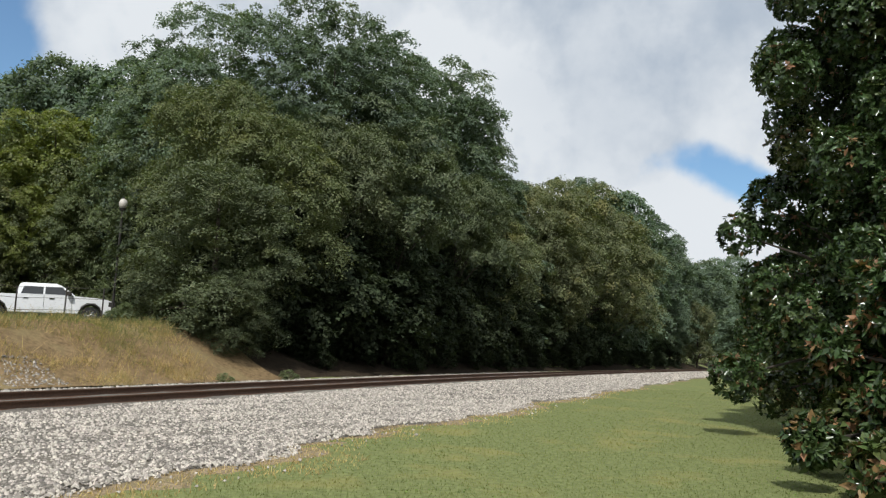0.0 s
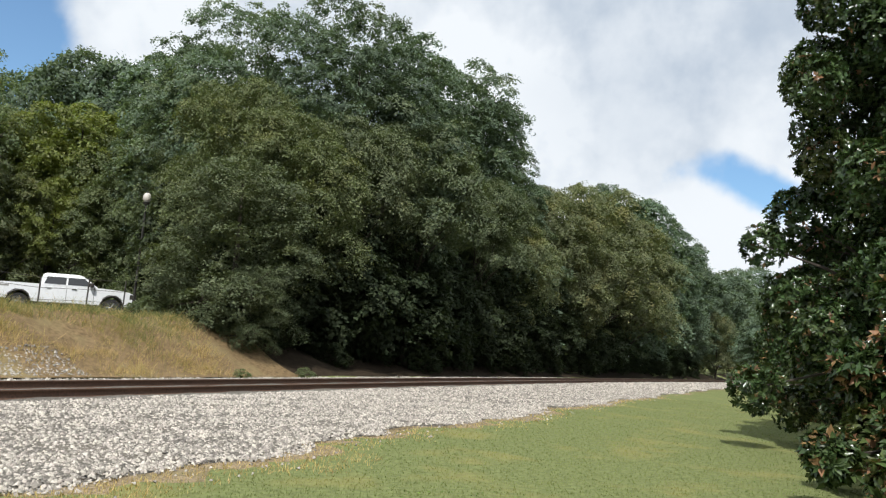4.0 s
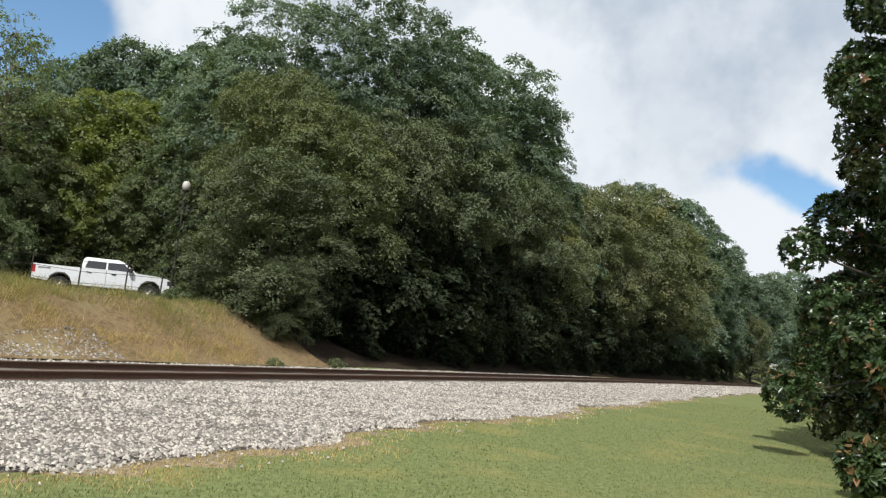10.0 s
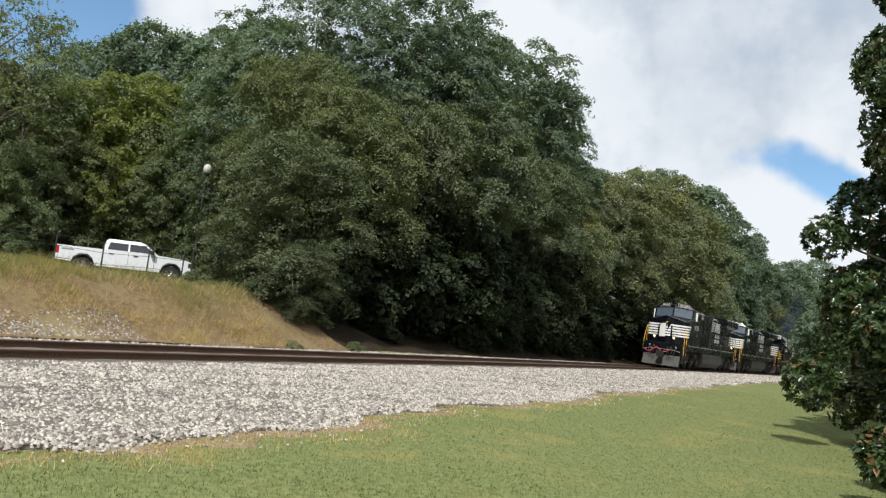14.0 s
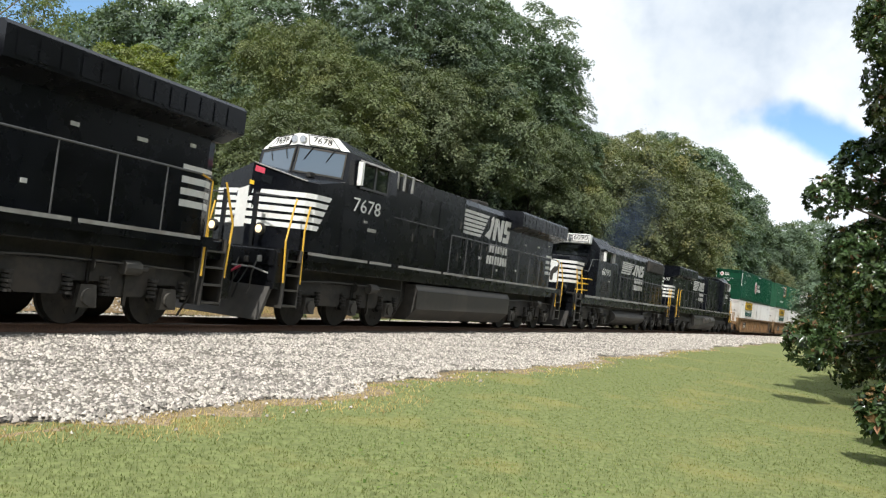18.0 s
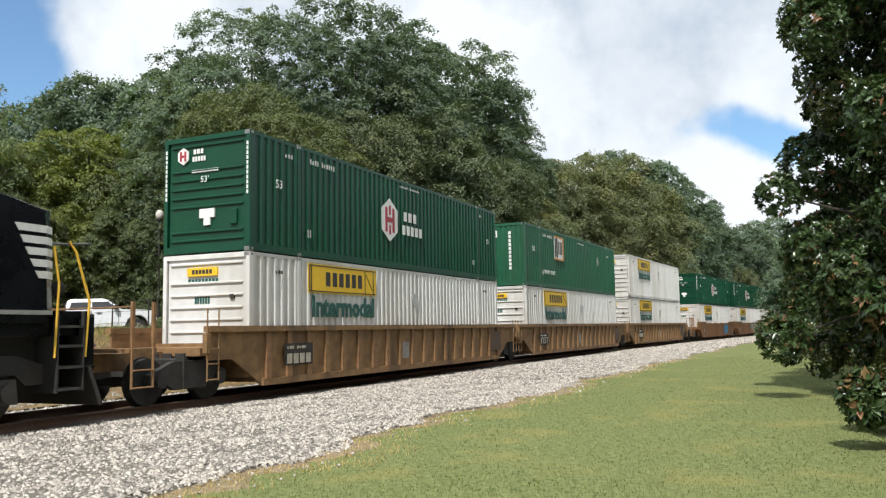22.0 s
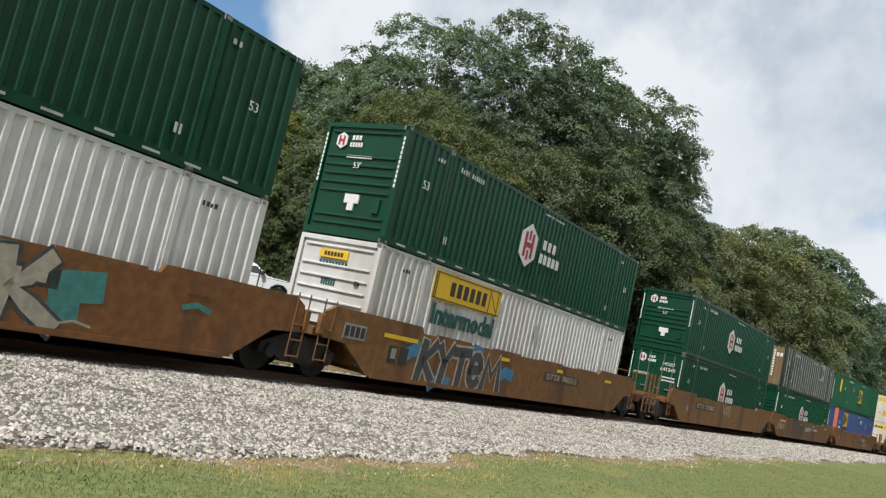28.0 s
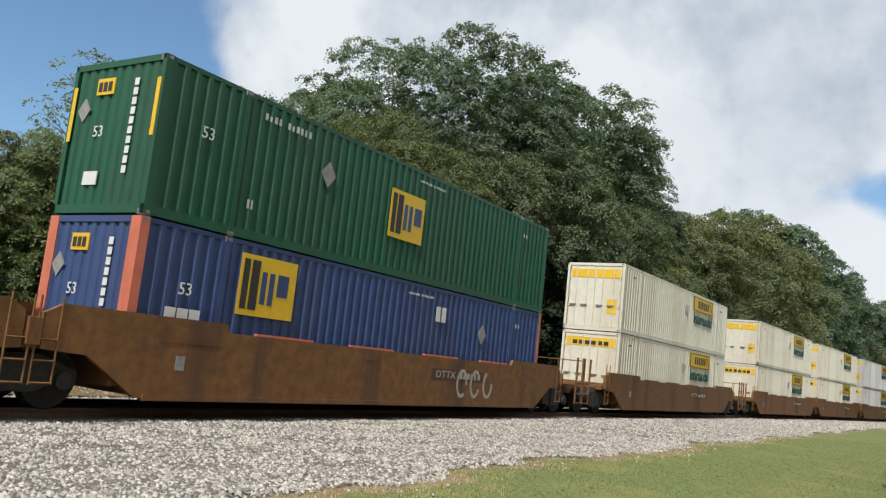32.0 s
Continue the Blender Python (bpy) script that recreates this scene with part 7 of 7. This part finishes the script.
    for a, b, c, d in ((5.75, 7.35, 2.05, 3.45), (7.6, 8.7, 2.05, 3.95), (8.9, 10.6, 2.9, 4.1), (8.9, 10.6, 2.05, 2.8)):
        for o in (-1, 1):
            part("cabinet_door", boxed(a, b, min(o * 1.275, o * 1.30), max(o * 1.275, o * 1.30), c, d, bevel=0.008), M_BLACK, t)
            part("door_latch", boxed(b - 0.14, b - 0.08, min(o * 1.29, o * 1.32), max(o * 1.29, o * 1.32), (c + d) / 2 - 0.12, (c + d) / 2 + 0.12), M_TANK, t)
    part("centre_sill", boxed(1.3, L - 1.3, -1.0, 1.0, 0.80, 1.45), M_GRIME, t)
    TRAIN.append((t, off, 4.35, 17.95, 0.0, pose(L, 0, 0, 0, 0, 180) if back else None))
    return t


def narrow_nose_loco(off, number, label):
    L = 21.8
    t = tagged(new("locomotive"), label, "locomotive", "locomotives of the train")
    part("underframe", boxed(0.75, L - 0.75, -1.40, 1.40, 1.25, 1.62, bevel=0.02), M_BLACK, t)
    for o in (-1, 1):
        part("sill", boxed(1.9, L - 1.6, min(o * 1.48, o * 1.54), max(o * 1.48, o * 1.54), 1.50, 1.66), M_BLACK, t)
        bm = bmesh.new()
        for a, b in ((2.0, 4.2), (4.35, 8.1), (8.2, 11.6), (11.75, 15.2), (15.35, 19.9)):
            box(bm, a, b, min(o * 1.54, o * 1.553), max(o * 1.54, o * 1.553), 1.56, 1.66)
        part("sill_stripe", bm, M_SILL, t, "pale grey stripe along the sill")
    bm = bmesh.new()
    loft(bm, [[(0.45, -1.3, 0.16), (0.45, 1.3, 0.16), (0.85, 1.3, 0.95), (0.85, -1.3, 0.95)], [(0.55, -1.3, 0.16), (0.55, 1.3, 0.16), (0.95, 1.3, 0.95), (0.95, -1.3, 0.95)]])
    part("plow", bm, M_GRIME, t)
    for x in (0.80, L - 1.05):
        part("pilot", boxed(x, x + 0.25, -1.45, 1.45, 0.6, 1.60, bevel=0.02), M_BLACK, t)
    for x in (0.35, L - 0.35):
        part("coupler", boxed(x - 0.5, x + 0.5, -0.18, 0.18, 0.72, 1.08, bevel=0.05), M_GRIME, t)
    part("deck", boxed(0.65, L - 0.65, -1.42, 1.42, 1.60, 1.66), M_BLACK, t)
    # short hood
    bm = bmesh.new()
    loft(bm, [[(1.70, -0.72, 1.66), (1.70, 0.72, 1.66), (1.70, 0.72, 3.05), (1.82, 0.62, 3.20), (1.82, -0.62, 3.20), (1.70, -0.72, 3.05)],
              [(1.98, -0.98, 1.66), (1.98, 0.98, 1.66), (1.98, 0.98, 3.10), (2.0, 0.86, 3.26), (2.0, -0.86, 3.26), (1.98, -0.98, 3.10)],
              [(3.65, -0.98, 1.66), (3.65, 0.98, 1.66), (3.65, 0.98, 3.16), (3.65, 0.86, 3.32), (3.65, -0.86, 3.32), (3.65, -0.98, 3.16)]])
    part("short_hood", bm, M_BLACK, t)
    for i in range(5):
        bm = bmesh.new()
        z = 3.02 - i * 0.20
        box(bm, 1.685, 1.702, -0.72, 0.72, z - 0.12, z)
        for o in (-1, 1):
            loft(bm, [[(1.69, o * 0.725, z - 0.12), (1.975, o * 0.99, z - 0.12), (1.975, o * 0.99, z), (1.69, o * 0.725, z)], [(1.70, o * 0.715, z - 0.12), (1.985, o * 0.975, z - 0.12), (1.985, o * 0.975, z), (1.70, o * 0.715, z)]])
            box(bm, 1.98, 2.9 - 0.14 * i, min(o * 0.97, o * 0.99), max(o * 0.97, o * 0.99), z - 0.12, z)
        part("nose_bar", bm, M_WHITE, t, "white bar round the nose")
    part("nose_panel", boxed(1.676, 1.70, -0.2, 0.32, 2.05, 3.0), M_WHITE, t)
    part("leaping_emblem", pony(bmesh.new(), 1.676, 0.22, 2.12, 1.0), M_INK, t)
    # cab
    bm = bmesh.new()
    loft(bm, [[(3.55, -1.48, 1.66), (3.55, 1.48, 1.66), (3.55, 1.48, 3.95), (3.55, 0.95, 4.55), (3.55, -0.95, 4.55), (3.55, -1.48, 3.95)],
              [(6.25, -1.48, 1.66), (6.25, 1.48, 1.66), (6.25, 1.48, 3.95), (6.25, 0.95, 4.55), (6.25, -0.95, 4.55), (6.25, -1.48, 3.95)]])
    cab = part("cab", bm, M_BLACK, t)
    part("windscreen", boxed(3.53, 3.56, -0.90, 0.90, 3.42, 4.02), M_DARKGLASS, cab)
    for y in (-1.25, 1.05):
        part("front_window", boxed(3.53, 3.56, y, y + 0.22, 2.9, 3.85), M_DARKGLASS, cab)
    board = part("number_board", boxed(3.22, 3.56, -1.02, 1.02, 4.10, 4.62, bevel=0.03), M_WHITE, t, "white number board with dark digits")
    for y in (-0.52, 0.56):
        letters(number, 0.34, M_INK, board, front_text(3.212, y, 4.36), "board_number", depth=0.004, width=0.74)
        bm = bmesh.new()
        for a, b, c, d in ((-0.45, 0.45, 0.17, 0.195), (-0.45, 0.45, -0.195, -0.17), (-0.45, -0.425, -0.17, 0.17), (0.425, 0.45, -0.17, 0.17)):
            box(bm, 3.208, 3.222, y + a, y + b, 4.36 + c, 4.36 + d)
        part("board_border", bm, M_INK, board)
    for z in (4.25, 4.47):
        part("headlight", disc(bmesh.new(), (3.20, 0.02, z), "x", 0.085, 0.08, 12), M_CHROME, board)
    for o in (-1, 1):
        y = o * 1.48
        ylo, yhi = min(y, y + o * 0.012), max(y, y + o * 0.012)
        for a, b in ((4.45, 5.05), (5.15, 5.75)):
            part("side_window", boxed(a, b, ylo, yhi, 3.25, 3.88), M_DARKGLASS, cab)
        for a in (4.28, 5.80):
            part("wind_deflector", boxed(a, a + 0.13, min(y, y + o * 0.12), max(y, y + o * 0.12), 3.25, 3.85), M_WHITE, cab)
        bm = bmesh.new()
        prism(bm, [(o * 1.48, 3.95), (o * 1.68, 3.86), (o * 1.66, 3.92), (o * 1.48, 4.02)], 4.2, 6.1, "x")
        part("sun_visor", bm, M_BLACK, cab)
        letters(number, 0.50, M_WHITE, t, side_text(5.0, y - 0.004, 2.75) if o < 0 else pose(5.0, y + 0.004, 2.75, 90, 0, 180), "road_number", "white road number", 0.004, 1.5)
        bm = bmesh.new()
        for k in range(3):
            for j in range(7):
                box(bm, 4.35 + k * 0.5, 4.75 + k * 0.5, min(y, y + o * 0.02), max(y, y + o * 0.02), 1.85 + j * 0.075, 1.89 + j * 0.075)
        part("louvres", bm, M_GRIME, cab)
        part("marking", boxed(5.4, 5.75, ylo, yhi, 2.36, 2.42), M_SILL, t)
    # long hood
    bm = bmesh.new()
    prism(bm, [(-0.98, 1.66), (0.98, 1.66), (0.98, 4.05), (0.80, 4.30), (-0.80, 4.30), (-0.98, 4.05)], 6.2, 20.3, "x")
    hood = part("engine_hood", bm, M_BLACK, t)
    door = mesh_of(boxed(0.0, 0.66, -0.01, 0.01, 1.8, 3.35, bevel=0.006), M_BLACK)
    for o in (-1, 1):
        for i in range(16):
            shared("hood_door", door, hood, pose(8.6 + i * 0.72, o * 0.99, 0))
    bm = bmesh.new()
    prism(bm, [(-1.35, 2.85), (-1.35, 3.25), (-1.1, 3.45), (-0.98, 3.45), (-0.98, 2.85)], 6.3, 8.0, "x")
    part("blower_duct", bm, M_BLACK, hood)
    for o in (-1, 1):
        bm = bmesh.new()
        box(bm, 14.6, 19.4, min(o * 0.97, o * 1.10), max(o * 0.97, o * 1.10), 3.45, 4.20, bevel=0.03)
        for i in range(20):
            box(bm, 14.75 + i * 0.23, 14.88 + i * 0.23, min(o * 1.10, o * 1.12), max(o * 1.10, o * 1.12), 3.52, 4.12)
        part("radiator_grille", bm, M_GRIME, hood)
    for x in (15.4, 17.0, 18.6):
        part("cooling_fan", disc(bmesh.new(), (x, 0, 4.38), "z", 0.6, 0.22, 20), M_GRIME, hood)
    part("exhaust_stack", boxed(11.0, 11.7, -0.3, 0.3, 4.3, 4.55, bevel=0.04), M_GRIME, hood)
    part("roof_hatch", boxed(8.3, 9.4, -0.6, 0.6, 4.3, 4.42), M_GRIME, hood)
    for o in (-1, 1):
        part("roof_pipe", rod(bmesh.new(), [(6.6, o * 0.78, 4.36), (20.0, o * 0.78, 4.36)], 0.03, 5), M_SILL, hood)
    for i in range(4):
        bm = bmesh.new()
        z = 3.35 - i * 0.21
        for o in (-1, 1):
            box(bm, 19.75, 20.29, min(o * 0.98, o * 1.004), max(o * 0.98, o * 1.004), z - 0.12, z)
        part("tail_bar", bm, M_WHITE, t)
    bm = bmesh.new()
    pts = [(1.28 * math.cos(a), 0.73 + 0.52 * math.sin(a)) for a in (math.pi * k / 10 for k in range(21))]
    prism(bm, [(p[0] * 1.06, p[1]) for p in pts[:-1]], 8.4, 13.6, "x")
    part("fuel_tank", bm, M_TANK, t, "rounded grey fuel tank")
    for y in (-1.18,):
        part("air_reservoir", disc(bmesh.new(), (10.8, y, 1.38), "x", 0.17, 5.0, 12), M_TANK, t)
    loco_bogie(t, 4.6, off)
    loco_bogie(t, 17.2, off)
    for x in (1.35, L - 1.35):
        for y in (-1.52, 1.52):
            step_well(t, x, y, 0)
    for y in (-1.47, 1.47):
        o = -1 if y < 0 else 1
        stanchions(t, [8.2 + i * 1.2 for i in range(11)], y, 1.66, 2.72, M_RAILING)
        for xx in (1.05, 1.66):
            grab(t, [(xx, y, 0.95), (xx + 0.05, y, 1.9), (xx - 0.12, y - o * 0.05, 2.65)])
        for xx in (L - 1.05, L - 1.66):
            grab(t, [(xx, y, 0.95), (xx, y, 2.65)])
        grab(t, [(1.75, y, 2.65), (2.3, y, 2.65), (2.7, y, 3.2), (3.5, y, 3.25)], M_RAILING, 0.018)
        part("step_edge", boxed(2.35, 2.95, min(y, y - o * 0.4), max(y, y - o * 0.4), 2.32, 2.36), M_YELLOW, t)
        part("step_edge", boxed(1.95, 2.45, min(y, y - o * 0.4), max(y, y - o * 0.4), 2.10, 2.14), M_YELLOW, t)
        part("step_edge", boxed(1.80, 2.45, min(y, y - o * 0.4), max(y, y - o * 0.4), 1.84, 1.88), M_YELLOW, t)
    for y in (-0.85, 0.85):
        lamp = part("ditch_light", disc(bmesh.new(), (0.95, y, 1.85), "x", 0.14, 0.12, 14), M_GRIME, t)
        part("lens", disc(bmesh.new(), (0.88, y, 1.85), "x", 0.10, 0.03, 14), M_CHROME, lamp)
    for o in (-1, 1):
        side_logo(t, 9.6, 2.95, 1.02, o * 1.004, o)
    stretch(t, ((0.0, 1.70, 3.55, 6.25, 8.4, 13.6, 20.3, 21.8), (0.0, 2.0, 4.15, 6.90, 8.5, 14.9, 20.5, 21.8)),
            ((0.0, 1.25, 1.66, 2.75, 3.26, 4.02, 4.30, 4.62), (0.0, 1.32, 1.75, 3.05, 3.62, 4.26, 4.60, 4.84)))
    part("centre_sill", boxed(1.3, L - 1.3, -1.0, 1.0, 0.80, 1.40), M_GRIME, t)
    TRAIN.append((t, off, 4.6, 17.2, 0.0, None))
    return t


wide_cab_loco(-92.6, "9228", False, False, "black wide-cab diesel locomotive with white nose bars, leading the train")
wide_cab_loco(-70.3, "7678", True, False, "black wide-cab diesel locomotive with a white number board")
narrow_nose_loco(-48.0, "6090", "black narrow-nosed diesel locomotive with white number board and yellow rails")
wide_cab_loco(-26.2, "7607", False, True, "black diesel locomotive running long hood first, yellow handrails")


# ---- exhaust smoke ----
M_SOOT = material("exhaust_soot", (0.055, 0.073, 0.105), 0.95, spread=0.1, scale=4.0, spec=0.05)


def smoke_plume(off):
    """A thin trail of soot over the engine's stack, thicker at its foot: flecks far too many to count."""
    rng = np.random.default_rng(91)
    t = tagged(new("exhaust_smoke"), "thin blue-grey diesel smoke trailing from the engine's stack", "smoke")
    for x, z, rx, rz, n in ((0.2, 5.3, 1.0, 0.7, 7000), (1.6, 6.2, 1.7, 1.15, 24000), (4.0, 7.4, 2.4, 1.6, 22000), (7.4, 9.2, 3.2, 2.2, 16000)):
        p = rng.normal(size=(n, 3)) * np.array([rx, 0.9, rz]) * 0.52
        p *= (1 + 0.35 * np.sin(p[:, :1] * 2.1 + 1.0) * np.sin(p[:, 2:] * 2.7))
        V, F = leaf_mesh(p + np.array([x, 0, z]), unit(rng.normal(size=(n, 3))), 0.021, rng, 1.0, single=True)
        tagged(grid_mesh("puff", V, F, M_SOOT, t), kind="stuff")
    TRAIN.append((t, off, 0.0, 8.0, 0.0, None))


smoke_plume(-48.0 + 11.9)


# ---- things on top of the bank ----
def pickup(x, y, heading):
    t = tagged(new("pickup_truck"), "white four-door pickup truck parked on the street above the bank", "pickup truck")
    t.matrix_basis = pose(x, y, float(land(x, y)) + 0.03, 0, -1.5, heading) @ Matrix.Diagonal((1.05, 1.0, 1.0, 1.0))
    # front at +x; length 5.9, width 2.0
    bm = bmesh.new()
    prof = [(-2.95, 0.62), (-2.95, 1.28), (-0.98, 1.28), (-0.98, 1.30), (1.15, 1.30), (1.35, 1.27), (2.20, 1.22), (2.62, 1.16), (2.86, 1.06), (2.95, 0.90), (2.95, 0.62), (2.62, 0.50), (2.42, 0.50), (2.35, 0.80), (2.12, 0.98), (1.78, 0.98), (1.55, 0.80), (1.48, 0.48), (-1.32, 0.48), (-1.40, 0.80), (-1.62, 0.98), (-1.96, 0.98), (-2.20, 0.80), (-2.28, 0.55)]
    prism(bm, prof, -1.0, 1.0)
    body = part("body", bm, M_TRUCK, t)
    bm = bmesh.new()
    loft(bm, [[(-1.0, -0.97, 1.26), (-1.0, 0.97, 1.26), (1.34, 0.97, 1.26), (1.34, -0.97, 1.26)], [(-0.95, -0.90, 1.60), (-0.95, 0.90, 1.60), (0.92, 0.90, 1.60), (0.92, -0.90, 1.60)],
              [(-0.90, -0.85, 1.74), (-0.90, 0.85, 1.74), (0.72, 0.85, 1.74), (0.72, -0.85, 1.74)], [(-0.80, -0.76, 1.81), (-0.80, 0.76, 1.81), (0.52, 0.76, 1.81), (0.52, -0.76, 1.81)]])
    cab = part("cab", bm, M_TRUCK, t)
    for o in (-1, 1):
        for a, b, c, d in ((-0.84, 0.02, -0.74, 0.02), (0.10, 1.12, 0.10, 0.76)):
            bm = bmesh.new()
            pts = [(a, 0.965, 1.31), (b, 0.965, 1.31), (d, 0.892, 1.65), (c, 0.892, 1.65)]
            loft(bm, [[(p[0], o * (p[1] + 0.012), p[2]) for p in pts], [(p[0], o * (p[1] - 0.02), p[2]) for p in pts]])
            part("side_window", bm, M_DARKGLASS, cab)
        part("door_handle", boxed(-0.75, -0.55, min(o * 1.0, o * 1.03), max(o * 1.0, o * 1.03), 1.10, 1.14), M_CHROME, body)
        part("door_handle", boxed(0.28, 0.48, min(o * 1.0, o * 1.03), max(o * 1.0, o * 1.03), 1.10, 1.14), M_CHROME, body)
        for a in (-0.99, 0.06, 1.18):
            part("door_seam", boxed(a, a + 0.015, min(o * 0.995, o * 1.003), max(o * 0.995, o * 1.003), 0.52, 1.28), M_INK, body)
        mr = boxed(0.98, 1.16, min(o * 1.0, o * 1.24), max(o * 1.0, o * 1.24), 1.28, 1.48, bevel=0.03)
        part("mirror", mr, M_INK, body)
        part("tail_lamp", boxed(-2.965, -2.80, min(o * 0.84, o * 1.006), max(o * 0.84, o * 1.006), 0.88, 1.22), M_TAIL, body)
        part("headlight", boxed(2.68, 2.955, min(o * 0.62, o * 1.008), max(o * 0.62, o * 1.008), 0.84, 1.06), M_INK, body)
        part("running_board", boxed(-1.25, 1.42, min(o * 0.86, o * 1.02), max(o * 0.86, o * 1.02), 0.36, 0.44), M_INK, body)
        part("badge", boxed(-2.7, -2.2, min(o * 1.0, o * 1.006), max(o * 1.0, o * 1.006), 1.08, 1.16), M_SILL, body)
        for xw in (1.95, -1.79):
            arch = bmesh.new()
            rod(arch, [(xw + 0.47 * math.cos(radians(q)), o * 1.0, 0.42 + 0.52 * math.sin(radians(q))) for q in range(0, 181, 20)], 0.035, 6)
            part("wheel_arch", arch, M_INK, body)
            w = bmesh.new()
            disc(w, (xw, o * 0.88, 0.40), "y", 0.40, 0.26, 28)
            tyre = part("wheel", w, M_RUBBER, t)
            rim = bmesh.new()
            disc(rim, (xw, o * 1.0, 0.40), "y", 0.25, 0.05, 20)
            for k in range(6):
                a = k * math.pi / 3
                rod(rim, [(xw, o * 1.03, 0.40), (xw + 0.23 * math.cos(a), o * 1.03, 0.40 + 0.23 * math.sin(a))], 0.025, 4)
            part("rim", rim, M_CHROME, tyre)
    for z0, z1 in ((1.33, 1.85),):
        bm = bmesh.new()
        loft(bm, [[(1.30, -0.88, 1.31), (1.30, 0.88, 1.31), (0.80, 0.80, 1.70), (0.80, -0.80, 1.70)], [(1.24, -0.88, 1.31), (1.24, 0.88, 1.31), (0.74, 0.80, 1.70), (0.74, -0.80, 1.70)]])
        part("windscreen", bm, M_DARKGLASS, cab)
    part("front_bumper", boxed(2.80, 3.02, -0.98, 0.98, 0.48, 0.72, bevel=0.04), M_CHROME, body)
    part("grille", boxed(2.93, 2.97, -0.60, 0.60, 0.78, 1.08), M_INK, body)
    part("rear_bumper", boxed(-3.05, -2.88, -0.96, 0.96, 0.52, 0.70, bevel=0.03), M_CHROME, body)
    return t


tx, ty = at_bearing(41.95, 42.5)
pickup(tx, ty, -44.5)


def street_lamp(x, y):
    t = tagged(new("street_lamp"), "slim dark street lamp with a round frosted globe beside the street", "street lamp")
    z = float(land(x, y))
    t.matrix_basis = pose(x, y, z)
    top = 1.7 + math.hypot(x, y) * math.tan(radians(7.9)) - z
    part("post", rod(bmesh.new(), [(0, 0, 0), (0, 0, 0.5), (0, 0, 0.55), (0, 0, top - 0.28)], [0.11, 0.10, 0.06, 0.045], 10), M_GRIME, t)
    part("base", disc(bmesh.new(), (0, 0, 0.12), "z", 0.17, 0.24, 12, 0.12), M_GRIME, t)
    bm = bmesh.new()
    bmesh.ops.create_uvsphere(bm, u_segments=18, v_segments=12, radius=0.20, matrix=Matrix.Translation((0, 0, top)) @ Matrix.Diagonal((0.9, 0.9, 1.15, 1)))
    part("globe", bm, M_GLOBE, t, "round frosted lamp globe")
    part("collar", disc(bmesh.new(), (0, 0, top - 0.25), "z", 0.12, 0.10, 12, 0.16), M_GRIME, t)
    part("finial", disc(bmesh.new(), (0, 0, top + 0.26), "z", 0.07, 0.10, 8, 0.01), M_GRIME, t)


lx, ly = at_bearing(46.0, 38.6)
street_lamp(lx, ly)


def wire_fence():
    t = tagged(new("wire_fence"), "thin dark wire fence with slim posts along the bank", "fence")
    ends = [at_bearing(az, 34.5) for az in (28.0, 31.2, 34.4, 37.6, 40.4, 43.2, 45.4)]
    tops = []
    for x, y in ends:
        z = float(land(x, y))
        part("post", rod(bmesh.new(), [(x, y, z - 0.2), (x, y, z + 1.35)], 0.030, 6), M_INK, t)
        tops.append((x, y, z))
    for h in (0.45, 0.9, 1.3):
        part("wire", rod(bmesh.new(), [(x, y, z + h) for x, y, z in tops], 0.008, 4), M_INK, t)


wire_fence()


# ---- what moves ----
SPEED = 17.32


def lead(t):
    """Where the front of the first container is, along the track."""
    return 15.27 + (22.0 - t) * SPEED


TIMES = [0.0, 0.1] + [float(t) for t in range(1, 32)] + [31.9, 32.0]


def motions():
    for ob, off, a, b, z, turn in TRAIN:
        own = pose(0, 0, z) @ (turn or Matrix())
        walk(ob, [(t, riding(lead(t) + off, a, b) @ own) for t in TIMES])
    # wheels roll while they are near enough to be seen
    for ob, off, x, r, roll in WHEELS:
        t0 = max(0.0, min(32.0, 22.0 + (15.27 + off - 75.0) / SPEED))
        t1 = max(0.0, min(32.0, 22.0 + (15.27 + off + 12.0) / SPEED))
        f0, f1 = round(t0 * FPS), round(t1 * FPS)
        rows = [(0.0, pose(x, 0, r))] if f0 > 0 else []
        rows += [(f / FPS, pose(x, 0, r, 0, roll * math.degrees((f - f0) / FPS * SPEED / r) % 360, 0)) for f in range(f0, f1 + 1)]
        if f1 < 960:
            rows.append((32.0, rows[-1][1]))
        walk(ob, rows)


motions()
